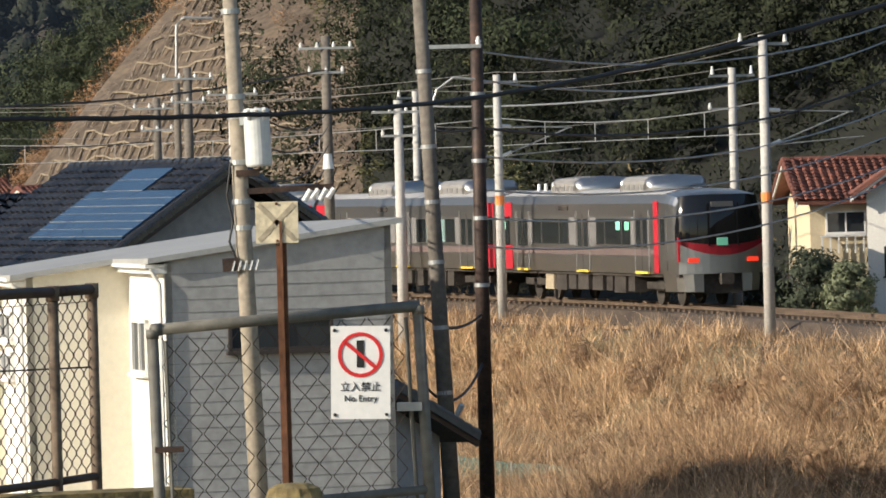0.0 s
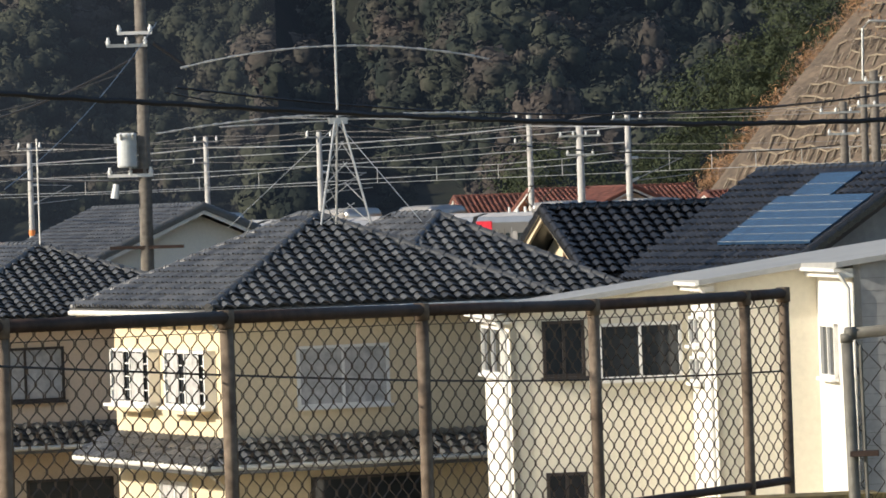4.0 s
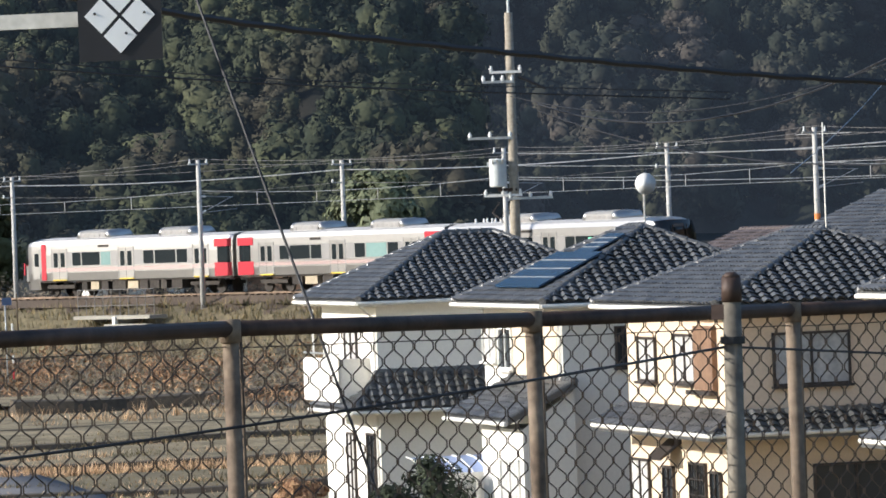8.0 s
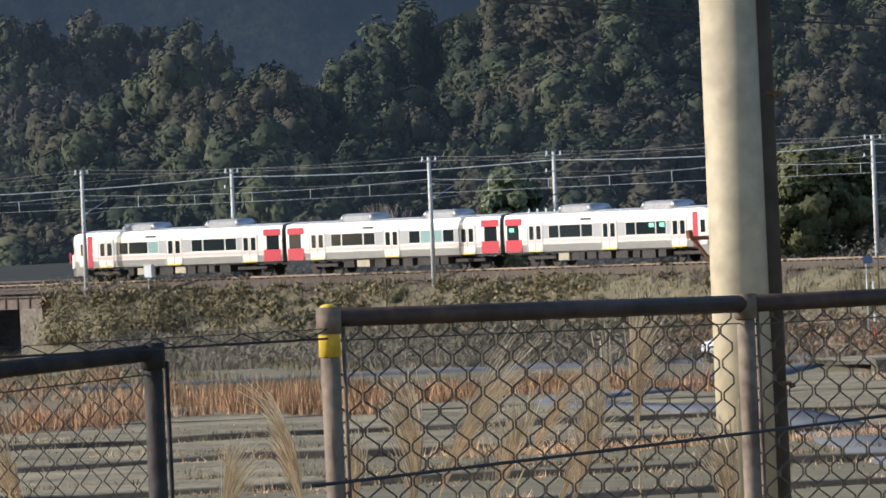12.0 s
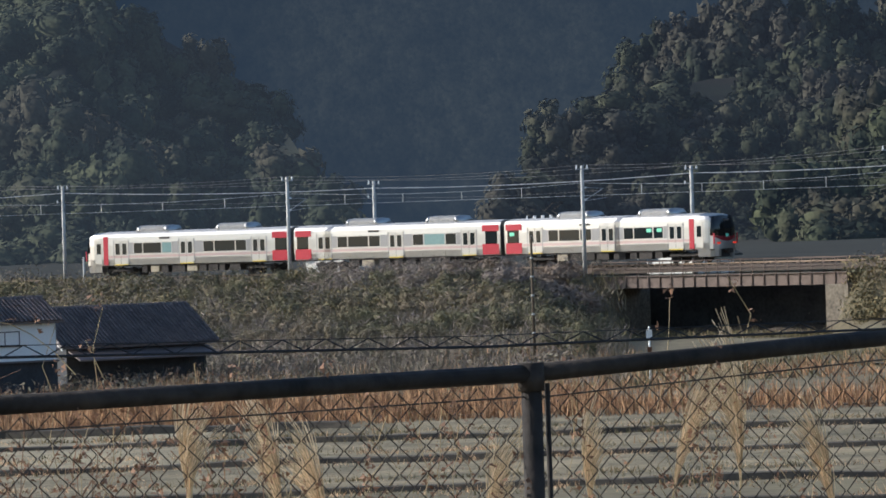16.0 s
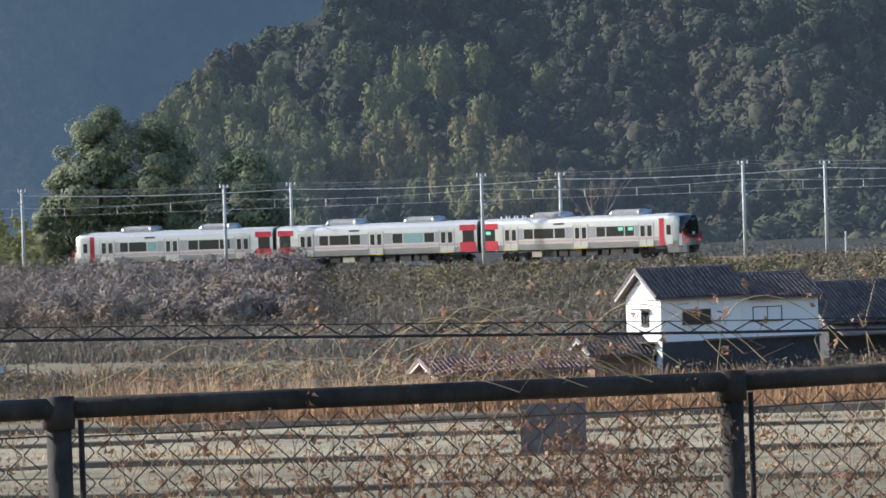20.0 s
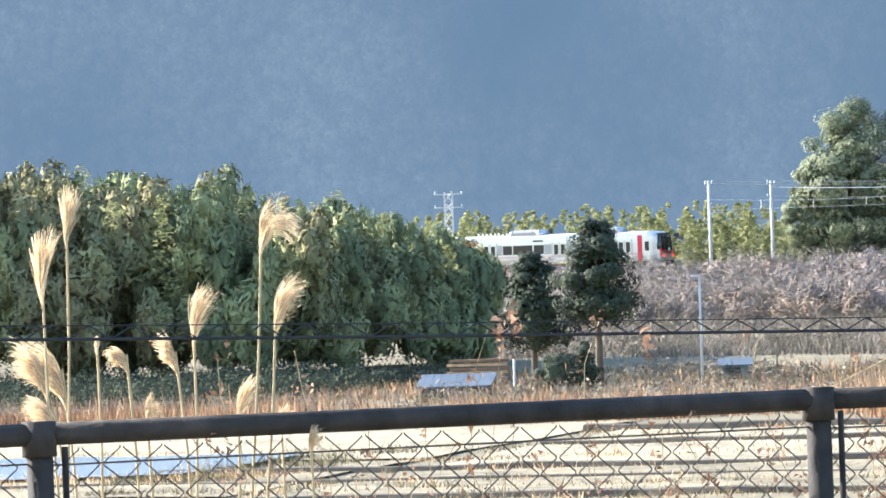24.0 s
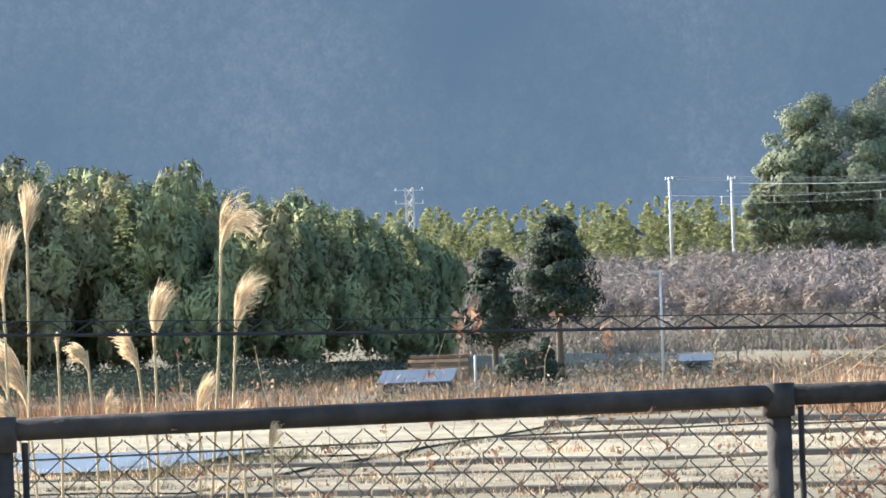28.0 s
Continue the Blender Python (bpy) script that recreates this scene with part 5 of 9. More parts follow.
part("wire_clamp", Shape().tube((0, 0, 1.43), (0, 0, 1.46), 0.05, n=12), M_WIRE, st)


# ---- near cables
def cable(name, rows, r, label, mat=None, n=60, twist=0.0):
    sp_el = natural_spline(sorted((a, e) for a, e, d in rows))
    sp_d = natural_spline(sorted((a, d) for a, e, d in rows))
    a0, a1 = min(q[0] for q in rows), max(q[0] for q in rows)
    pts = []
    for i in range(n + 1):
        a = a0 + (a1 - a0) * i / n
        d = float(sp_d(a))
        pts.append(at(a, d, EYE_Z + d * math.tan(radians(float(sp_el(a)))) + twist * math.sin(i * 1.9)))
    return solid(name, Shape().line(pts, r, 6), mat or M_WIRE, label, "cable", "cables over the bank")


cable("overhead_cable", ((4.6, 1.62, 40), (2.33, 1.1, 38), (0.13, 0.76, 36), (-2.17, 0.67, 34), (-4.46, 0.70, 33), (-6.41, 0.81, 32), (-9.84, 1.10, 30), (-11.12, 1.22, 29.5), (-13.98, 1.57, 28), (-17.44, 2.10, 26), (-20.0, 2.62, 24.3)),
      0.0165, "thick twisted black overhead cable", n=150, twist=0.003)
cable("overhead_wire", ((-12.0, 1.05, 38), (-14.8, 1.24, 36), (-17.03, 1.42, 34), (-19.4, 1.66, 32), (-21.08, 1.82, 30), (-23.71, 2.18, 27), (-27, 2.8, 24)), 0.006, "thin black overhead wire")
cable("overhead_wire", ((-12.0, 1.12, 38), (-14.8, 1.30, 36), (-17.03, 1.47, 34), (-19.4, 1.73, 32), (-21.08, 1.88, 30), (-23.71, 2.24, 27), (-27, 2.86, 24)), 0.004, "thin black overhead wire")
cable("low_wire", ((-3.59, -1.83, 31.5), (-5.6, -1.85, 30), (-9.1, -1.68, 26), (-12.1, -1.45, 23.05)), 0.0055, "black wire slung along a fence")
cable("low_wire", ((-12.15, -1.45, 23.0), (-14.11, -1.71, 21), (-17.23, -2.08, 20), (-20.36, -2.37, 18.8), (-25.14, -2.74, 17)), 0.006, "black wire slung along a fence")
gw = Shape().tube(at(-17.45, 25, EYE_Z + 25 * math.tan(radians(2.6))), at(-15.45, 24, EYE_Z + 24 * math.tan(radians(-3.6))), 0.007, n=6)
solid("guy_wire", gw, M_WIRE, "slanting black guy wire of a pole", "cable")

# ---- the gate with its notice, the crossed plate on a rusty post
M_GATE = material("grey_painted_tube", (0.20, 0.20, 0.17), 0.65, 0.2, vary=0.45, scale=0.25, fine=20, tint=(0.10, 0.085, 0.07))
g0 = at(-2.95, 20.0, EYE_Z - 20 * math.tan(radians(1.47)))
g1 = at(-0.27, 20.4, EYE_Z - 20.4 * math.tan(radians(1.30)))
gt = thing("mesh_gate", Matrix.Translation((g0.x, g0.y, 8.2)), "grey tube gate with chain link mesh", "gate")
gi = gt.matrix_world.inverted()
dn0, dn1 = Vector((0.02, 0, -1.25)), Vector((0.04, 0, -1.1))
for nm, a, b, r in (("top_rail", g0, g1, 0.021), ("side_rail", g0, g0 + dn0, 0.021), ("side_rail", g1, g1 + dn1, 0.021), ("bottom_rail", g0 + dn0 * 0.52, g1 + dn1 * 0.60, 0.017)):
    part(nm, Shape().tube(a, b, r, n=12).tube(a - (b - a).normalized() * 0.001, a + (b - a).normalized() * 0.03, r * 1.12, n=12).move(gi), M_GATE, gt, smooth=True)
part("inner_rod", Shape().tube(g0 + Vector((0.045, 0, -0.04)), g0 + dn0 + Vector((0.045, 0, 0)), 0.008, n=6).move(gi), M_GATE, gt)
part("inner_rod", Shape().tube(g1 + Vector((-0.045, 0, -0.04)), g1 + dn1 + Vector((-0.045, 0, 0)), 0.008, n=6).move(gi), M_GATE, gt)
part("mesh_panel", mesh_panel(g0 + Vector((0.03, 0, -0.03)), g1 + Vector((-0.03, 0, -0.03)), g0.z - 1.0, g1.z - 1.0, 0.100, 0.0020, 1.0, 0.06).move(gi), M_MESH, gt, "diamond wire mesh")
part("hinge", Shape().box(g1 + Vector((-0.04, -0.02, -0.36)), (0.09, 0.05, 0.03)).move(gi), M_STEELGREY, gt)
part("latch", Shape().box(g0 + Vector((0.05, -0.02, -0.42)), (0.10, 0.04, 0.02)).move(gi), M_DARKTUBE, gt)

nc = at(-0.865, 19.9, EYE_Z - 19.9 * math.tan(radians(1.955)))
ns = thing("no_entry_notice", Matrix.Translation(nc) @ Matrix.Rotation(radians(0.9), 4, "Z") @ Matrix.Rotation(radians(1.2), 4, "Y"), "white no entry notice with a red ban ring", "sign")
M_SIGN = material("white_enamel", (0.80, 0.79, 0.76), 0.4, vary=0.08, scale=0.2, fine=30, bump=0.02)
M_SRED = material("red_sign_paint", (0.60, 0.03, 0.03), 0.45, vary=0.05, scale=0.2, fine=30, bump=0)
M_SBLK = material("black_sign_paint", (0.02, 0.02, 0.02), 0.5, vary=0.05, scale=0.2, fine=30, bump=0)
part("plate", Shape().box((0, 0, 0), (0.208, 0.004, 0.326)), M_SIGN, ns)
ring = Shape().loft([[(r * math.cos(q), y, 0.062 + r * math.sin(q)) for r, y in ((0.066, -0.0045), (0.079, -0.0045), (0.079, -0.002), (0.066, -0.002))] for q in [2 * math.pi * i / 40 for i in range(41)]], caps=False)
part("ban_ring", ring, M_SRED, ns)
bar = Shape().box((0, -0.0035, 0), (0.14, 0.002, 0.013)).move(Matrix.Translation((0, 0, 0.062)) @ Matrix.Rotation(radians(40), 4, "Y"))
part("ban_bar", bar, M_SRED, ns)
part("symbol", Shape().box((0, -0.0032, 0.065), (0.026, 0.0015, 0.095)), M_SBLK, ns, "plain dark symbol")


def words(text, size, loc, mat, parent, name="lettering"):
    c = bpy.data.curves.new(name, "FONT")
    c.body, c.size, c.align_x, c.align_y, c.extrude = text, size, "CENTER", "CENTER", 0.0008
    c.materials.append(mat)
    ob = new(name, c)
    ob.parent = parent
    ob.location, ob.rotation_euler = loc, (radians(90), 0, 0)
    return ob


words("立入禁止", 0.036, (0, -0.004, -0.052), M_SBLK, ns)
words("No Entry", 0.031, (0, -0.004, -0.092), M_SBLK, ns)
for x in (-0.09, 0.09):
    for z in (-0.148, 0.148):
        part("screw", Shape().tube((x, -0.006, z), (x, -0.002, z), 0.006, n=10), M_SBLK, ns)

cp = at(-1.665, 18.4, EYE_Z - 18.4 * math.tan(radians(0.42)))
cs = thing("crossed_plate_sign", Matrix.Translation((cp.x, cp.y, 8.3)), "weathered square plate with a faded cross on a rusty post", "sign")
ci = Matrix.Translation((-cp.x, -cp.y, -8.3))
part("post", Shape().box((0.012, 0.02, 0.47), (0.034, 0.02, 1.0)).box((0.012, 0.008, 0.47), (0.008, 0.03, 1.0)), M_RUSTSTEEL, cs, "rusty steel post")
M_PLATE = material("faded_cream_plate", (0.60, 0.53, 0.37), 0.6, vary=0.3, scale=0.05, fine=40)
M_FADE = material("faded_grey_bars", (0.36, 0.31, 0.22), 0.7, vary=0.3, scale=0.05, fine=40)
pl = part("plate", Shape().box((0, 0, cp.z - 8.3), (0.138, 0.003, 0.134)), M_PLATE, cs)
for q in (45, -45):
    part("cross_bar", Shape().box((0, 0, 0), (0.165, 0.001, 0.016)).move(Matrix.Translation((0, -0.0026, cp.z - 8.3)) @ Matrix.Rotation(radians(q), 4, "Y")), M_FADE, pl)
for z in (0.06, -0.06):
    part("bolt", Shape().tube((0, -0.006, cp.z - 8.3 + z), (0, 0, cp.z - 8.3 + z), 0.005, n=8), M_RUSTSTEEL, pl)
# the mossy stone at its foot, and a kerb block at the fence's end
M_MOSS = material("mossy_stone", (0.10, 0.085, 0.06), 0.95, vary=0.6, scale=0.12, fine=25, bump=0.6, tint=(0.30, 0.22, 0.07))
sx = at(-1.57, 18.3)
stn = Shape()
prof = [(0.095, -0.5), (0.098, 0.0), (0.096, 0.045), (0.082, 0.08), (0.05, 0.095), (0.0, 0.098)]
stn.loft([[(r * math.cos(2 * math.pi * i / 14) * (1 + 0.07 * noise.noise((i, r * 30, 1))), 0.8 * r * math.sin(2 * math.pi * i / 14), z) for i in range(14)] for r, z in prof])
solid("marker_stone", stn, M_MOSS, "mossy boundary stone at the foot of a post", "stone", m=Matrix.Translation((sx.x, sx.y, 8.33)))
kb = at(-3.75, 30.6)
solid("kerb_block", Shape().box((0, 0, 0), (1.2, 0.35, 0.5), rz=radians(18)), M_MOSS, "dark mossy concrete block under a fence post", "block", m=Matrix.Translation((kb.x, kb.y, 7.5)))

# ---- houses of the estate: two storeys, glazed tile roofs
M_TILE = material("black_glazed_tile", (0.082, 0.082, 0.080), 0.34, vary=0.35, scale=2, fine=6, bump=0.1, spec=0.7, random_by="island")
M_BLACKTILE = material("glossy_black_tile", (0.022, 0.022, 0.023), 0.26, vary=0.35, scale=2, fine=6, bump=0.1, spec=0.8, random_by="island")
M_GREYTILE = material("weathered_grey_tile", (0.11, 0.11, 0.10), 0.7, vary=0.3, scale=2, fine=6, random_by="island")
M_REDTILE = material("red_brown_tile", (0.17, 0.068, 0.047), 0.55, vary=0.3, scale=2, fine=6, random_by="island")
M_BROWNTILE = material("dark_brown_tile", (0.115, 0.092, 0.084), 0.5, vary=0.3, scale=2, fine=6, random_by="island")
M_CREAM = material("cream_render", (0.72, 0.60, 0.40), 0.9, vary=0.10, scale=2, fine=14)
M_CREAM2 = material("pinkish_cream_render", (0.70, 0.56, 0.41), 0.9, vary=0.10, scale=2, fine=14)
M_WHITEWALL = material("white_render", (0.78, 0.75, 0.68), 0.9, vary=0.08, scale=2, fine=14)
M_IVORY = material("ivory_siding", (0.76, 0.71, 0.58), 0.85, vary=0.08, scale=2, fine=12)
M_GREYWALL = material("grey_board_siding", (0.36, 0.36, 0.35), 0.8, vary=0.22, scale=0.6, fine=7)
M_TRIM = material("white_window_trim", (0.78, 0.77, 0.73), 0.5, vary=0.05, scale=1, fine=8, bump=0)
M_DARKFRAME = material("dark_bronze_frame", (0.06, 0.05, 0.045), 0.5, 0.3, vary=0.2, scale=1, fine=8, bump=0)
M_CURTAIN = material("pale_curtain", (0.45, 0.44, 0.42), 0.9, vary=0.35, scale=0.12, fine=3, bump=0)
M_PANEL = glass_dark("solar_cell_glass", (0.02, 0.05, 0.10), 0.22)
M_WINGLASS = glass_dark("window_glass", (0.035, 0.04, 0.045), 0.05)
M_COPPER = material("white_gutter", (0.72, 0.70, 0.64), 0.5, vary=0.12, scale=1, fine=8, bump=0)
M_WOODBOARD = material("brown_board", (0.20, 0.12, 0.075), 0.8, vary=0.25, scale=0.5, fine=8)


def inside(poly, u, v):
    n, c = len(poly), False
    for i in range(n):
        (a, b), (p, q) = poly[i], poly[i - 1]
        if (b > v) != (q > v) and u < (p - a) * (v - b) / (q - b) + a:
            c = not c
    return c


def tiles(corners, mat, parent, width=0.27, gauge=0.235, lift=0.06, label=""):
    """Curved tiles laid over one slope; the first two corners are its eave from left to right."""
    c = [Vector(p) for p in corners]
    ex = (c[1] - c[0]).normalized()
    nrm = ex.cross(c[-1] - c[0]).normalized()
    ey = nrm.cross(ex)
    flat = [((p - c[0]).dot(ex), (p - c[0]).dot(ey)) for p in c]
    umin, umax = min(p[0] for p in flat), max(p[0] for p in flat)
    vmax = max(p[1] for p in flat)
    s = Shape()
    rows, cols = int(vmax / gauge) + 1, int((umax - umin) / width) + 1
    for j in range(rows):
        for i in range(cols):
            u, v = umin + i * width, j * gauge
            if not inside(flat, u + width / 2, v + gauge * 0.45):
                continue
            w = lift * (1 + 0.18 * random.uniform(-1, 1))
            pts = []
            for dv, hh in ((-0.02, w), (gauge, 0.012)):
                for du, k in ((0.0, 0.25), (width * 0.28, 1.0), (width * 0.55, 0.75), (width, -0.05)):
                    pts.append(c[0] + ex * (u + du) + ey * (v + dv) + nrm * (hh * 0.8 + 0.075 * max(0.0, k)))
            k0 = len(s.v)
            s.v += [tuple(p) for p in pts]
            for q in range(4):
                p = pts[q] - nrm * w + ey * 0.045
                s.v.append(tuple(p))
            for q in range(3):
                s.f.append((k0 + q, k0 + q + 1, k0 + 5 + q, k0 + 4 + q))
                s.f.append((k0 + 8 + q, k0 + 9 + q, k0 + q + 1, k0 + q))
    ob = part("tile_course", s, mat, parent, label)
    ob["kind"] = "stuff"
    return ob


CAP_MESH = {}


def ridge_tiles(a, b, mat, parent, r=0.085, step=0.3):
    """Half-round cap tiles along a ridge or hip, each a piece of its own on one mesh."""
    a, b = Vector(a), Vector(b)
    key = (mat.name, r)
    if key not in CAP_MESH:
        s = Shape()
        rings = []
        for x, k in ((0, 1.12), (0.05, 1.12), (0.06, 1.0), (0.32, 0.94)):
            rings.append([(x, r * k * math.cos(q), r * 1.2 * k * math.sin(q) - 0.03) for q in [math.pi * i / 6 for i in range(7)]])
        s.loft(rings, closed=False, caps=False)
        s.poly(rings[0][::-1])
        CAP_MESH[key] = s.mesh("ridge_tile", mat)
    d = b - a
    n = max(1, int(d.length / step))
    rot = d.to_track_quat("X", "Z").to_matrix().to_4x4()
    base = part("ridge_course", Shape().box((d.length / 2, 0, -0.03), (d.length, 0.15, 0.12)).move(Matrix.Translation(a) @ rot), mat, parent)
    for i in range(n):
        t = new("ridge_tile", CAP_MESH[key])
        t.parent = base
        t.matrix_basis = Matrix.Translation(a + d * (i / n) + Vector((0, 0, 0.05))) @ rot


def slopes(parent, polys, hips, mat, under=M_WOODBOARD, label="", edge=0.12, tile_label=""):
    """A roof: boarded deck with thickness, tiles on every slope and caps on every hip."""
    s = Shape()
    for q in polys:
        s.poly([(p[0], p[1], p[2]) for p in q])
        s.poly([(p[0], p[1], p[2] - edge) for p in q[::-1]])
        a, b = q[0], q[1]
        s.poly([a, (a[0], a[1], a[2] - edge), (b[0], b[1], b[2] - edge), b])
    deck = part("roof", s, mat, parent, label)
    for q in polys:
        tiles(q, mat, deck, label=tile_label)
    for a, b in hips:
        ridge_tiles(a, b, mat, deck)
    return deck


def gutter(parent, pts):
    s = Shape()
    for a, b in zip(pts, pts[1:]):
        a, b = Vector(a), Vector(b)
        s.tube(a, b, 0.055, n=8)
    return part("gutter", s, M_COPPER, parent, "pale rain gutter")


def window(parent, face, u, z, w, h, frame=M_TRIM, bars=1, curtain=False, bay=0.0, lattice=False):
    """A window on a wall face; face: (origin, along, outward) in the house's space; u and z give its middle."""
    o, al, outw = Vector(face[0]), Vector(face[1]), Vector(face[2])
    m = Matrix.Translation(o + al * u + Vector((0, 0, z)))
    m = m @ Matrix(((al.x, -outw.x, 0, 0), (al.y, -outw.y, 0, 0), (0, 0, 1, 0), (0, 0, 0, 1)))
    y = -0.03 - bay
    win = part("window", Shape().box((0, y + 0.02 + bay / 2, 0), (w, 0.03 + bay, h)).move(m), M_CURTAIN if curtain else M_WINGLASS, parent, "curtained window" if curtain else "")
    t = 0.055
    f = Shape()
    for x, zz, sx, sz in ((-w / 2, 0, t, h + t), (w / 2, 0, t, h + t), (0, h / 2, w + t, t), (0, -h / 2, w + t, t)):
        f.box((x, y - 0.01 + bay / 2, zz), (sx, 0.07 + bay, sz))
    part("window_frame", f.move(m), frame, win)
    for i in range(bars):
        x = -w / 2 + w * (i + 1) / (bars + 1)
        part("mullion", Shape().box((x, y - 0.012, 0), (0.05, 0.05, h)).move(m), frame, win)
    if lattice:
        for i in range(1, 6):
            part("lattice_bar", Shape().box((-w / 2 + w * i / 6, y - 0.02, 0), (0.025, 0.02, h)).move(m), frame, win)
        for i in range(1, 4):
            part("lattice_bar", Shape().box((0, y - 0.02, -h / 2 + h * i / 4), (w, 0.02, 0.025)).move(m), frame, win)
    part("window_sill", Shape().box((0, y - 0.05, -h / 2 - 0.05), (w + 0.14, 0.13 + bay, 0.06)).move(m), frame, win)
    return win


def pipe(parent, pts, r=0.035):
    part("down_pipe", Shape().line([Vector(p) for p in pts], r, 6), M_COPPER, parent)


def faces(w, d):
    """The two wall faces seen: front along x, looking to -y; left along y from back to front, looking to -x."""
    return ((0, 0, 0), (1, 0, 0), (0, -1, 0)), ((0, d, 0), (0, -1, 0), (-1, 0, 0))


def hip_house(az, r, base, w, d, eave, rise, wall, label, rz=29.0, over=0.62, roof=M_TILE, apron=None, ridge_shift=0.0):
    c = at(az, r)
    h = thing("house", pose(c.x, c.y, base, 0, 0, rz), label, "house", "houses of the estate")
    H = eave - base
    part("wall", Shape().box((w / 2, d / 2, H / 2 - 0.05), (w, d, H - 0.1)), wall, h)
    x0, x1, y0, y1 = -over, w + over, -over, d + over
    k = max(0.5, (w - d) / 2 + 0.5) if w >= d else 0.4
    m = max(0.4, (d - w) / 2) if d > w else 0.0
    cx, cy = w / 2 + ridge_shift, d / 2
    if w >= d:
        e, f = (cx - k, cy, H + rise), (cx + k, cy, H + rise)
    else:
        e, f = (cx, cy + m, H + rise), (cx, cy - m, H + rise)
    A, B, C, D = (x0, y0, H), (x1, y0, H), (x1, y1, H), (x0, y1, H)
    if w >= d:
        polys = ((A, B, f, e), (B, C, f), (C, D, e, f), (D, A, e))
        hips = ((A, e), (B, f), (C, f), (D, e), (e, f))
    else:
        polys = ((A, B, f), (B, C, e, f), (C, D, e), (D, A, f, e))
        hips = ((A, f), (B, f), (C, e), (D, e), (f, e))
    slopes(h, polys, hips, roof, label="black tiled hip roof")
    part("soffit", Shape().box((w / 2, d / 2, H - 0.15), (w + 2 * over - 0.1, d + 2 * over - 0.1, 0.05)), wall, h)
    gutter(h, ((x0 - 0.05, y1, H - 0.08), (x0 - 0.05, y0 - 0.05, H - 0.08), (x1, y0 - 0.05, H - 0.08)))
    pipe(h, ((x0, y0 + 0.15, H - 0.1), (-0.06, 0.1, H - 0.5), (-0.06, 0.1, 0)))
    if apron:
        z0, z1, reach = apron[0] - base, apron[1] - base, 0.9
        A, B, C = (-reach, d, z0), (-reach, -reach, z0), (w, -reach, z0)
        a, b, c2 = (0, d, z1), (0, 0, z1), (w, 0, z1)
        ap = ((A, B, b, a), (B, C, c2, b))
        slopes(h, ap, ((B, b),), roof, label="tiled skirt roof between the storeys")
        gutter(h, (A, B, C))
        pipe(h, ((-reach, -reach + 0.1, z0), (-0.1, -0.05, z0 - 0.5), (-0.1, -0.05, 0)))
    return h


# the cream house with lattice bay windows
H3 = hip_house(-9.17, 103.0, 1.0, 5.7, 6.6, 7.58, 1.62, M_CREAM, "cream house with lattice bay windows and black roof", apron=(4.72, 5.2))
fr, lf = faces(5.7, 6.6)
for u in (1.5, 4.65):
    bay_ = window(H3, lf, u, 5.28, 2.2, 1.0, bars=1, bay=0.16, lattice=True)
    part("curtain", Shape().box((-0.24, 6.6 - u - 0.5, 5.28), (0.01, 0.7, 0.9)).box((-0.24, 6.6 - u + 0.6, 5.28), (0.01, 0.6, 0.9)), M_CURTAIN, bay_, "pale drawn curtain")
    part("flower_box", Shape().box((-0.22, 6.6 - u, 4.68), (0.28, 1.9, 0.1)), M_CREAM, bay_, "cream sill bracket")
window(H3, fr, 2.17, 5.28, 1.76, 1.07, bars=1, curtain=True)
window(H3, fr, 2.6, 2.9, 2.2, 1.0, frame=M_DARKFRAME)
window(H3, lf, 3.4, 2.9, 1.6, 0.8, curtain=True)
wing = Shape().box((6.35, 6.8, 3.2), (4.4, 7.0, 6.4))
part("wing_wall", wing, M_CREAM, H3)
q0, q1, q2, q3 = (3.65, 2.6, 6.55), (9.25, 2.6, 6.55), (9.25, 10.8, 6.55), (3.65, 10.8, 6.55)
qa, qb = (6.45, 5.6, 8.12), (6.45, 8.0, 8.12)
slopes(H3, ((q0, q1, qa), (q1, q2, qb, qa), (q2, q3, qb), (q3, q0, qa, qb)), ((q0, qa), (q1, qa), (q2, qb), (q3, qb), (qa, qb)), M_TILE, label="black tiled hip roof of the wing")

# the lattice radio mast on its roof
mb = at(-8.0, 105.5)
M_ALU = material("weathered_aluminium", (0.62, 0.61, 0.58), 0.45, 0.6, vary=0.15, scale=0.5, fine=20, bump=0)
am = thing("radio_mast", pose(mb.x, mb.y, 9.05, 0, 0, 20), "slim lattice radio mast with long bowed aerials on a tiled roof", "antenna")
zc = 9.4 + 105.5 * math.tan(radians(0.86)) - 9.05
for x, y in ((-0.45, -0.3), (0.5, -0.3), (0.0, 0.45)):
    part("leg", Shape().tube((x, y, 0), (x * 0.14, y * 0.14, zc), 0.022, n=6), M_ALU, am)
    for k in range(5):
        f, g = k / 5, (k + 1) / 5
        x2, y2 = (-y, x)
        part("brace", Shape().tube((x * (1 - 0.86 * f), y * (1 - 0.86 * f), zc * f), (x2 * (1 - 0.86 * g) * 0.8, y2 * (1 - 0.86 * g) * 0.8, zc * g), 0.009, n=4), M_ALU, am)
for x, y in ((-2.2, -0.2), (1.4, -0.6)):
    part("stay", Shape().tube((x, y, 0.0), (0, 0, zc * 0.97), 0.008, n=4), M_WIRELIT, am)
part("tube", Shape().tube((0, 0, zc - 0.1), (0, 0, zc + 4.5), 0.025, n=8), M_ALU, am)
part("head_plate", Shape().box((0, 0, zc), (0.35, 0.12, 0.12)), M_ALU, am)


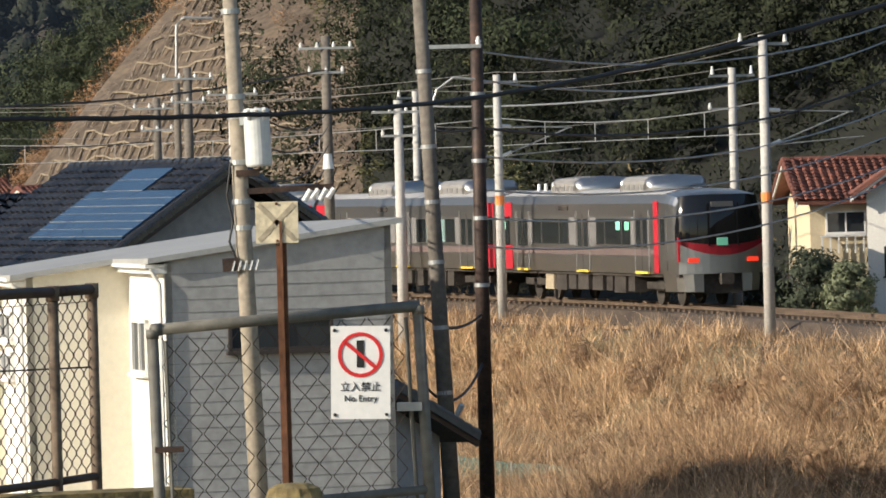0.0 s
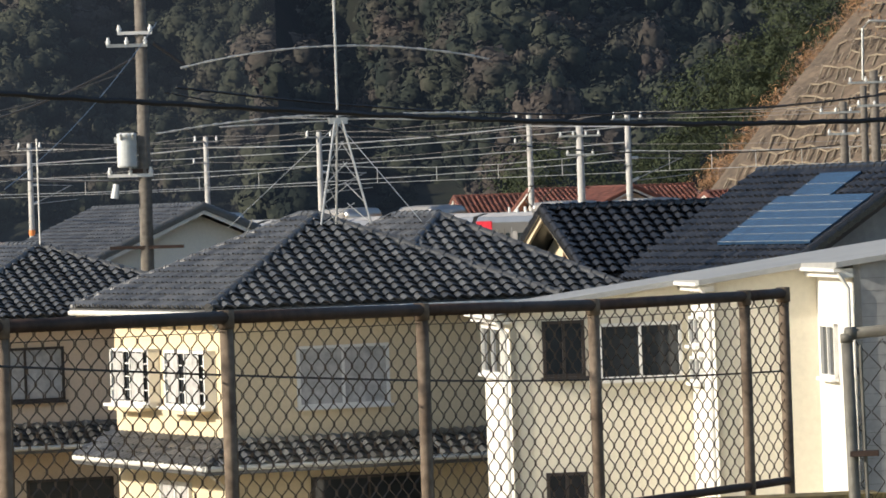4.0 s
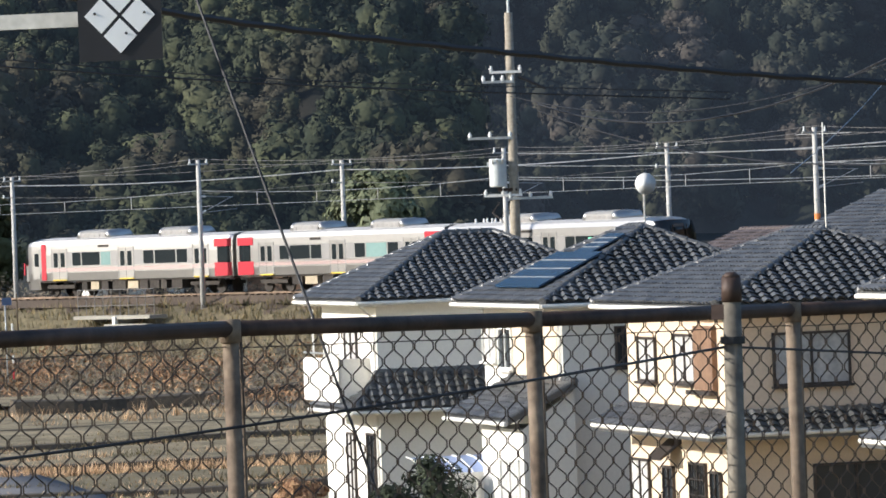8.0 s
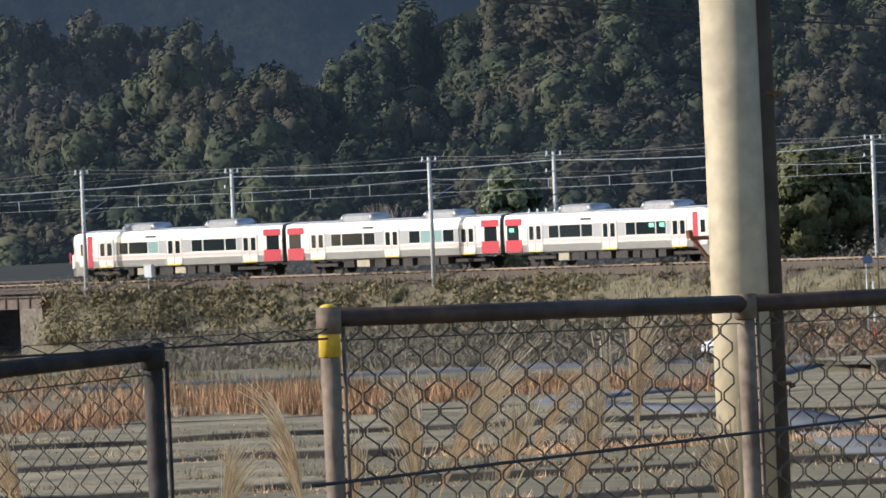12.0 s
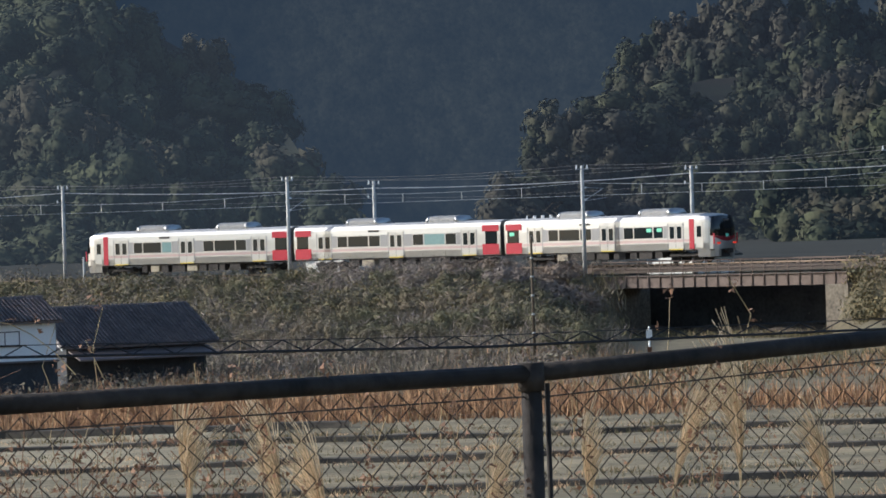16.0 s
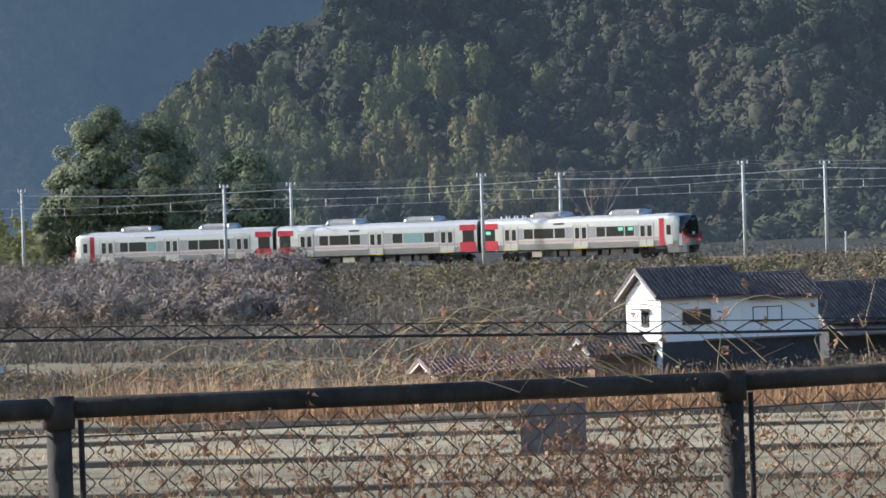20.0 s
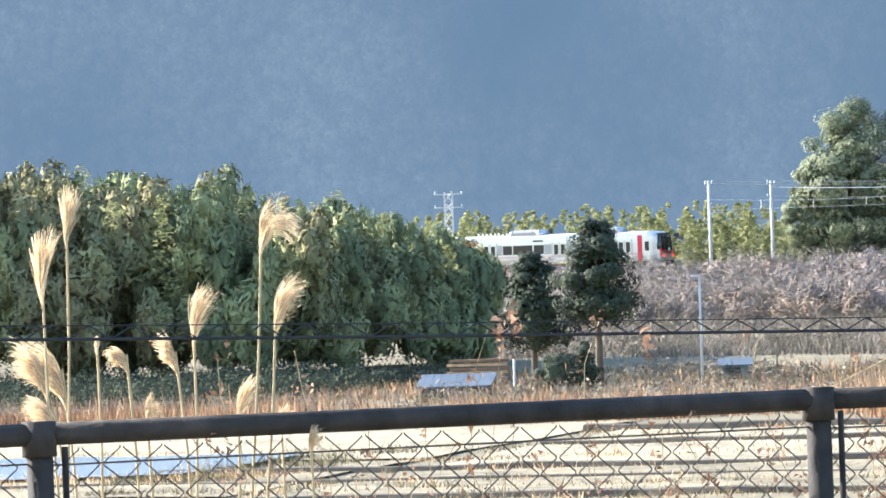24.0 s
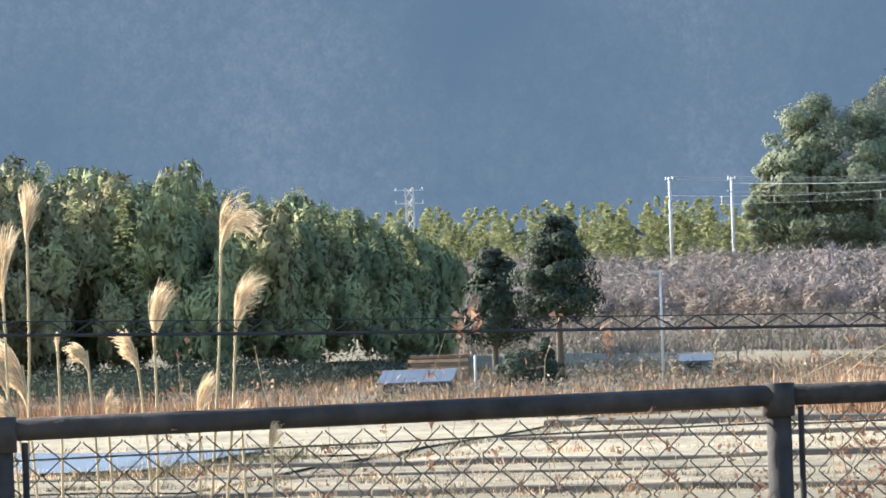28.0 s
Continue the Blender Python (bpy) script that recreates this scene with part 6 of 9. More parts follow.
def aerial(z, x0, x1, bow, gaps):
    s = Shape()
    n = 26
    pts = [Vector((x0 + (x1 - x0) * i / n, 0, z - bow * ((x0 + (x1 - x0) * i / n) / max(abs(x0), abs(x1))) ** 2)) for i in range(n + 1)]
    s.line(pts, 0.016, 6)
    ob = part("aerial", s, M_ALU, am, "long bowed aluminium aerial")
    for i in range(0, n, 2):
        part("trap", Shape().tube(pts[i], pts[i].lerp(pts[i + 1], 0.75), 0.024, n=6), M_ALU, ob)


aerial(zc + 1.4, -2.95, 2.95, 0.33, 0)
aerial(zc + 0.12, -3.45, 0.0, 0.26, 0)
aerial(zc + 0.10, 0.0, 2.7, 0.02, 0)
part("boom", Shape().tube((-2.3, -0.25, zc - 0.05), (0.4, 0.1, zc + 0.02), 0.014, n=6).tube((-1.2, 0.3, zc + 0.1), (2.0, -0.3, zc - 0.05), 0.014, n=6), M_ALU, am)

# the pinkish house
H4 = hip_house(-12.02, 121.0, 0.9, 6.2, 8.5, 7.22, 1.5, M_CREAM2, "pinkish cream house with bronze window frames", apron=(4.45, 4.95))
fr, lf = faces(6.2, 8.5)
window(H4, lf, 1.71, 5.04, 1.4, 0.96, frame=M_DARKFRAME, bars=1, curtain=True)
window(H4, lf, 4.73, 5.1, 1.55, 1.04, frame=M_DARKFRAME, bars=1, curtain=True)
part("shutter_panel", Shape().box((-0.07, 2.1, 5.14), (0.12, 1.4, 1.4)), M_WOODBOARD, H4, "brown shutter panel")
part("shutter_sill", Shape().box((-0.12, 2.3, 4.38), (0.2, 1.8, 0.09)), M_DARKFRAME, H4)
window(H4, fr, 1.68, 5.1, 1.7, 1.1, frame=M_DARKFRAME, bars=1, curtain=True)
window(H4, lf, 0.8, 2.0, 1.5, 1.5, frame=M_DARKFRAME, curtain=True)
window(H4, lf, 3.1, 2.1, 0.8, 1.1, frame=M_DARKFRAME)
window(H4, lf, 5.4, 2.1, 1.2, 1.4, frame=M_DARKFRAME, lattice=True)
window(H4, lf, 6.75, 2.0, 0.7, 1.3, frame=M_DARKFRAME)
part("awning", Shape().loft([[(0, y, 3.3), (-0.5, y, 2.9), (-0.5, y, 2.84), (0, y, 3.2)] for y in (4.4, 5.4)]), M_DARKFRAME, H4, "small dark awning")
# This dark pane stands for the unlit garage opening.
window(H4, fr, 2.6, 1.8, 1.9, 2.0, frame=M_DARKFRAME, bars=1)
part("pole_stub", Shape().tube((3.1, 3.0, 7.7), (3.1, 3.0, 10.2), 0.02, n=5), M_ALU, H4)
for i in range(7):
    part("aerial_rod", Shape().tube((2.6 + 0.17 * i, 2.6, 9.95), (2.6 + 0.17 * i, 3.4, 9.95), 0.008, n=4), M_ALU, H4)

# the white house with roof solar panels
H5 = hip_house(-13.78, 135.0, 0.8, 6.0, 7.5, 7.18, 1.7, M_WHITEWALL, "white house with solar panels on its black roof")
fr, lf = faces(6.0, 7.5)
hz = 7.18 - 0.8
sl_n = Vector((-1.7, 0, 3.6)).normalized()
for i, (y0, y1, f0, f1) in enumerate(((1.2, 3.8, 0.12, 0.60), (2.2, 3.8, 0.60, 0.86), (3.8, 5.4, 0.12, 0.60))):
    def on(y, f):
        return Vector((-0.62 + 3.4 * f, y, hz + 1.7 * f * 0.94 + 0.16))
    pan = part("solar_panel", Shape().loft([[on(y0, f0), on(y1, f0), on(y1, f1), on(y0, f1)], [on(y, f) + Vector((0, 0, 0.05)) for y, f in ((y0, f0), (y1, f0), (y1, f1), (y0, f1))]]), M_PANEL, H5, "blue roof solar panel")
    for k in range(1, 4):
        f = f0 + (f1 - f0) * k / 4
        part("panel_rib", Shape().tube(on(y0, f) + Vector((0, 0, 0.055)), on(y1, f) + Vector((0, 0, 0.055)), 0.012, n=4), M_STEELGREY, pan)
window(H5, lf, 0.67, 5.3, 1.2, 0.85, frame=M_TRIM, curtain=True)
window(H5, lf, 2.25, 5.2, 1.2, 1.0, frame=M_TRIM, bars=1)
window(H5, fr, 1.5, 5.25, 0.35, 0.95, frame=M_DARKFRAME)
for y in (3.85, 1.0):
    part("wall_panel", Shape().box((-0.02, y, 5.1), (0.06, 1.3, 1.5)), M_CREAM2, H5, "beige wall panel")
slopes(H5, (((-1.7, 5.0, 3.63), (-1.7, -1.0, 3.63), (0, -1.0, 4.45), (0, 5.0, 4.45)),), (((-1.7, -1.0, 3.63), (0, -1.0, 4.45)), ((0.0, -1.0, 4.47), (0.0, 5.0, 4.47))), M_TILE, label="tiled porch roof")
part("porch_wall", Shape().box((-0.65, 1.05, 1.7), (1.3, 3.9, 3.4)), M_WHITEWALL, H5)
part("porch_gable", Shape().loft([[(-1.3, y, 3.4), (0, y, 3.4), (0, y, 4.3)] for y in (-0.9, -0.8)]), M_WHITEWALL, H5)
window(H5, ((-1.3, 3.0, 0), (0, -1, 0), (-1, 0, 0)), 2.7, 1.9, 1.7, 1.5, curtain=True)
gutter(H5, ((-1.75, 5.0, 3.55), (-1.75, -1.05, 3.55)))
dish = part("dish_pole", Shape().tube((3.1, 3.2, 7.9), (3.1, 3.2, 9.2), 0.025, n=6), M_ALU, H5)
dd = Shape()
dd.loft([[(3.1 + r * math.cos(q), 3.1 - zz, 9.15 + r * math.sin(q)) for q in [2 * math.pi * i / 16 for i in range(16)]] for r, zz in ((0.05, -0.02), (0.15, 0.0), (0.26, 0.06), (0.27, 0.07))])
part("dish", dd, M_WHITE, dish, "white satellite dish", smooth=True)

# the white house with a balcony
H6 = hip_house(-15.66, 152.0, 0.6, 7.0, 6.6, 7.15, 1.7, M_WHITEWALL, "white house with a balcony beside the fields")
fr, lf = faces(7.0, 6.6)
window(H6, lf, 3.6, 5.23, 1.4, 0.95, frame=M_DARKFRAME, curtain=True)
bal = part("balcony", Shape().box((-0.45, 3.05, 3.85), (0.9, 4.3, 0.12)).box((-0.86, 3.05, 4.42), (0.08, 4.3, 1.1)).box((-0.45, 0.94, 4.42), (0.9, 0.08, 1.1)), M_WHITEWALL, H6, "white walled balcony")
part("balcony_rail", Shape().tube((-0.86, 0.9, 5.1), (-0.86, 5.2, 5.1), 0.03, n=6), M_STEELGREY, bal)
part("balcony_post", Shape().tube((-0.86, 4.0, 5.0), (-0.86, 4.0, 6.3), 0.03, n=6), M_TRIM, bal)
slopes(H6, (((-0.95, 4.2, 3.62), (-0.95, -0.95, 3.62), (0, 0, 4.15), (0, 4.2, 4.15)), ((-0.95, -0.95, 3.62), (6.2, -0.95, 3.62), (6.2, 0, 4.55), (0, 0, 4.55))), (((-0.95, -0.95, 3.62), (0, 0, 4.57)), ((0, 0.02, 4.57), (6.2, 0.02, 4.57))), M_TILE, label="tiled skirt roof over the ground floor")
gutter(H6, ((-1.0, 4.2, 3.55), (-1.0, -1.0, 3.55), (6.2, -1.0, 3.55)))
window(H6, lf, 5.6, 1.9, 0.9, 2.0, frame=M_DARKFRAME, bars=1)
window(H6, lf, 3.2, 1.9, 0.9, 1.9, frame=M_DARKFRAME, curtain=True)
# its carport
cpz = thing("carport", pose(*(at(-15.22, 141).to_2d()), 0.6, 0, 0, 29), "white carport with a curved translucent blue roof", "carport")
M_POLY = material("blue_polycarbonate", (0.35, 0.42, 0.62), 0.3, vary=0.1, scale=1, fine=6, bump=0)
cr = Shape()
cr.loft([[(x, y, 2.1 + 0.55 * math.sin(math.radians(20 + 70 * k / 6))) for k, y in [(k, -0.2 + 2.2 * k / 6) for k in range(7)]] for x in (0, 2.8)], closed=False, caps=False)
top_ = part("canopy", cr, M_POLY, cpz, "curved translucent blue canopy")
for i in range(8):
    x = 2.8 * i / 7
    part("canopy_rib", Shape().line([Vector((x, -0.2 + 2.2 * k / 6, 2.12 + 0.55 * math.sin(math.radians(20 + 70 * k / 6)))) for k in range(7)], 0.02, 5), M_TRIM, top_)
for x in (0.1, 1.3, 2.7):
    part("post", Shape().box((x, -0.1, 1.1), (0.09, 0.09, 2.2)), M_TRIM, cpz)
part("front_beam", Shape().box((1.4, -0.15, 2.25), (2.9, 0.1, 0.12)), M_TRIM, cpz)


# gable houses: ridge along y, the gable wall looking to -y
def gable_house(az, r, base, w, d, eave, rise, wall, roof, label, rz=29.0, over=0.5, group="houses of the estate", name="house"):
    c = at(az, r)
    h = thing(name, pose(c.x, c.y, base, 0, 0, rz), label, "house", group)
    H = eave - base
    s = Shape().box((0, d / 2, H / 2), (w, d, H))
    s.loft([[(-w / 2, y, H), (w / 2, y, H), (0, y, H + rise * w / (w + 2 * over))] for y in (0.0, d)])
    part("wall", s, wall, h)
    x0, y0, y1 = w / 2 + over, -over, d + over
    A, B, C, D, e, f = (-x0, y0, H - 0.02), (x0, y0, H - 0.02), (x0, y1, H - 0.02), (-x0, y1, H - 0.02), (0, y0, H + rise), (0, y1, H + rise)
    slopes(h, ((B, C, f, e), (D, A, e, f)), ((e, f), (A, e), (B, e)), roof, label="tiled gable roof")
    part("barge_board", Shape().loft([[(-x0, y0 - 0.03, H - 0.22), (0, y0 - 0.03, H + rise - 0.2), (0, y0 - 0.03, H + rise - 0.02), (-x0, y0 - 0.03, H - 0.04)], [(-x0, y0 + 0.03, H - 0.22), (0, y0 + 0.03, H + rise - 0.2), (0, y0 + 0.03, H + rise - 0.02), (-x0, y0 + 0.03, H - 0.04)]])
         .loft([[(x0, y0 - 0.03, H - 0.22), (0, y0 - 0.03, H + rise - 0.2), (0, y0 - 0.03, H + rise - 0.02), (x0, y0 - 0.03, H - 0.04)], [(x0, y0 + 0.03, H - 0.22), (0, y0 + 0.03, H + rise - 0.2), (0, y0 + 0.03, H + rise - 0.02), (x0, y0 + 0.03, H - 0.04)]]), M_TRIM if wall is not M_GREYWALL else M_DARKFRAME, h)
    return h


# the house with the large solar array
H2 = gable_house(-2.21, 106.1, 1.0, 5.4, 6.2, 7.75, 2.0, M_GREYWALL, M_BLACKTILE, "grey house with a large solar array on its black roof")
HH = 7.75 - 1.0


def slope2(y, f, up=0.1):
    return Vector((-3.2 + 3.2 * f, y, HH + 2.0 * f + up))


arr = [(-0.4, 3.7, 0.27, 0.41), (-0.4, 3.7, 0.41, 0.55), (-0.4, 3.7, 0.55, 0.69), (1.45, 3.2, 0.69, 0.90)]
for y0, y1, f0, f1 in arr:
    n = int((y1 - y0) / 1.4)
    for i in range(n):
        a, b = y0 + (y1 - y0) * i / n + 0.01, y0 + (y1 - y0) * (i + 1) / n - 0.01
        pan = part("solar_panel", Shape().loft([[slope2(a, f0), slope2(b, f0), slope2(b, f1), slope2(a, f1)], [slope2(a, f0, 0.15), slope2(b, f0, 0.15), slope2(b, f1, 0.15), slope2(a, f1, 0.15)]]), M_PANEL, H2)
        part("panel_rib", Shape().tube(slope2(a, f0, 0.155), slope2(b, f0, 0.155), 0.006, n=4).tube(slope2(a, (f0 + f1) / 2, 0.155), slope2(b, (f0 + f1) / 2, 0.155), 0.004, n=4), M_STEELGREY, pan)
# its cream wing with a gable to the side
wc = at(-5.7, 112.5)
W2 = thing("house", pose(wc.x, wc.y, 1.0, 0, 0, 29 - 90), "cream gabled wing with a black tiled roof", "house", "houses of the estate")
wz = 9.17 - 1.0
part("wall", Shape().box((0, 3.0, (wz - 1.25) / 2), (3.4, 6.0, wz - 1.25)).loft([[(-1.7, y, wz - 1.25), (1.7, y, wz - 1.25), (0, y, wz - 0.12)] for y in (0, 6)]), M_CREAM, W2)
A, B, C, D, e, f = (-2.1, -0.55, wz - 1.3), (2.1, -0.55, wz - 1.3), (2.1, 6.4, wz - 1.3), (-2.1, 6.4, wz - 1.3), (0, -0.55, wz), (0, 6.4, wz)
slopes(W2, ((B, C, f, e), (D, A, e, f)), ((e, f), (A, e), (B, e)), M_BLACKTILE, label="black tiled gable roof")
for x in (-2.0, 2.0):
    part("barge_board", Shape().loft([[(x * 1.03, y, wz - 1.5), (0, y, wz - 0.2), (0, y, wz - 0.05), (x * 1.03, y, wz - 1.33)] for y in (-0.56, -0.5)]), M_CREAM, W2)
for i in range(3):
    part("vent_slat", Shape().box((-0.15 + 0.15 * i, -0.03, wz - 0.9), (0.09, 0.04, 0.45)), M_WOODBOARD, W2)

# the house behind with its gable in shade
H7 = gable_house(-9.46, 147.0, 1.0, 8.0, 8.0, 7.6, 1.9, M_WHITEWALL, M_TILE, "house with a dark gable roof behind the estate")
H7b = gable_house(-11.2, 152.0, 1.0, 7.0, 6.0, 7.0, 1.6, M_WHITEWALL, M_BROWNTILE, "house with a brown tiled roof behind the estate")

# the stepped white and grey house with a lean-to roof
h1c = at(-2.83, 92.0)
H1 = thing("house", pose(h1c.x, h1c.y, 0.8, 0, 0, 14), "stepped white house with a grey side wall and low lean-to roof", "house", "houses of the estate")


def roof1(x, y):
    return 7.40 + 0.128 * x - 0.010 * y


def wall_run(name, p, q, mat, lab=""):
    """A wall with thickness along one side, up to the sloping roof."""
    (x0, y0), (x1, y1) = p, q
    d = Vector((x1 - x0, y1 - y0, 0)).normalized()
    n = Vector((d.y, -d.x, 0)) * -0.12
    lo, hi = [], []
    for x, y in ((x0, y0), (x1, y1), (x1 + n.x, y1 + n.y), (x0 + n.x, y0 + n.y)):
        lo.append((x, y, 0.0))
        hi.append((x, y, roof1(x, y) - 0.06))
    return part(name, Shape().loft([lo, hi]), mat, H1, lab)


M_SIDELINE = material("siding_joint_shadow_gap", (0.20, 0.20, 0.19), 0.9, vary=0.2, bump=0)
grey_ = wall_run("side_wall", (0, 0), (3.8, 0), M_GREYWALL, "grey board siding wall")
wall_run("wall", (0, 3.2), (0, 0), M_WHITEWALL)
wall_run("wall", (-1.75, 3.2), (0, 3.2), M_IVORY)
wall_run("wall", (-1.75, 5.7), (-1.75, 3.2), M_WHITEWALL)
wall_run("wall", (-4.9, 5.7), (-1.75, 5.7), M_IVORY)
wall_run("wall", (-4.9, 9.2), (-4.9, 5.7), M_WHITEWALL)
wall_run("wall", (3.8, 0), (3.8, 9.2), M_GREYWALL)
rp = [(-5.2, 9.5), (-5.2, 5.45), (-2.05, 5.45), (-2.05, 2.95), (-0.3, 2.95), (-0.3, -0.12), (4.0, -0.12), (4.0, 9.5)]
part("roof", Shape().loft([[(x, y, roof1(x, y) - 0.06) for x, y in rp], [(x, y, roof1(x, y) + 0.03) for x, y in rp]]), material("pale_sheet_roof", (0.42, 0.42, 0.40), 0.5, 0.2, vary=0.15, scale=2, fine=8), H1, "pale sheet lean-to roof")
for i in range(33):
    part("siding_joint", Shape().box((1.9, -0.004, 0.4 + 0.21 * i), (3.78, 0.006, 0.006)), M_SIDELINE, grey_)
for x, y0, y1, z in ((0, 0.0, 3.4, 7.26), (-1.75, 3.2, 6.0, 7.06), (-4.9, 5.7, 9.4, 6.58)):
    part("cornice", Shape().box((x - 0.14, (y0 + y1) / 2, z), (0.36, y1 - y0, 0.06)).box((x - 0.08, (y0 + y1) / 2, z - 0.08), (0.24, y1 - y0, 0.09)), M_TRIM, H1, "white cornice")
    pipe(H1, ((x - 0.25, y0 - 0.02, z - 0.05), (x - 0.1, y0 - 0.04, z - 0.3), (x - 0.1, y0 - 0.04, 0)))
window(H1, ((0, 3.2, 0), (0, -1, 0), (-1, 0, 0)), 1.12, 5.9, 1.2, 0.85, frame=M_TRIM)
window(H1, ((-1.75, 5.7, 0), (0, -1, 0), (-1, 0, 0)), 0.7, 6.24, 1.0, 0.45, frame=M_TRIM)
window(H1, ((-1.75, 5.7, 0), (0, -1, 0), (-1, 0, 0)), 0.7, 5.58, 1.0, 0.40, frame=M_TRIM)
window(H1, ((-4.9, 5.7, 0), (1, 0, 0), (0, -1, 0)), 0.92, 6.0, 0.68, 0.92, frame=M_DARKFRAME)
window(H1, ((-4.9, 5.7, 0), (1, 0, 0), (0, -1, 0)), 2.25, 5.92, 1.4, 0.92, frame=M_TRIM)
window(H1, ((-4.9, 5.7, 0), (1, 0, 0), (0, -1, 0)), 0.9, 3.3, 0.66, 1.1, frame=M_DARKFRAME)
window(H1, ((-4.9, 9.2, 0), (0, -1, 0), (-1, 0, 0)), 1.5, 5.97, 2.5, 0.8, frame=M_TRIM)
window(H1, ((0, 0, 0), (1, 0, 0), (0, -1, 0)), 1.9, 6.1, 1.7, 0.5, frame=M_DARKFRAME)
L1 = gable_house(-0.75, 100.0, 0.8, 4.6, 5.0, 4.7, 1.0, M_GREYWALL, M_GREYTILE, "low house with a dark tiled roof beside the bank", rz=60)

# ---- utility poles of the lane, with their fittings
M_UPOLE = material("pale_concrete_pole", (0.40, 0.345, 0.26), 0.85, vary=0.4, scale=1.0, fine=9, tint=(0.22, 0.19, 0.15))
M_DPOLE = material("dark_concrete_pole", (0.16, 0.14, 0.115), 0.85, vary=0.45, scale=1.2, fine=9)
M_TRANS = material("pale_grey_enamel", (0.58, 0.60, 0.58), 0.45, vary=0.12, scale=0.4, fine=12, bump=0.02)


def utility_pole(az, r, base, top, r0, r1, mat, label, lean=0.0):
    c = at(az, r)
    ob = thing("utility_pole", pose(c.x, c.y, base, 0, lean, -az), label, "pole", "poles of the lane")
    part("shaft", Shape().tube((0, 0, 0), (0, 0, top - base), r0, r1, n=20), mat, ob, smooth=True)
    return ob


def crossarm(pole, z, half, mat=None, ins=3, off=0.0):
    a = part("cross_arm", Shape().box((off, -0.12, z), (2 * half, 0.08, 0.08)), mat or M_STEELGREY, pole)
    for i in range(ins):
        x = off - half * 0.9 + 1.8 * half * i / max(1, ins - 1)
        part("insulator", Shape().tube((x, -0.12, z + 0.03), (x, -0.12, z + 0.2), 0.055, 0.03, n=10).tube((x, -0.12, z + 0.09), (x, -0.12, z + 0.12), 0.07, 0.06, n=10), M_CERAMIC, a)
    return a


def transformer(pole, x, z, r, h):
    t = part("transformer", Shape().tube((x, -0.25, z - h / 2), (x, -0.25, z + h / 2), r, n=24).tube((x, -0.25, z + h / 2), (x, -0.25, z + h / 2 + 0.05), r * 1.05, r * 0.9, n=24).tube((x, -0.25, z - h / 2 - 0.03), (x, -0.25, z - h / 2), r * 0.9, r, n=24), M_TRANS, pole, "pale grey transformer can", smooth=False)
    for k in (-0.6, 0.0, 0.6):
        part("bushing", Shape().tube((x + k * r, -0.25 - 0.8 * r, z + h * 0.38), (x + k * r, -0.35 - r, z + h * 0.55), 0.04, 0.03, n=8), M_CERAMIC, t)
    part("lug", Shape().box((x - r * 1.05, -0.25, z + h * 0.35), (0.1, 0.12, 0.14)), M_TRANS, t)
    part("hanger", Shape().box((x * 0.4, -0.1, z - h / 2 - 0.12), (abs(x) * 1.2, 0.1, 0.1)), M_DARKTUBE, pole)
    return t


def bands(pole, zs, r, mat=None):
    for z in zs:
        part("band", Shape().tube((0, 0, z - 0.04), (0, 0, z + 0.04), r, n=16), mat or M_STEELGREY, pole)


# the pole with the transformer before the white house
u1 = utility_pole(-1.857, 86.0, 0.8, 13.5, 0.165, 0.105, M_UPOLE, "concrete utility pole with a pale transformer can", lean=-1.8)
transformer(u1, 0.30, 9.25 - 0.0, 0.20, 0.80)
bands(u1, (9.9, 9.6, 8.9, 8.3, 7.9, 7.3, 11.2, 11.9), 0.145)
part("box", Shape().box((-0.22, -0.1, 7.35), (0.25, 0.12, 0.2)), M_DARKTUBE, u1, "dark junction box")
for i in range(5):
    part("cable_loop", Shape().tube((-0.2 + 0.09 * i, -0.15, 7.25), (-0.15 + 0.09 * i, -0.15, 7.4), 0.02, n=6), M_STEELGREY, u1)
sw = Shape().line([Vector(p) for p in ((-0.13, -0.1, 8.9), (-0.22, -0.1, 8.4), (-0.15, -0.1, 8.0), (-0.22, -0.1, 7.7), (-0.12, -0.1, 7.4))], 0.02, 6)
part("drop_cable", sw, M_WIRE, u1)
part("side_arm", Shape().box((0.75, -0.05, 8.45), (1.3, 0.08, 0.09)), M_DARKTUBE, u1)
for i in range(4):
    part("fuse_holder", Shape().tube((0.95 + 0.12 * i, -0.15, 8.25 + 0.03 * (i % 2)), (1.06 + 0.12 * i, -0.15, 8.42), 0.05, 0.04, n=8), M_CERAMIC, u1)
part("lamp", Shape().tube((1.35, -0.1, 8.72), (1.35, -0.1, 8.95), 0.09, 0.06, n=12), M_CERAMIC, u1, "white porcelain switch")

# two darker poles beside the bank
u2 = utility_pole(0.07, 112.0, 0.5, 15.5, 0.18, 0.125, M_DPOLE, "dark concrete utility pole", lean=-2.2)
bands(u2, (8.4, 9.5, 11.0, 7.2, 5.9, 4.6), 0.165)
part("pole_light", Shape().tube((0.1, -0.1, 3.95), (0.32, -0.2, 4.35), 0.045, 0.06, n=8), M_TRANS, u2, "small tubular pole light")
u3 = utility_pole(0.38, 118.0, 0.5, 15.5, 0.17, 0.12, M_DARKTUBE, "dark sleeved utility pole", lean=0.15)
bands(u3, (8.0, 9.2, 10.6, 6.6), 0.16, M_STEELGREY)
crossarm(u3, 11.6, 0.6, ins=2, off=-0.5)
part("lamp_arm", Shape().line([Vector(p) for p in ((0, -0.1, 10.9), (-0.5, -0.1, 10.95), (-0.85, -0.1, 10.7), (-0.95, -0.1, 10.4))], 0.03, 6), M_STEELGREY, u3, "curved street lamp arm")

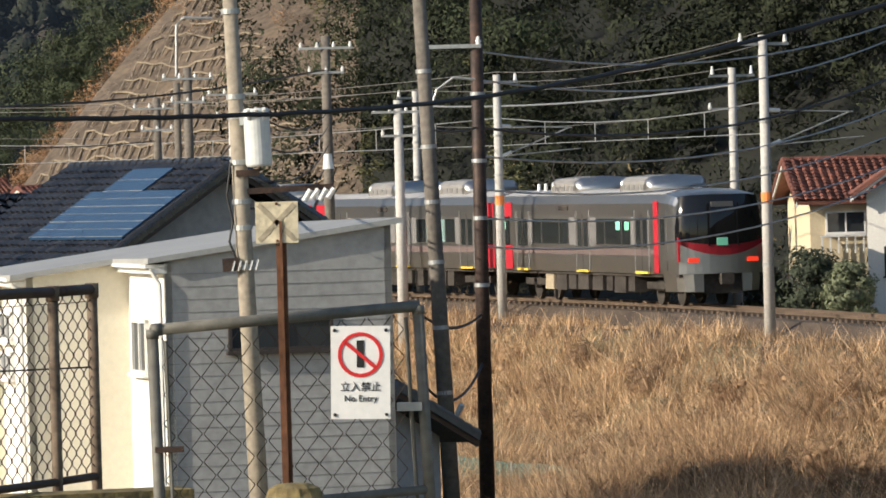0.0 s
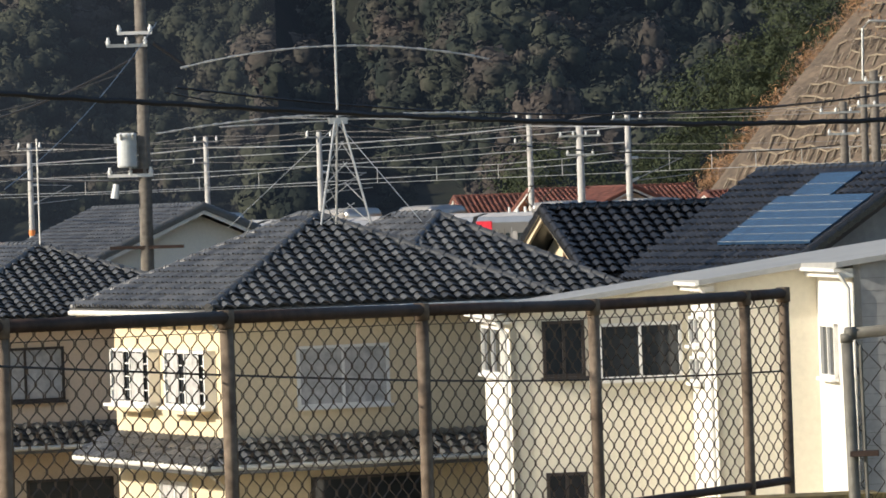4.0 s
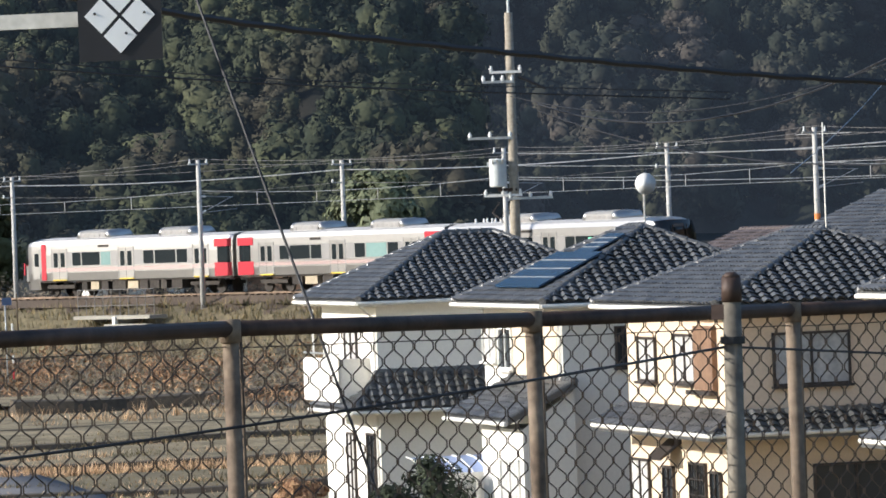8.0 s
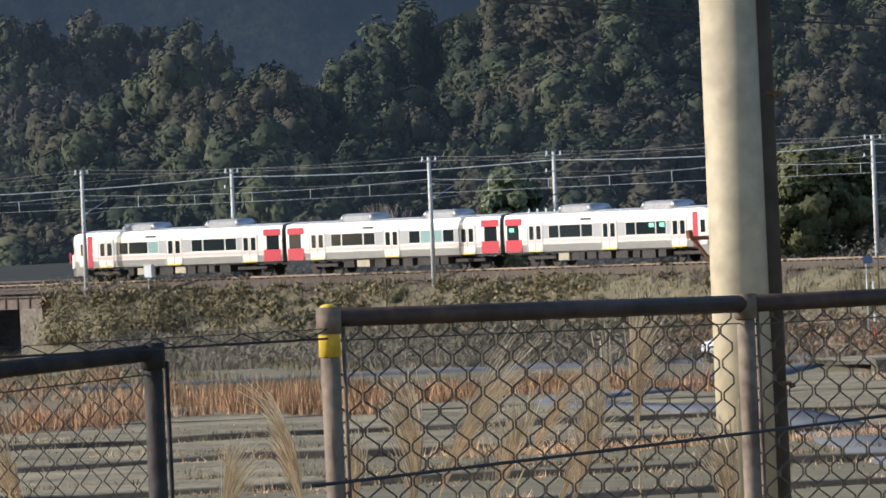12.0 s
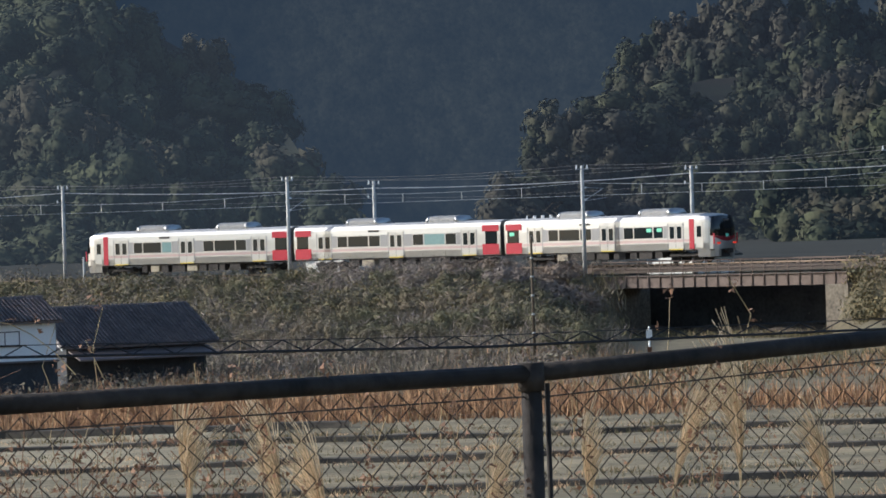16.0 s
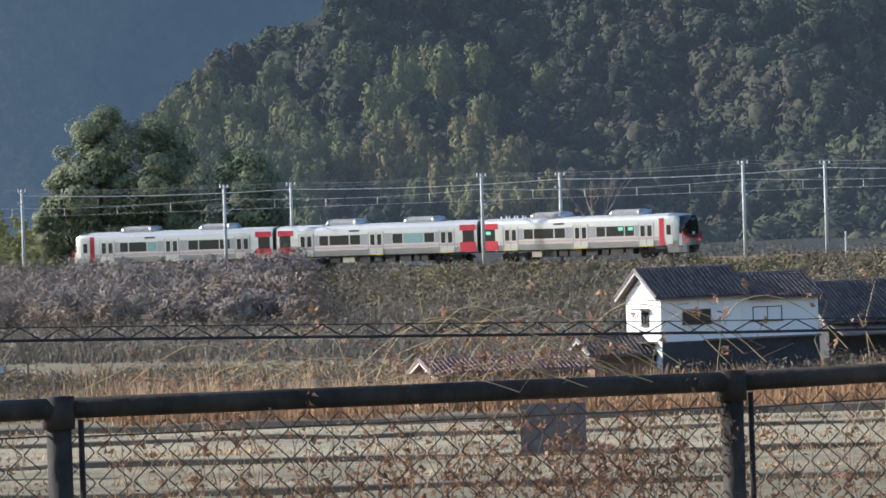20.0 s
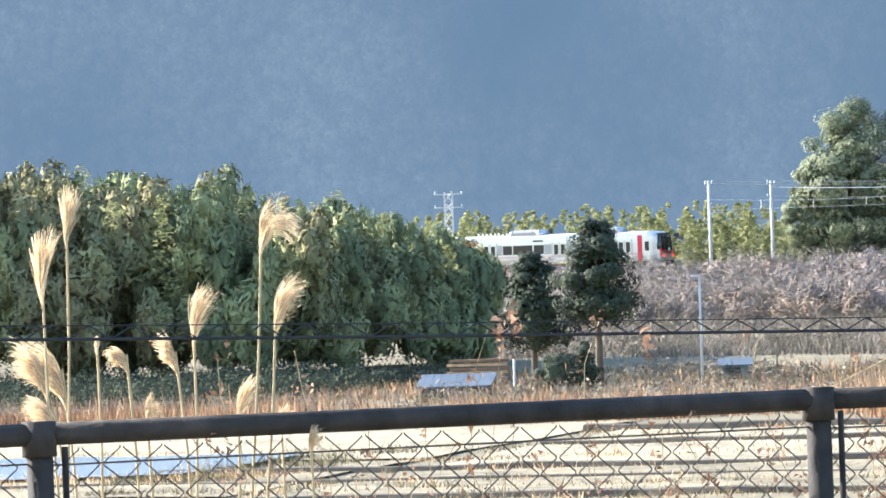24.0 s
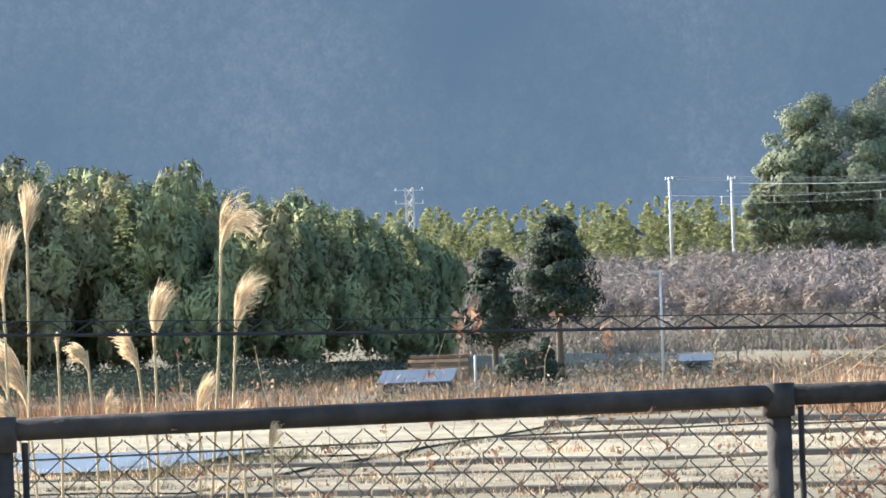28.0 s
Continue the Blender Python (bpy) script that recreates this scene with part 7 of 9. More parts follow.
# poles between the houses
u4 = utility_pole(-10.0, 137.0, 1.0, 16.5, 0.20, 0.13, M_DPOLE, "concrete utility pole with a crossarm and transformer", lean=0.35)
crossarm(u4, 12.75, 0.42, M_TRIM, ins=2, off=-0.15)
crossarm(u4, 12.45, 0.5, ins=3, off=-0.35)
part("cable_joint", Shape().tube((0.3, -0.1, 12.5), (1.1, -0.1, 11.9), 0.06, 0.03, n=8), M_WIRE, u4, "black cable joint")
transformer(u4, -0.42, 9.9, 0.24, 0.75)
crossarm(u4, 9.3, 0.55, M_TRIM, ins=3, off=-0.35)
crossarm(u4, 7.55, 0.9, M_DARKTUBE, ins=0)
part("arrester", Shape().tube((-0.75, -0.15, 8.75), (-0.7, -0.15, 9.1), 0.1, 0.07, n=10), M_CERAMIC, u4)
u5 = utility_pole(-14.22, 176.0, 1.0, 15.6, 0.20, 0.13, M_UPOLE, "concrete utility pole with crossarms and transformer", lean=0.25)
crossarm(u5, 12.75, 0.5, M_TRIM, ins=2, off=-0.15)
crossarm(u5, 12.45, 0.5, ins=4, off=-0.4)
part("spike", Shape().tube((0, 0, 14.4), (0, 0, 16.1), 0.05, 0.03, n=8), M_TRANS, u5)
part("cable_joint", Shape().tube((0.25, -0.1, 12.6), (1.1, -0.1, 12.2), 0.06, 0.04, n=8), M_WIRE, u5)
transformer(u5, -0.5, 9.6, 0.26, 0.8)
crossarm(u5, 8.9, 0.6, M_TRIM, ins=3, off=-0.35)
crossarm(u5, 10.7, 0.7, ins=3, off=-0.7)
crossarm(u5, 8.8, 0.7, ins=3, off=0.5)
# poles among the far houses at the foot of the cutting
for az, r, top, mt in ((-1.14, 185, 14.1, M_DPOLE), (-2.87, 210, 12.6, M_DPOLE), (-2.55, 195, 13.4, M_DPOLE), (-2.1, 200, 12.9, M_MAST), (-5.55, 240, 12.4, M_MAST), (-0.42, 190, 12.0, M_MAST)):
    u = utility_pole(az, r, 2.5, top, 0.2, 0.15, mt, "concrete pole among the far houses")
    crossarm(u, top - 2.9, 0.9, ins=4)
    crossarm(u, top - 3.7, 0.6, ins=3)
part("lamp_arm", Shape().line([Vector(p) for p in ((0, 0, 10.6), (0.05, 0, 12.4), (0.3, 0, 12.65), (1.3, 0, 12.6))], 0.05, 6), M_STEELGREY, utility_pole(-2.66, 196, 2.5, 12.9, 0.16, 0.12, M_DPOLE, "lamp pole with a curved arm among the far houses"), "curved lamp arm")


def slung(p, q, sag, r, mat=None, n=14):
    p, q = Vector(p), Vector(q)
    pts = [p.lerp(q, i / n) - Vector((0, 0, sag * 4 * (i / n) * (1 - i / n))) for i in range(n + 1)]
    return solid("street_wire", Shape().line(pts, r, 4), mat or M_WIRE, "black wire slung between utility poles", "wire", "wires between the poles")


P1, P2, P3, P4, P5 = at(-2.0, 86, 10.6), at(-0.2, 112, 10.4), at(0.38, 118, 10.4), at(-10.0, 137, 13.2), at(-14.22, 176, 13.3)
slung(P4 + Vector((0.9, 0, -0.8)), at(-1.14, 185, 13.0), 1.0, 0.03)
slung(P4 + Vector((0.6, 0, -0.9)), at(-2.9, 210, 11.0), 0.8, 0.02)
slung(P5 + Vector((0.9, 0, -0.6)), P4, 1.2, 0.03)
slung(P5 + Vector((0.9, 0, -0.8)), P4 + Vector((0, 0, -3)), 0.6, 0.02)
slung(P4 + Vector((-0.4, 0, -0.4)), P5 + Vector((0, 0, -0.3)), 0.9, 0.015)
for dz in (0.0, -0.5, -1.1, -1.6):
    slung(P1 + Vector((0, 0, dz)), at(-1.14, 185, 11.6 + dz), 0.5, 0.02)
slung(P1 + Vector((0, 0, -0.4)), at(-2.7, 196, 9.6), 0.4, 0.02)
slung(P2, P3, 0.1, 0.02)
slung(P2 + Vector((0, 0, -3.8)), P3 + Vector((0, 0, -3.9)), 0.25, 0.03)
slung(P2 + Vector((0, 0, -5.2)), P3 + Vector((0, 0, -4.9)), 0.5, 0.035)
for a, h, k in ((4.6, 12.2, 0.02), (4.6, 11.2, 0.03), (4.8, 10.6, 0.02), (4.8, 9.9, 0.02), (5.0, 9.3, 0.02), (4.8, 8.7, 0.02), (4.8, 12.8, 0.02)):
    slung(P3 + Vector((0, 0, h - 11.2)), at(a, 150, h + 0.5), 0.7, k, M_STEELGREY if k < 0.03 else None)
for dz in (-0.4, 0.3, -1.2):
    slung(at(-5.05, 254, 12.2 + dz), at(-14.2, 322, 12.4 + dz), 0.6, 0.02, M_STEELGREY)
slung(P4 + Vector((-0.5, 0, -8.0)), at(-8.9, 106, 9.2), 0.6, 0.012, M_STEELGREY)
slung(at(-11.4, 122, 10.0), at(-9.8, 137, 14), 0.3, 0.012, M_STEELGREY)

# ---- farm buildings beyond the fields
M_BLUEWALL = material("white_plaster", (0.80, 0.79, 0.77), 0.9, vary=0.07, scale=2, fine=10)
M_DARKBOARD = material("dark_board_wall", (0.045, 0.045, 0.048), 0.8, vary=0.3, scale=0.7, fine=8)
M_SHEET = material("blue_grey_sheet_roof", (0.075, 0.095, 0.12), 0.75, 0.0, vary=0.25, scale=1.5, fine=6)
M_FADED = material("faded_purple_brown_roof", (0.20, 0.13, 0.125), 0.8, vary=0.35, scale=1.2, fine=6, random_by="island")
FARM = "farm buildings beyond the fields"
fh = gable_house(-37.63, 313.0, 0.0, 4.3, 5.0, 4.36, 1.55, M_BLUEWALL, M_BROWNTILE, "white plastered farmhouse with a dark brown tiled roof", rz=-26, over=0.45, group=FARM, name="farmhouse")
part("wall", Shape().box((0.05, 7.4, 2.1), (4.3, 4.8, 4.2)).loft([[(-2.1, y, 4.2), (2.2, y, 4.2), (0.05, y, 5.1)] for y in (5.0, 9.8)]), M_BLUEWALL, fh)
A, B, C, D, e, f = (-2.55, 5.3, 4.15), (2.6, 5.3, 4.15), (2.6, 10.2, 4.15), (-2.55, 10.2, 4.15), (0.02, 5.3, 5.45), (0.02, 10.2, 5.45)
slopes(fh, ((B, C, f, e), (D, A, e, f)), ((e, f),), M_BROWNTILE, label="lower tiled roof")
part("lower_wall", Shape().box((2.22, 4.9, 0.95), (0.12, 9.8, 1.9)), M_DARKBOARD, fh, "dark boarded lower wall")
part("lower_wall", Shape().box((2.30, 6.2, 1.93), (0.5, 7.2, 0.1)), M_BROWNTILE, fh, "narrow tiled apron over the lower wall")
fr_ = ((2.15, 0, 0), (0, 1, 0), (1, 0, 0))
window(fh, fr_, 2.2, 3.25, 1.7, 0.75, frame=M_DARKFRAME)
window(fh, fr_, 6.6, 3.25, 1.8, 0.75, frame=M_DARKFRAME)
window(fh, ((-2.15, 0, 0), (1, 0, 0), (0, -1, 0)), 2.4, 3.2, 0.8, 0.7, frame=M_DARKFRAME)
part("window_hood", Shape().box((0.2, -0.3, 3.72), (1.3, 0.6, 0.07)), M_BROWNTILE, fh)
part("door", Shape().box((0.9, -0.03, 0.95), (1.1, 0.08, 1.7)), M_DARKBOARD, fh)
part("porch_hood", Shape().box((0.9, -0.35, 1.9), (1.5, 0.7, 0.08)), M_BROWNTILE, fh)
# Near-black boards stand for the deep shadow on the barn's wall.
bn = gable_house(-36.02, 330.0, 0.0, 6.0, 9.5, 2.4, 2.2, M_DARKBOARD, M_BROWNTILE, "low barn with a wide dark brown tiled roof", rz=-24, over=0.6, group=FARM, name="barn")
part("gable_panel", Shape().box((0, -0.05, 3.2), (2.2, 0.08, 0.7)), M_BLUEWALL, bn)
part("apron_roof", Shape().loft([[(3.2, y, 2.2), (4.6, y, 1.65), (4.6, y, 1.55), (3.2, y, 2.1)] for y in (0, 9.5)]), M_BROWNTILE, bn)
sd = gable_house(-39.85, 306.0, 0.0, 3.6, 8.6, 0.8, 0.7, M_WOODBOARD, M_FADED, "low shed with a faded red roof among reeds", rz=-32, over=0.4, group=FARM, name="shed")
gable_house(-38.25, 312.0, 0.0, 3.2, 3.4, 1.3, 0.95, M_WOODBOARD, M_BROWNTILE, "small shed with a brown tiled roof beside the farmhouse", rz=-30, over=0.4, group=FARM, name="shed")


def lean_shed(az, r, w, d, h0, h1, rz, wall, roof, label, name="shed"):
    """A sheet-roofed shed, high at the back."""
    c = at(az, r)
    ob = thing(name, pose(c.x, c.y, 0, 0, 0, rz), label, "shed", FARM)
    part("wall", Shape().loft([[(x, 0, 0), (x, d, 0), (x, d, h1), (x, 0, h0)] for x in (0, w)]), wall, ob)
    rf = part("roof", Shape().loft([[(x, -0.4, h0 - 0.02), (x, d + 0.3, h1 + 0.05), (x, d + 0.3, h1 + 0.12), (x, -0.4, h0 + 0.06)] for x in (-0.3, w + 0.3)]), roof, ob)
    for i in range(int(w / 0.45)):
        part("seam", Shape().loft([[(0.45 * i + x, -0.38, h0 + 0.05), (0.45 * i + x, d + 0.28, h1 + 0.11), (0.45 * i + x, d + 0.28, h1 + 0.13), (0.45 * i + x, -0.38, h0 + 0.07)] for x in (0, 0.03)]), roof, rf)
    part("door", Shape().box((w * 0.4, -0.03, h0 * 0.45), (0.9, 0.06, h0 * 0.85)), M_DARKBOARD, ob)
    return ob


lean_shed(-47.52, 318.0, 3.7, 3.2, 0.6, 1.15, 42, M_DARKBOARD, M_SHEET, "low shed with a blue-grey sheet roof beside the grove")
lean_shed(-44.45, 338.0, 1.5, 1.6, 0.75, 1.05, 44, material("teal_sheet_wall", (0.12, 0.2, 0.21), 0.6, vary=0.2, scale=1, fine=6), M_SHEET, "small teal hut with a flat roof at the field's edge", name="hut")
lp = at(-46.95, 338)
logs = thing("timber_stack", pose(lp.x, lp.y, 0, 0, 0, 45), "stack of pale sawn timber behind the shed", "timber", FARM)
for i in range(4):
    for j in range(3):
        part("beam", Shape().box((0.15 * (i % 2), 0.3 * j, 0.85 + 0.24 * i), (3.6, 0.24, 0.17)), M_WOODBOARD if i % 2 else M_STRAW, logs)
part("support", Shape().box((-1.2, 0.3, 0.4), (0.2, 1.0, 0.75)), M_CONC, logs)
part("support", Shape().box((1.2, 0.3, 0.4), (0.2, 1.0, 0.75)), M_CONC, logs)

# ---- houses behind the railway
VIL = "houses behind the railway"
rh = gable_house(-18.6, 388.0, 4.0, 8.0, 15.0, 5.7, 2.5, M_WHITEWALL, M_REDTILE, "long white building with a red tiled roof behind the railway", rz=-68, over=0.7, group=VIL)
for i in range(5):
    window(rh, ((4.0, 0, 0), (0, 1, 0), (1, 0, 0)), 2 + 2.6 * i, 1.0, 1.4, 0.7, frame=M_DARKFRAME)
gable_house(-16.55, 384.0, 4.0, 5.5, 7.0, 6.4, 1.9, M_WOODBOARD, M_REDTILE, "brown boarded house with a red tiled gable roof", rz=8, group=VIL)
for az, r, w, d, ev, rise, rz, lab in ((-6.75, 284, 5, 6, 8.3, 1.3, -70, "house with a faded red roof"), (-6.0, 276, 5, 8, 8.3, 1.5, -60, "house with a long red-brown roof"), (-5.05, 272, 4.5, 5, 8.6, 1.2, 25, "house with a weathered red gable roof"), (-4.2, 262, 5, 5, 8.2, 1.2, -60, "house with a brown roof below the cutting")):
    gable_house(az, r, 4.4, w, d, ev, rise, M_CREAM2, M_REDTILE, lab + " behind the railway", rz=rz, group=VIL)
r1 = gable_house(3.62, 190.0, 4.5, 4.4, 4.2, 8.25, 1.35, M_CREAM, M_REDTILE, "cream house with a red tiled roof beside the line", rz=-84, group=VIL)
window(r1, ((2.2, 0, 0), (0, 1, 0), (1, 0, 0)), 1.2, 3.0, 1.3, 0.7, frame=M_TRIM)
window(r1, ((2.2, 0, 0), (0, 1, 0), (1, 0, 0)), 2.9, 3.0, 0.8, 0.7, frame=M_TRIM)
part("balcony_rail", Shape().box((2.45, 2.2, 2.55), (0.06, 3.8, 0.06)), M_TRIM, r1)
for i in range(14):
    part("baluster", Shape().box((2.45, 0.35 + 0.28 * i, 2.25), (0.04, 0.05, 0.55)), M_TRIM, r1)
r2 = gable_house(4.85, 180.0, 4.5, 3.4, 5.0, 8.45, 1.45, M_WHITEWALL, M_REDTILE, "white house with a red tiled roof beside the line", rz=-6, group=VIL)
window(r2, ((-1.7, 0, 0), (1, 0, 0), (0, -1, 0)), 0.9, 1.8, 0.7, 0.9, frame=M_DARKFRAME)
# small gables just behind the line
for az, w, ev, rise in ((-33.1, 4.0, 6.3, 1.0), (-29.6, 4.5, 5.6, 1.2), (-39.9, 3.0, 5.6, 0.8)):
    q = track_at(az, 14)
    gable_house(az, q.length, 3.4, w, 5.0, ev, rise, M_WHITEWALL, M_GREYTILE, "small pale house with a grey roof behind the line", rz=-az - 40, group=VIL)

# ---- culvert head with its railing beside the line
ca, cb_ = track_at(-18.72, -6.2), track_at(-17.95, -6.2)
mid = (ca + cb_) / 2
hd = math.atan2((cb_ - ca).y, (cb_ - ca).x)
cul = thing("culvert_head", pose(mid.x, mid.y, 2.4, 0, 0, math.degrees(hd)), "pale concrete culvert head with a grey railing below the line", "culvert")
L_ = (cb_ - ca).length
part("head_wall", Shape().box((0.2 * L_, 0, 0.55), (0.55 * L_, 0.5, 1.3)), M_CONC, cul)
part("ledge", Shape().box((0, 0.6, 1.6), (L_, 1.4, 0.2)), M_CONC, cul)
part("post_block", Shape().box((0.05 * L_, -0.1, 1.4), (0.25, 0.25, 0.5)), M_WHITE, cul)
for i in range(10):
    part("rail_post", Shape().tube((-L_ / 2 + L_ * i / 9, 0.3, 1.7), (-L_ / 2 + L_ * i / 9, 0.3, 3.25), 0.025, n=6), M_DULLWIRE, cul)
for z in (2.3, 2.8, 3.25):
    part("rail", Shape().tube((-L_ / 2, 0.3, z), (L_ / 2, 0.3, z), 0.025, n=6), M_DULLWIRE, cul)

# ---- single poles and marks over the fields
def field_pole(az, r, z1, rad, mat, label, name="pole", base=None):
    c = at(az, r)
    b = land(c.x, c.y) if base is None else base
    ob = thing(name, pose(c.x, c.y, b, 0, 0, -az), label, "pole")
    part("shaft", Shape().tube((0, 0, -0.3), (0, 0, z1 - b), rad, rad * 0.75, n=10), mat, ob, smooth=True)
    part("cap", Shape().tube((0, 0, z1 - b), (0, 0, z1 - b + 0.05), rad * 0.8, rad * 0.5, n=10), M_STEELGREY, ob)
    return ob


lamp_pole = field_pole(-44.66, 327.0, 6.35, 0.09, M_MAST, "grey lamp pole at the field's edge", "lamp_pole")
part("lamp", Shape().box((-0.25, -0.1, 6.3), (0.5, 0.2, 0.12)), M_STEELGREY, lamp_pole)
field_pole(-46.57, 322.0, 1.9, 0.09, M_MAST, "short pale post beside the cedars", "post")
wp = field_pole(-31.0, 330.0, 7.9, 0.10, M_BARK, "slender wooden pole at the foot of the embankment", "wooden_pole")
for i in range(5):
    part("band", Shape().tube((0, 0, 2.0 + 1.1 * i), (0, 0, 2.1 + 1.1 * i), 0.105, n=10), M_STEELGREY, wp)
mk = field_pole(-29.83, 305.0, 2.9, 0.07, M_WHITE, "white and rust marker post in the reeds", "marker_post")
part("marker_plate", Shape().box((0, -0.1, 2.5), (0.32, 0.03, 0.55)), M_WHITE, mk)
part("marker_band", Shape().box((0, -0.1, 1.6), (0.24, 0.05, 0.5)), M_RUSTSTEEL, mk)
c_ = track_at(-35.6, -4.5)
field_pole(-35.55, c_.length, 6.9, 0.1, M_MAST, "pale post on the embankment", "post")
for az, z in ((-19.3, 5.6), (-24.3, 5.2)):
    c_ = track_at(az, -7.0)
    field_pole(az, c_.length, z, 0.06, M_BARK, "thin dark post on the embankment", "post")
sg = field_pole(-19.42, 318.0, 5.4, 0.05, M_STEELGREY, "striped pole with a blue traffic sign beside the farm road", "traffic_sign")
part("plate", Shape().box((0.1, -0.06, 5.0), (0.55, 0.03, 0.42)), material("blue_sign_plate", (0.08, 0.12, 0.22), 0.5, vary=0.1, bump=0), sg)
for i in range(4):
    part("stripe", Shape().tube((0.35, 0, 0.6 + 0.9 * i), (0.35, 0, 1.05 + 0.9 * i), 0.06, n=8), M_RED if i % 2 == 0 else M_WHITE, sg)

# ---- the lattice tower and wires over the grove
tp = track_at(-47.18, 2.75)
tw = thing("lattice_tower", pose(tp.x, tp.y, RAIL_Z - 0.6, 0, 0, 42), "pale steel lattice tower beside the railway", "tower")
TH = 9.4 + tp.length * math.tan(radians(0.40)) - RAIL_Z + 0.6
for x in (-0.35, 0.35):
    for y in (-0.35, 0.35):
        part("leg", Shape().box((x, y, TH / 2), (0.09, 0.09, TH)), M_MAST, tw)
for i in range(9):
    z0 = TH * i / 9
    for y in (-0.35, 0.35):
        part("brace", Shape().tube((-0.35, y, z0), (0.35, y, z0 + TH / 9), 0.035, n=5), M_MAST, tw)
        part("brace", Shape().tube((0.35, y, z0), (-0.35, y, z0 + TH / 9), 0.035, n=5), M_MAST, tw)
for z in (TH - 0.2, TH - 1.4):
    part("arm", Shape().box((0, 0, z), (2.6, 0.12, 0.1)), M_MAST, tw)
    for x in (-1.2, 1.2):
        part("insulator", Shape().tube((x, 0, z), (x, 0, z + 0.25), 0.07, 0.04, n=8), M_CERAMIC, tw)

# ---- concrete frames on the rock cutting
M_OLDCONC = material("mossy_old_concrete", (0.27, 0.22, 0.155), 0.95, vary=0.4, scale=1.5, fine=6)
lattice = thing("slope_lattice", pose(0, 0, 0), "weathered concrete lattice frames on the tan rock cutting", "slope frame")


def on_cut(az, z):
    p = track_at(az, 6 + 2 + z - 4.6)
    return Vector((p.x, p.y, land(p.x, p.y) + 0.1))


rng = random.Random(8)
for j in range(17):
    z = 7.9 + 0.66 * j
    a0 = -4.7 + 0.125 * j + 0.1
    for i in range(44):
        a, b = a0 + 0.085 * i, a0 + 0.085 * (i + 1)
        if b > -0.95 - 0.09 * max(0, j - 4) or z > table(CUT, a) - 0.6:
            continue
        if rng.random() < 0.93:
            part("beam", Shape().tube(on_cut(a, z + 0.03 * math.sin(3 * a)), on_cut(b, z + 0.03 * math.sin(3 * b)), 0.055, n=4), M_OLDCONC, lattice)
        if rng.random() < 0.85:
            part("rib", Shape().tube(on_cut(a, z), on_cut(a - 0.05, z - rng.uniform(0.35, 0.62)), 0.045, n=4), M_OLDCONC, lattice)

# ---- fields: strips, bunds, roads and the paddy
M_STUBBLE = material("pale_rice_stubble", (0.31, 0.245, 0.155), 0.95, vary=0.7, scale=5, fine=2.2, bump=0.5, tint=(0.25, 0.22, 0.13))
M_GREENFIELD = material("short_winter_grass", (0.165, 0.142, 0.078), 0.95, vary=0.8, scale=4, fine=3.0, bump=0.6, tint=(0.25, 0.195, 0.118))
M_BUND = material("dark_bund_earth", (0.075, 0.06, 0.042), 0.95, vary=0.4, scale=3, fine=4, bump=0.5)
ALONG, ACROSS = at(58, 1), at(-32, 1)


def field_at(u, n, up=0.0):
    """A field place by its run u along the strips and its distance n from the camera across them."""
    p = ALONG * u + ACROSS * n
    return Vector((p.x, p.y, land(p.x, p.y) + up))


def strip(name, u0, u1, n0, n1, mat, label, category, up=0.05, step=4.0):
    s = Shape()
    nu, nn = max(1, int((u1 - u0) / step)), max(1, int((n1 - n0) / 5))
    grid = [[field_at(u0 + (u1 - u0) * i / nu, n0 + (n1 - n0) * j / nn, up) for i in range(nu + 1)] for j in range(nn + 1)]
    s.loft(grid, closed=False, caps=False)
    return solid(name, s, mat, label, category, kind="structure", smooth=True)


def bund(u0, u1, n, tall, wide, label="low dark earth bund between the fields"):
    rng = random.Random(int(n * 7 + u0))
    rings, k = [], max(2, int((u1 - u0) / 3))
    for i in range(k + 1):
        u, w, h = u0 + (u1 - u0) * i / k, wide * rng.uniform(0.8, 1.2), tall * rng.uniform(0.75, 1.2)
        dn = rng.uniform(-0.25, 0.25)
        b = field_at(u, n + dn)
        rings.append([b - ACROSS * w - Vector((0, 0, 0.15)), b - ACROSS * w * 0.45 + Vector((0, 0, h * 0.9)), b + ACROSS * w * 0.45 + Vector((0, 0, h)), b + ACROSS * w - Vector((0, 0, 0.15))])
    return solid("bund", Shape().loft(rings), M_BUND, label, "bund", "bunds between the fields", kind="structure")


strip("field", -8, 75, 214, 234, M_GREENFIELD, "flat winter field of short green grass", "field")
strip("field", -2, 75, 237, 284, M_GREENFIELD, "wide green winter field", "field")
strip("field", -60, 24, 193, 213, M_GREENFIELD, "mossy green field strip", "field", up=0.06)
strip("field", -60, -10, 215, 250, M_STUBBLE, "pale field of rice stubble", "field", up=0.06)
strip("field", -110, -62, 196, 222, M_GREENFIELD, "field of thin grass with stubble", "field", up=0.07)
strip("field", -110, -62, 224, 262, M_STUBBLE, "pale bare stubble field", "field", up=0.08)
for u0, u1, n, h, w in ((-75, 60, 191, 0.22, 0.5), (-70, 75, 213, 0.26, 0.55), (-60, 75, 235.5, 0.25, 0.5), (-62, -4, 251, 0.35, 0.8), (-8, 8, 268, 0.3, 0.7), (-100, -40, 205, 0.15, 0.4), (-5, 70, 176, 0.2, 0.5), (12, 75, 258, 0.10, 0.4)):
    bund(u0, u1, n, h, w)
bund(62.5, 80.5, 279, 0.75, 0.9, "dark shaded terrace edge beside the farm road")
strip("plot", 62.5, 82, 281, 296, M_GREENFIELD, "small garden plot on a terrace", "plot", up=0.45)
paddy = strip("paddy_water", -92, -68, 209, 228, M_WATER, "shallow pale water standing on the paddy", "water", up=0.24)


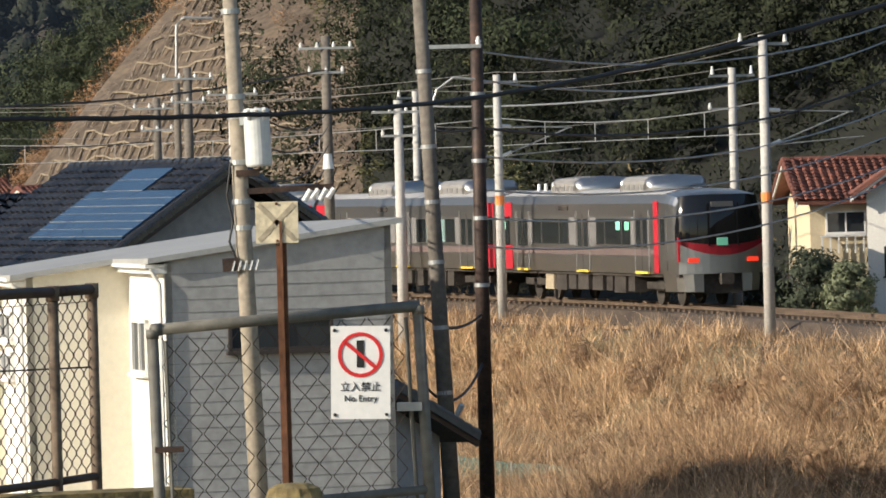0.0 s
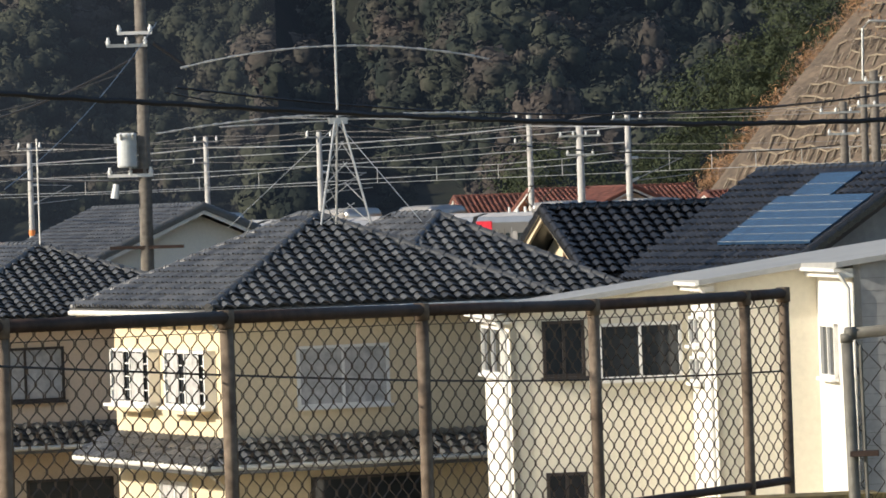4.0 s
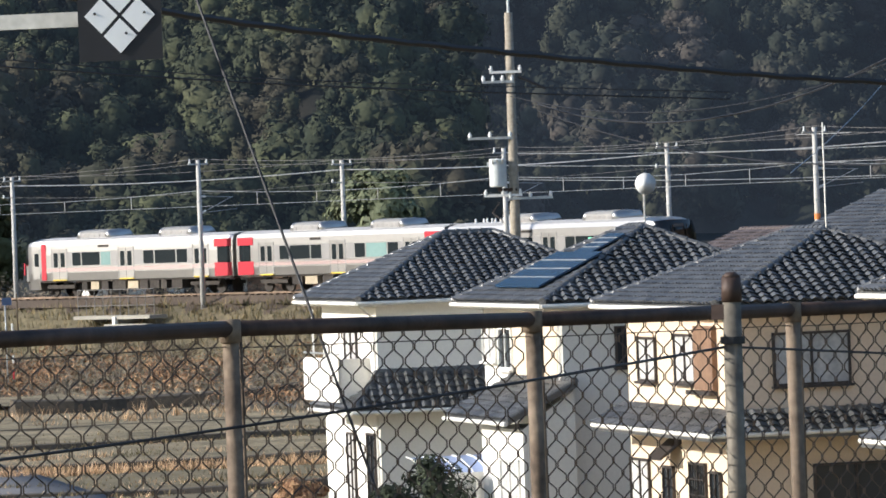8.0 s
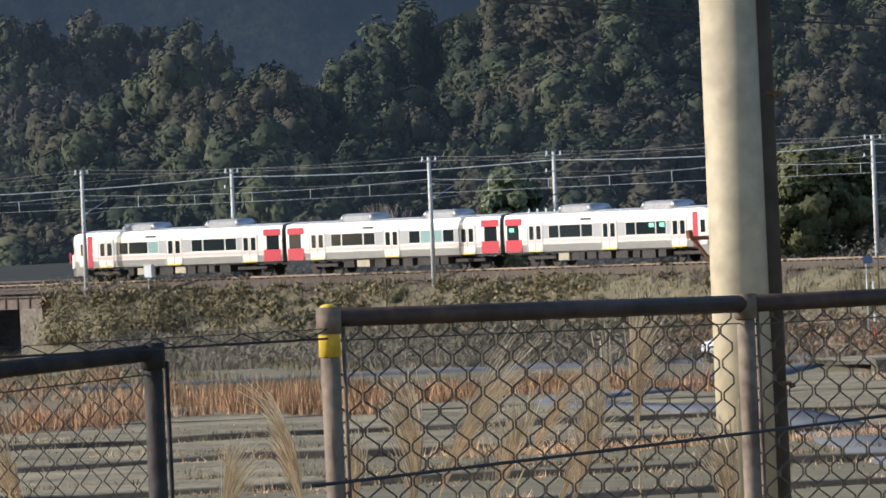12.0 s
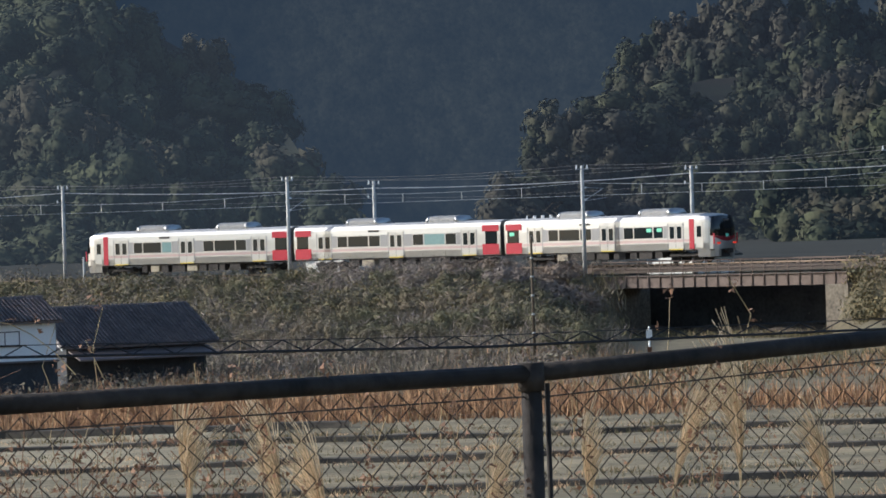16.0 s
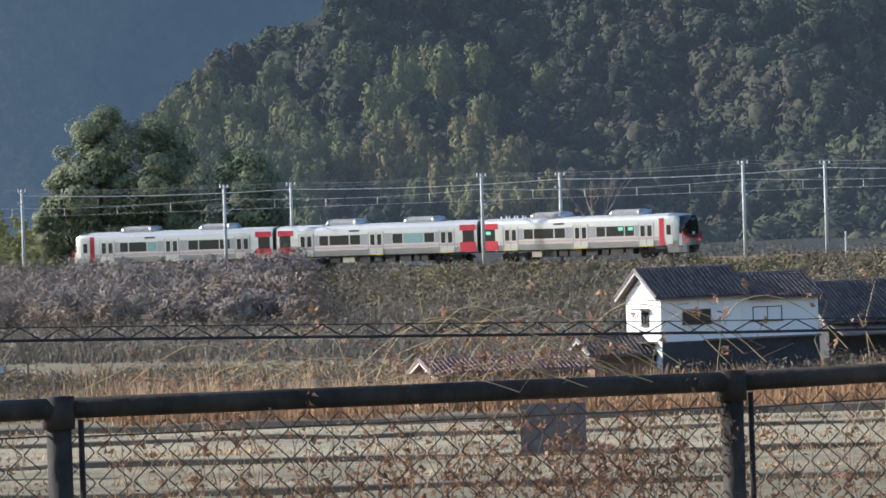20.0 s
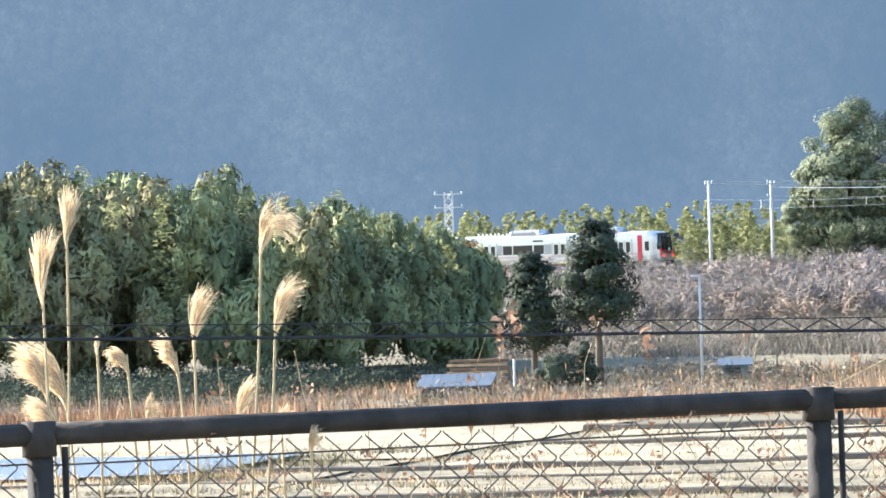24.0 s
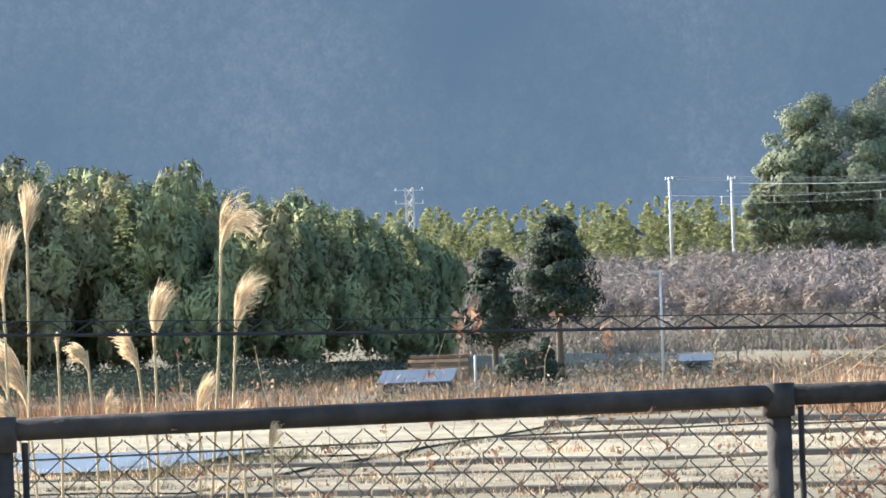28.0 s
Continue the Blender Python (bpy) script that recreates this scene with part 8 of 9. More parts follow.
def road(name, rows, width, label, up=0.12):
    pts = [at(a, r) for a, r in rows]
    run = []
    for i in range(len(pts) - 1):
        p0, p1, p2, p3 = pts[max(i - 1, 0)], pts[i], pts[i + 1], pts[min(i + 2, len(pts) - 1)]
        for k in range(6):
            t = k / 6
            run.append(0.5 * ((2 * p1) + (p2 - p0) * t + (2 * p0 - 5 * p1 + 4 * p2 - p3) * t * t + (3 * p1 - p0 - 3 * p2 + p3) * t ** 3))
    run.append(pts[-1])
    rings = []
    for i, p in enumerate(run):
        d = (run[min(i + 1, len(run) - 1)] - run[max(i - 1, 0)]).normalized()
        nrm = Vector((d.y, -d.x, 0)) * width / 2
        z = land(p.x, p.y) + up
        rings.append([Vector((p.x, p.y, z + dz)) + nrm * k for k, dz in ((-1.12, -0.25), (-1, 0), (1, 0), (1.12, -0.25))])
    return solid(name, Shape().loft(rings, closed=False, caps=False), M_ASPHALT, label, "road", kind="structure", smooth=True)


road("road", ((-17.3, 172), (-18.2, 181), (-18.79, 191), (-19.6, 213), (-20.45, 239), (-21.4, 251), (-22.3, 259), (-22.45, 266), (-21.6, 274), (-20.75, 288), (-20.2, 303)), 3.3, "grey asphalt farm road winding through the fields")
road("road", ((-27.5, 318), (-24.5, 322), (-22.0, 321), (-20.1, 316), (-18.8, 304), (-17.5, 292), (-16.0, 280)), 3.6, "grey asphalt lane along the foot of the embankment", up=0.16)

# ---- dry grass, reeds and brush
def scatter_track(az0, az1, d0, d1, count, seed, keep=None):
    """Random places beside the line, between two bearings."""
    rng = np.random.default_rng(seed)
    az, d = rng.uniform(az1, az0, count), rng.uniform(d0, d1, count)
    r = np.interp(-az, -T_AZ, T_R) + d / np.interp(-az, -T_AZ, T_SINE)
    x, y = r * np.sin(np.radians(az)), r * np.cos(np.radians(az))
    if keep is not None:
        ok = np.array([noise.noise((a / keep, b / keep, seed)) > -0.12 for a, b in zip(x, y)])
        x, y = x[ok], y[ok]
    return x, y, np.array([land(a, b) for a, b in zip(x, y)])


def scatter_field(u0, u1, n0, n1, count, seed, keep=None):
    rng = np.random.default_rng(seed)
    u, n = rng.uniform(u0, u1, count), rng.uniform(n0, n1, count)
    x, y = ALONG.x * u + ACROSS.x * n, ALONG.y * u + ACROSS.y * n
    if keep is not None:
        ok = np.array([noise.noise((a / keep, b / keep, seed)) > -0.1 for a, b in zip(x, y)])
        x, y = x[ok], y[ok]
    return x, y, np.array([land(a, b) for a, b in zip(x, y)])


def tuft(name, xyz, tall, wide, mat, seed, label, each=3, lean=0.3, category="grass", clump=1.1):
    x, y, z = xyz
    rng = np.random.default_rng(seed + 1)
    lush = np.array([max(0.25, 1 + clump * noise.noise((p / 2.2, q / 2.2, seed)) + 0.45 * (clump - 1.1) * noise.noise((p / 0.7, q / 0.7, seed))) for p, q in zip(x, y)])
    v = blade_cloud(x, y, z - 0.05, tall * lush * rng.uniform(0.5, 1.2, len(x)), wide, seed, lean, each)
    return tagged(new(name, leaf_mesh(name, v, mat)), label, category, kind="stuff")


def brush(name, xyz, size, count, leaf, mat, seed, label, flat=0.35, category="shrubs"):
    x, y, z = xyz
    rng = np.random.default_rng(seed + 2)
    q = size * rng.uniform(0.5, 1.3, len(x))
    v = leaf_cloud(np.stack([x, y, z + q * 0.55], 1), np.stack([q, q, q * 0.8], 1), count, leaf, seed, flat=flat)
    return tagged(new(name, leaf_mesh(name, v, mat)), label, category, kind="stuff")


# golden grass on the bank by the houses
tuft("dry_grass", scatter_track(9.5, -1.6, -24, -4.6, 15000, 41, 2.2), 0.95, 0.010, M_STRAW, 41, "tall golden dry grass on the railway bank", each=10, lean=0.62, clump=2.4)
tuft("dry_grass", scatter_track(9.5, -1.6, -24, -4.0, 8000, 42), 0.6, 0.010, M_RUST, 42, "reddish withered grass on the railway bank", each=8, lean=0.65, clump=2.0)
rng = np.random.default_rng(5)
az_, r_ = np.radians(rng.uniform(1.2, 8, 6000)), rng.uniform(100, 138, 6000)
gx, gy = r_ * np.sin(az_), r_ * np.cos(az_)
tuft("dry_grass", (gx, gy, np.array([land(a, b) for a, b in zip(gx, gy)])), 0.9, 0.010, M_STRAW, 43, "golden dry grass on a spur below the line", each=12, lean=0.65, clump=2.2)
tuft("dry_grass", scatter_track(9.5, -3.0, -8, -2.9, 9000, 67), 0.45, 0.014, M_STRAW, 67, "short straw-coloured grass beside the ballast", each=6, lean=0.5)
brush("brush", scatter_track(7.5, -1.0, -28, -7, 1100, 44, 3.0), 0.7, 90, 0.06, M_BRUSH, 44, "dark bare brush at the foot of the bank")
brush("cutting_brush", scatter_track(-0.6, -4.9, 9, 34, 420, 64, 4.0), 0.55, 50, 0.14, M_TWIG, 64, "dry brush and grass on the rock cutting", flat=0.12)
brush("cutting_brush", scatter_track(-0.6, -4.3, 20, 42, 300, 65), 1.0, 70, 0.16, M_RUST, 65, "rust-brown brush above the rock cutting", flat=0.15)
# Shrub colours lifted to take the place of haze.
C_SHRUB = canopy("withered_shrubs", (0.11, 0.10, 0.065), (0.20, 0.18, 0.105), (0.23, 0.18, 0.125), None, crown=5.0)
C_TUFT = canopy("straw_clumps", (0.25, 0.15, 0.085), (0.46, 0.31, 0.18), (0.19, 0.125, 0.08), None, crown=3.0)
x, y, z = scatter_track(9.2, -1.6, -24, -4.8, 520, 81)
size_ = np.random.default_rng(81).uniform(0.45, 1.15, len(x))
crowns("grass_clumps", [(p, q, w + 0.3 * k, k) for p, q, w, k in zip(x, y, z, size_)], C_TUFT, 35, "rounded clumps of golden dry grass on the railway bank", leaves=620, leaf=0.30, tall=0.8, category="grass", slim=0.07, core=0.45)
x, y, z = scatter_track(9.2, -1.6, -24, -4.8, 150, 82)
size_ = np.random.default_rng(82).uniform(0.4, 0.9, len(x))
crowns("bank_brush", [(p, q, w + 0.25 * k, k) for p, q, w, k in zip(x, y, z, size_)], C_SHRUB, 36, "low dark brush among the grass of the bank", leaves=420, leaf=0.22, tall=0.7, category="shrubs", slim=0.12, core=0.4)
# the long embankment beyond the fields
tuft("embankment_grass", scatter_track(-5, -50, -12, -3.2, 20000, 45), 0.5, 0.035, M_WEED, 45, "green and brown weeds on the embankment", each=4)
brush("embankment_brush", scatter_track(-10, -27.4, -33, -8, 5200, 46, 9.0), 0.8, 22, 0.17, M_BRUSH, 46, "brown withered brush on the embankment")
brush("embankment_brush", scatter_track(-10, -21.5, -33, -8, 2600, 56, 6.0), 0.8, 22, 0.17, M_RUST, 56, "rust-brown dead undergrowth on the embankment")
brush("embankment_brush", scatter_track(-30.6, -47.5, -85, -5, 6500, 47, 12.0), 1.0, 24, 0.18, M_BRUSH, 47, "dense bare brush on the embankment")
brush("embankment_brush", scatter_track(-30.6, -47.5, -85, -5, 3000, 66, 9.0), 0.9, 26, 0.24, M_TWIG, 66, "pale withered brush on the embankment", flat=0.16)
brush("embankment_shrubs", scatter_track(-30.4, -42, -40, -4.2, 2600, 48, 6.0), 0.85, 44, 0.15, M_WEED, 48, "olive-green shrubs on the embankment", flat=0.6)
brush("embankment_shrubs", scatter_track(-20.5, -27.3, -14, -4, 1300, 58, 6.0), 0.55, 34, 0.18, M_WEED, 58, "olive-green weeds on the embankment", flat=0.6)
brush("twig_thicket", scatter_track(-41.2, -47.0, -40, -4.5, 1300, 49, 9.0), 1.8, 100, 0.36, M_TWIG, 49, "grey-pink thicket of bare twigs on the embankment", flat=0.10)
brush("twig_thicket", scatter_track(-30.6, -33.2, -12, -3.6, 130, 59), 1.3, 120, 0.3, M_TWIG, 59, "bare twiggy bushes on the embankment", flat=0.07)
brush("bush", scatter_track(-26.6, -27.7, -14, -4.5, 40, 60), 1.5, 200, 0.16, M_WEED, 60, "olive bush beside the bridge", flat=0.6, category="bush")
tuft("embankment_thicket", scatter_track(-10, -27.4, -36, -7, 9000, 68, 9.0), 0.95, 0.03, M_BRUSH, 68, "thin bare stems of brush on the embankment", each=7, lean=0.5)
tuft("embankment_thicket", scatter_track(-30.1, -47.5, -90, -5, 15000, 69, 14.0), 1.15, 0.035, M_BRUSH, 69, "thin bare stems of brush on the embankment", each=7, lean=0.5)
tuft("embankment_thicket", scatter_track(-30.1, -47.5, -95, -5, 8000, 70, 10.0), 0.9, 0.035, M_TWIG, 70, "pale dry stems on the embankment", each=5, lean=0.5)
tuft("embankment_thicket", scatter_track(-30.1, -47.5, -60, -4, 9000, 71, 8.0), 0.7, 0.035, M_WEED, 71, "olive weeds on the embankment", each=5, lean=0.5)
tuft("paddy_edge", scatter_field(-96, -64, 206, 210.5, 700, 74, 4.0), 0.5, 0.03, M_STRAW, 74, "dry grass along the icy paddy", each=5, lean=0.4)
tuft("paddy_edge", scatter_field(-70, -64, 206, 230, 900, 75, 4.0), 0.45, 0.03, M_WEED, 75, "weeds along the icy paddy", each=5, lean=0.4)
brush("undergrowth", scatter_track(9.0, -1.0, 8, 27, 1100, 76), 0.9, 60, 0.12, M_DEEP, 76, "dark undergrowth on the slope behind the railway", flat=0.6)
brush("grove_edge_bushes", scatter_field(-145, -92, 298, 345, 800, 77), 1.2, 90, 0.13, M_SHADELEAF, 77, "dark bushes along the edge of the grove", flat=0.7)
brush("field_edge_brush", scatter_field(-84, 0, 296, 350, 1500, 78, 9.0), 0.7, 26, 0.18, M_BRUSH, 78, "low brown brush at the far edge of the fields")
C_THICKET = canopy("bare_thicket", (0.17, 0.14, 0.12), (0.27, 0.225, 0.195), (0.24, 0.18, 0.13), None, crown=5.0)
for nm, a0, a1, d0, d1, count, lo, hi, mt, sd_, lab in (("thicket", -41.0, -47.2, -52, -5, 330, 0.8, 2.1, C_THICKET, 31, "grey-pink rounded bushes of bare twigs on the embankment"), ("shrubs", -30.4, -41.3, -60, -4.5, 420, 0.5, 1.3, C_SHRUB, 32, "olive and brown shrubs on the embankment"),
                                                        ("shrubs", -20.0, -27.4, -26, -4.5, 170, 0.35, 0.9, C_SHRUB, 33, "olive and brown shrubs on the embankment"), ("thicket", -30.5, -33.0, -16, -4.0, 26, 1.0, 1.8, C_THICKET, 34, "bare grey bushes beside the railway bridge")):
    x, y, z = scatter_track(a0, a1, d0, d1, count, sd_)
    size_ = np.random.default_rng(sd_).uniform(lo, hi, len(x))
    crowns(nm, [(p, q, w + 0.45 * k, k) for p, q, w, k in zip(x, y, z, size_)], mt, sd_, lab, leaves=700, leaf=0.17, tall=0.85, category="shrubs", slim=0.22, core=0.35)
# behind the line
brush("twig_thicket", scatter_track(-13, -46, 5, 11, 900, 61, 9.0), 1.3, 46, 0.16, M_BRUSH, 61, "low bare brush behind the railway")
brush("twig_thicket", scatter_track(4, -13, 6, 12, 300, 62, 7.0), 1.2, 46, 0.16, M_WEED, 62, "low mixed brush behind the railway")
# reeds and straw over the fields
tuft("reed_bed", scatter_field(-125, 30, 286, 350, 9000, 72, 11.0), 0.75, 0.035, M_RUST, 72, "low reddish dry reeds at the far edge of the fields", each=4, lean=0.3)
tuft("reed_bed", scatter_field(30, 53, 262, 292, 3200, 73, 12.0), 0.8, 0.03, M_RUST, 73, "reddish dry reeds beside the farm road", each=5, lean=0.2)
tuft("reed_bed", scatter_field(-125, 34, 254, 286, 17000, 50, 14.0), 1.1, 0.03, M_RUST, 50, "reddish dry reeds across the fields", each=5, lean=0.2)
brush("reed_plumes", tuple(a + (1.0 if i == 2 else 0) for i, a in enumerate(scatter_field(-125, -30, 262, 284, 3000, 51))), 0.2, 10, 0.05, M_TWIG, 51, "pale seed heads over the reeds", flat=0.4, category="reeds")
tuft("reed_bed", scatter_field(-125, 44, 286, 352, 20000, 63, 9.0), 0.55, 0.035, M_WEED, 63, "brown weeds behind the reeds", each=3)
tuft("dry_grass", scatter_field(-53, -36, 266, 278, 900, 52, 4.0), 1.6, 0.03, M_STRAW, 52, "patch of bright golden grass in the fields", each=5)
for k, (u0, u1, n) in enumerate(((-75, 60, 191), (-70, 75, 213), (-60, 75, 235.5), (-62, -4, 251), (-100, -40, 205), (-5, 70, 177), (-70, 70, 199), (-65, 60, 223), (-60, 20, 243), (-110, -60, 233))):
    tuft("straw_row", scatter_field(u0, u1, n - 1.3, n + 0.9, int((u1 - u0) * 16), 400 + k, 5.0), 0.32, 0.03, M_STRAW if k % 2 else M_WEED, 400 + k, "row of dry grass along a field bund", each=4, lean=0.45)
    tuft("straw_row", scatter_field(u0, u1, n - 2.0, n + 1.6, int((u1 - u0) * 14), 420 + k, 4.0), 0.22, 0.03, M_WEED if k % 2 else M_STRAW, 420 + k, "row of withered weeds along a field bund", each=4, lean=0.45)
tuft("straw_row", scatter_field(30, 62, 206.5, 209.5, 1600, 53), 0.45, 0.03, M_STRAW, 53, "row of orange straw along the field's edge", each=4)
tuft("straw_row", scatter_field(60, 80, 262, 276, 500, 54, 4.0), 0.5, 0.03, M_STRAW, 54, "yellow straw beside the garden plot", each=4)
tuft("field_grass", scatter_field(-105, 80, 186, 252, 26000, 55, 12.0), 0.17, 0.035, M_WEED, 55, "short weeds and stubble over the fields", each=2, lean=0.5)
tuft("field_stubble", scatter_field(-105, 80, 186, 252, 16000, 57, 9.0), 0.14, 0.035, M_STRAW, 57, "short straw stubble over the fields", each=2, lean=0.5)

# ---- single trees
def twig_tree(az, r, h, seed, label, mat=None, spread=0.55, base=None):
    c = at(az, r)
    b = land(c.x, c.y) if base is None else base
    ob = thing("bare_tree", pose(c.x, c.y, b), label, "tree")
    rng = random.Random(seed)
    part("trunk", Shape().tube((0, 0, -0.3), (0, 0, h * 0.34), h * 0.03, h * 0.022, n=8), mat or M_BARK, ob)

    def limb(shape, p, d, length, rad, depth):
        q = p + d * length
        shape.tube(p, q, rad, rad * 0.6, n=5 if depth < 2 else 3, caps=False)
        if depth < 4:
            for i in range(3):
                e = (d + Vector((rng.uniform(-1, 1), rng.uniform(-1, 1), rng.uniform(-0.25, 0.8))) * spread).normalized()
                limb(shape, p.lerp(q, rng.uniform(0.55, 1.0)), e, length * rng.uniform(0.55, 0.8), rad * 0.55, depth + 1)

    for i in range(5):
        a = 6.283 * i / 5 + rng.uniform(-0.4, 0.4)
        s = Shape()
        limb(s, Vector((0, 0, h * rng.uniform(0.24, 0.34))), Vector((math.cos(a), math.sin(a), rng.uniform(0.8, 1.8))).normalized(), h * 0.27, h * 0.013, 0)
        part("limb", s, mat or M_BARK, ob)
    return ob


def leafy_tree(az, r, top, wide, mat, seed, label, shape="round", bare=0.3, leaf=0.16, count=9000, base=None):
    """A tree with a trunk, limbs and a crown of small leaves; top is its height above the valley floor."""
    c = at(az, r)
    b = land(c.x, c.y) if base is None else base
    h = top - b
    ob = thing("tree", pose(c.x, c.y, b), label, "tree")
    rng = np.random.default_rng(seed)
    part("trunk", Shape().tube((0, 0, -0.4), (0, 0, h * 0.85), h * 0.022 + 0.05, 0.04, n=8), M_BARK, ob)
    cs, rs = [], []
    for j in range(80):
        t, a = bare + (1 - bare) * (j + rng.uniform(0, 1)) / 80, rng.uniform(0, 6.283)
        k = (t - bare) / (1 - bare)
        prof = math.sin(math.pi * (0.10 + 0.82 * k)) ** 0.7 if shape == "round" else min(1.0, k * 6 + 0.35) * (1.08 - k) ** 0.62
        w = wide * prof * rng.uniform(0.25, 1.0)
        q = wide * rng.uniform(0.20, 0.34) * (1.0 if shape == "round" else 1.15 - 0.6 * k)
        cs.append((w * math.cos(a), w * math.sin(a), h * t - q * 0.6))
        rs.append((q * 1.2, q * 1.2, q * 0.8))
        if j % 7 == 0:
            part("limb", Shape().tube((0, 0, h * t * 0.8), (w * math.cos(a), w * math.sin(a), h * t - q * 0.6), 0.05, 0.02, n=5), M_BARK, ob)
    crown = new("crown", leaf_mesh("crown", leaf_cloud(cs, rs, count // 80, leaf * 1.25, seed, hearts=[(0, 0, h * (0.45 + bare * 0.4))] * len(cs)), mat))
    crown.parent = ob
    tagged(crown, "dense crown of small leaves")
    return ob


M_CEDAR = material("dark_cedar_needles", (0.022, 0.034, 0.020), 0.9, vary=0.2, scale=3, fine=3, bump=0, random_by="island", tint=(0.045, 0.055, 0.028))
# Camellia leaf colour lightened to take in the pale haze before the trees.
M_GLOSS = material("camellia_leaves", (0.165, 0.185, 0.110), 0.7, vary=0.2, scale=5, fine=3, bump=0, spec=0.25, random_by="island", tint=(0.20, 0.22, 0.125), thin=0.25)
leafy_tree(-45.70, 330, 9.85, 3.0, M_CEDAR, 71, "dark cedar with a bare lower trunk at the field's edge", "cedar", bare=0.44, leaf=0.11, count=16000)
leafy_tree(-46.36, 336, 8.1, 2.6, M_CEDAR, 72, "smaller dark cedar beside the shed", "cedar", bare=0.34, leaf=0.11, count=12000)
leafy_tree(-45.85, 322, 2.9, 1.1, M_CEDAR, 73, "small dark conifer under the cedars", "cedar", bare=0.1, leaf=0.1, count=3000)
leafy_tree(-46.1, 320, 2.3, 1.4, M_SHADELEAF, 74, "round dark shrub under the cedars", bare=0.1, leaf=0.1, count=3000)
for az, d, top, w, sd_ in ((-43.1, 9, 20.0, 4.2, 75), (-43.45, 8, 15.0, 2.8, 76), (-42.5, 11, 19.0, 4.6, 77), (-41.6, 12, 16.0, 4.0, 78)):
    leafy_tree(az, track_at(az, d).length, top, w, M_GLOSS, sd_, "large round evergreen tree at the end of the knoll", bare=0.12, leaf=0.14, count=24000)
for az, d, top, w, mt, sd_ in ((-20.0, 12, 12.6, 3.0, M_LEAF2, 79), (-19.6, 16, 11.8, 2.6, M_LEAF2, 80), (-15.6, 20, 12.5, 3.0, M_GLOSS, 81), (-23.0, 10, 12.0, 2.2, M_GLOSS, 83)):
    leafy_tree(az, track_at(az, d).length, top, w, mt, sd_, "sunlit evergreen tree at the foot of the wooded slope", bare=0.15, leaf=0.22, count=9000)
twig_tree(-17.76, 300, 3.6, 85, "small bare fruit tree on the garden plot")
twig_tree(-24.3, track_at(-24.3, 9).length, 6.5, 86, "bare pale tree behind the railway", M_TWIG)
twig_tree(-23.4, track_at(-23.4, 9).length, 5.0, 87, "bare tree behind the railway", M_TWIG)
twig_tree(-38.1, track_at(-38.1, 9).length, 9.0, 88, "slender bare tree behind the railway", M_TWIG, spread=0.3)
twig_tree(-37.5, track_at(-37.5, 9).length, 5.0, 89, "low bare tree behind the railway", M_TWIG)
twig_tree(-43.9, 345, 3.2, 91, "small bare tree beside the hut", M_BRUSH)
# shrubs by the houses
for az, r, top, w, mt, sd_, lab in ((-15.15, 137, 3.6, 1.0, M_SHADELEAF, 92, "dark green shrub beside the white house"), (-16.5, 150, 2.6, 1.0, M_RUST, 93, "red-leaved shrub beside a garden wall"), (-15.6, 135, 3.0, 0.7, M_SHADELEAF, 94, "dark green shrub beside the white house"),
                                    (3.75, 172, 7.0, 1.2, M_SHADELEAF, 95, "dark garden tree beside the line"), (4.1, 168, 6.6, 0.9, M_GLOSS, 96, "round garden shrub beside the line"), (3.3, 174, 6.4, 0.8, M_SHADELEAF, 97, "dark garden shrub beside the line")):
    leafy_tree(az, r, top, w, mt, sd_, lab, bare=0.1, leaf=0.06, count=6000, base=None if r < 160 else 4.4)

# ---- pampas grass close before the camera
M_PLUME = material("pale_silvery_plume", (0.62, 0.46, 0.27), 0.8, vary=0.25, scale=0.2, fine=30, bump=0, random_by="island", tint=(0.75, 0.60, 0.40), thin=0.4)
M_STALK = material("dry_stalk", (0.50, 0.38, 0.20), 0.8, vary=0.3, scale=0.2, fine=20, bump=0, tint=(0.36, 0.26, 0.14))


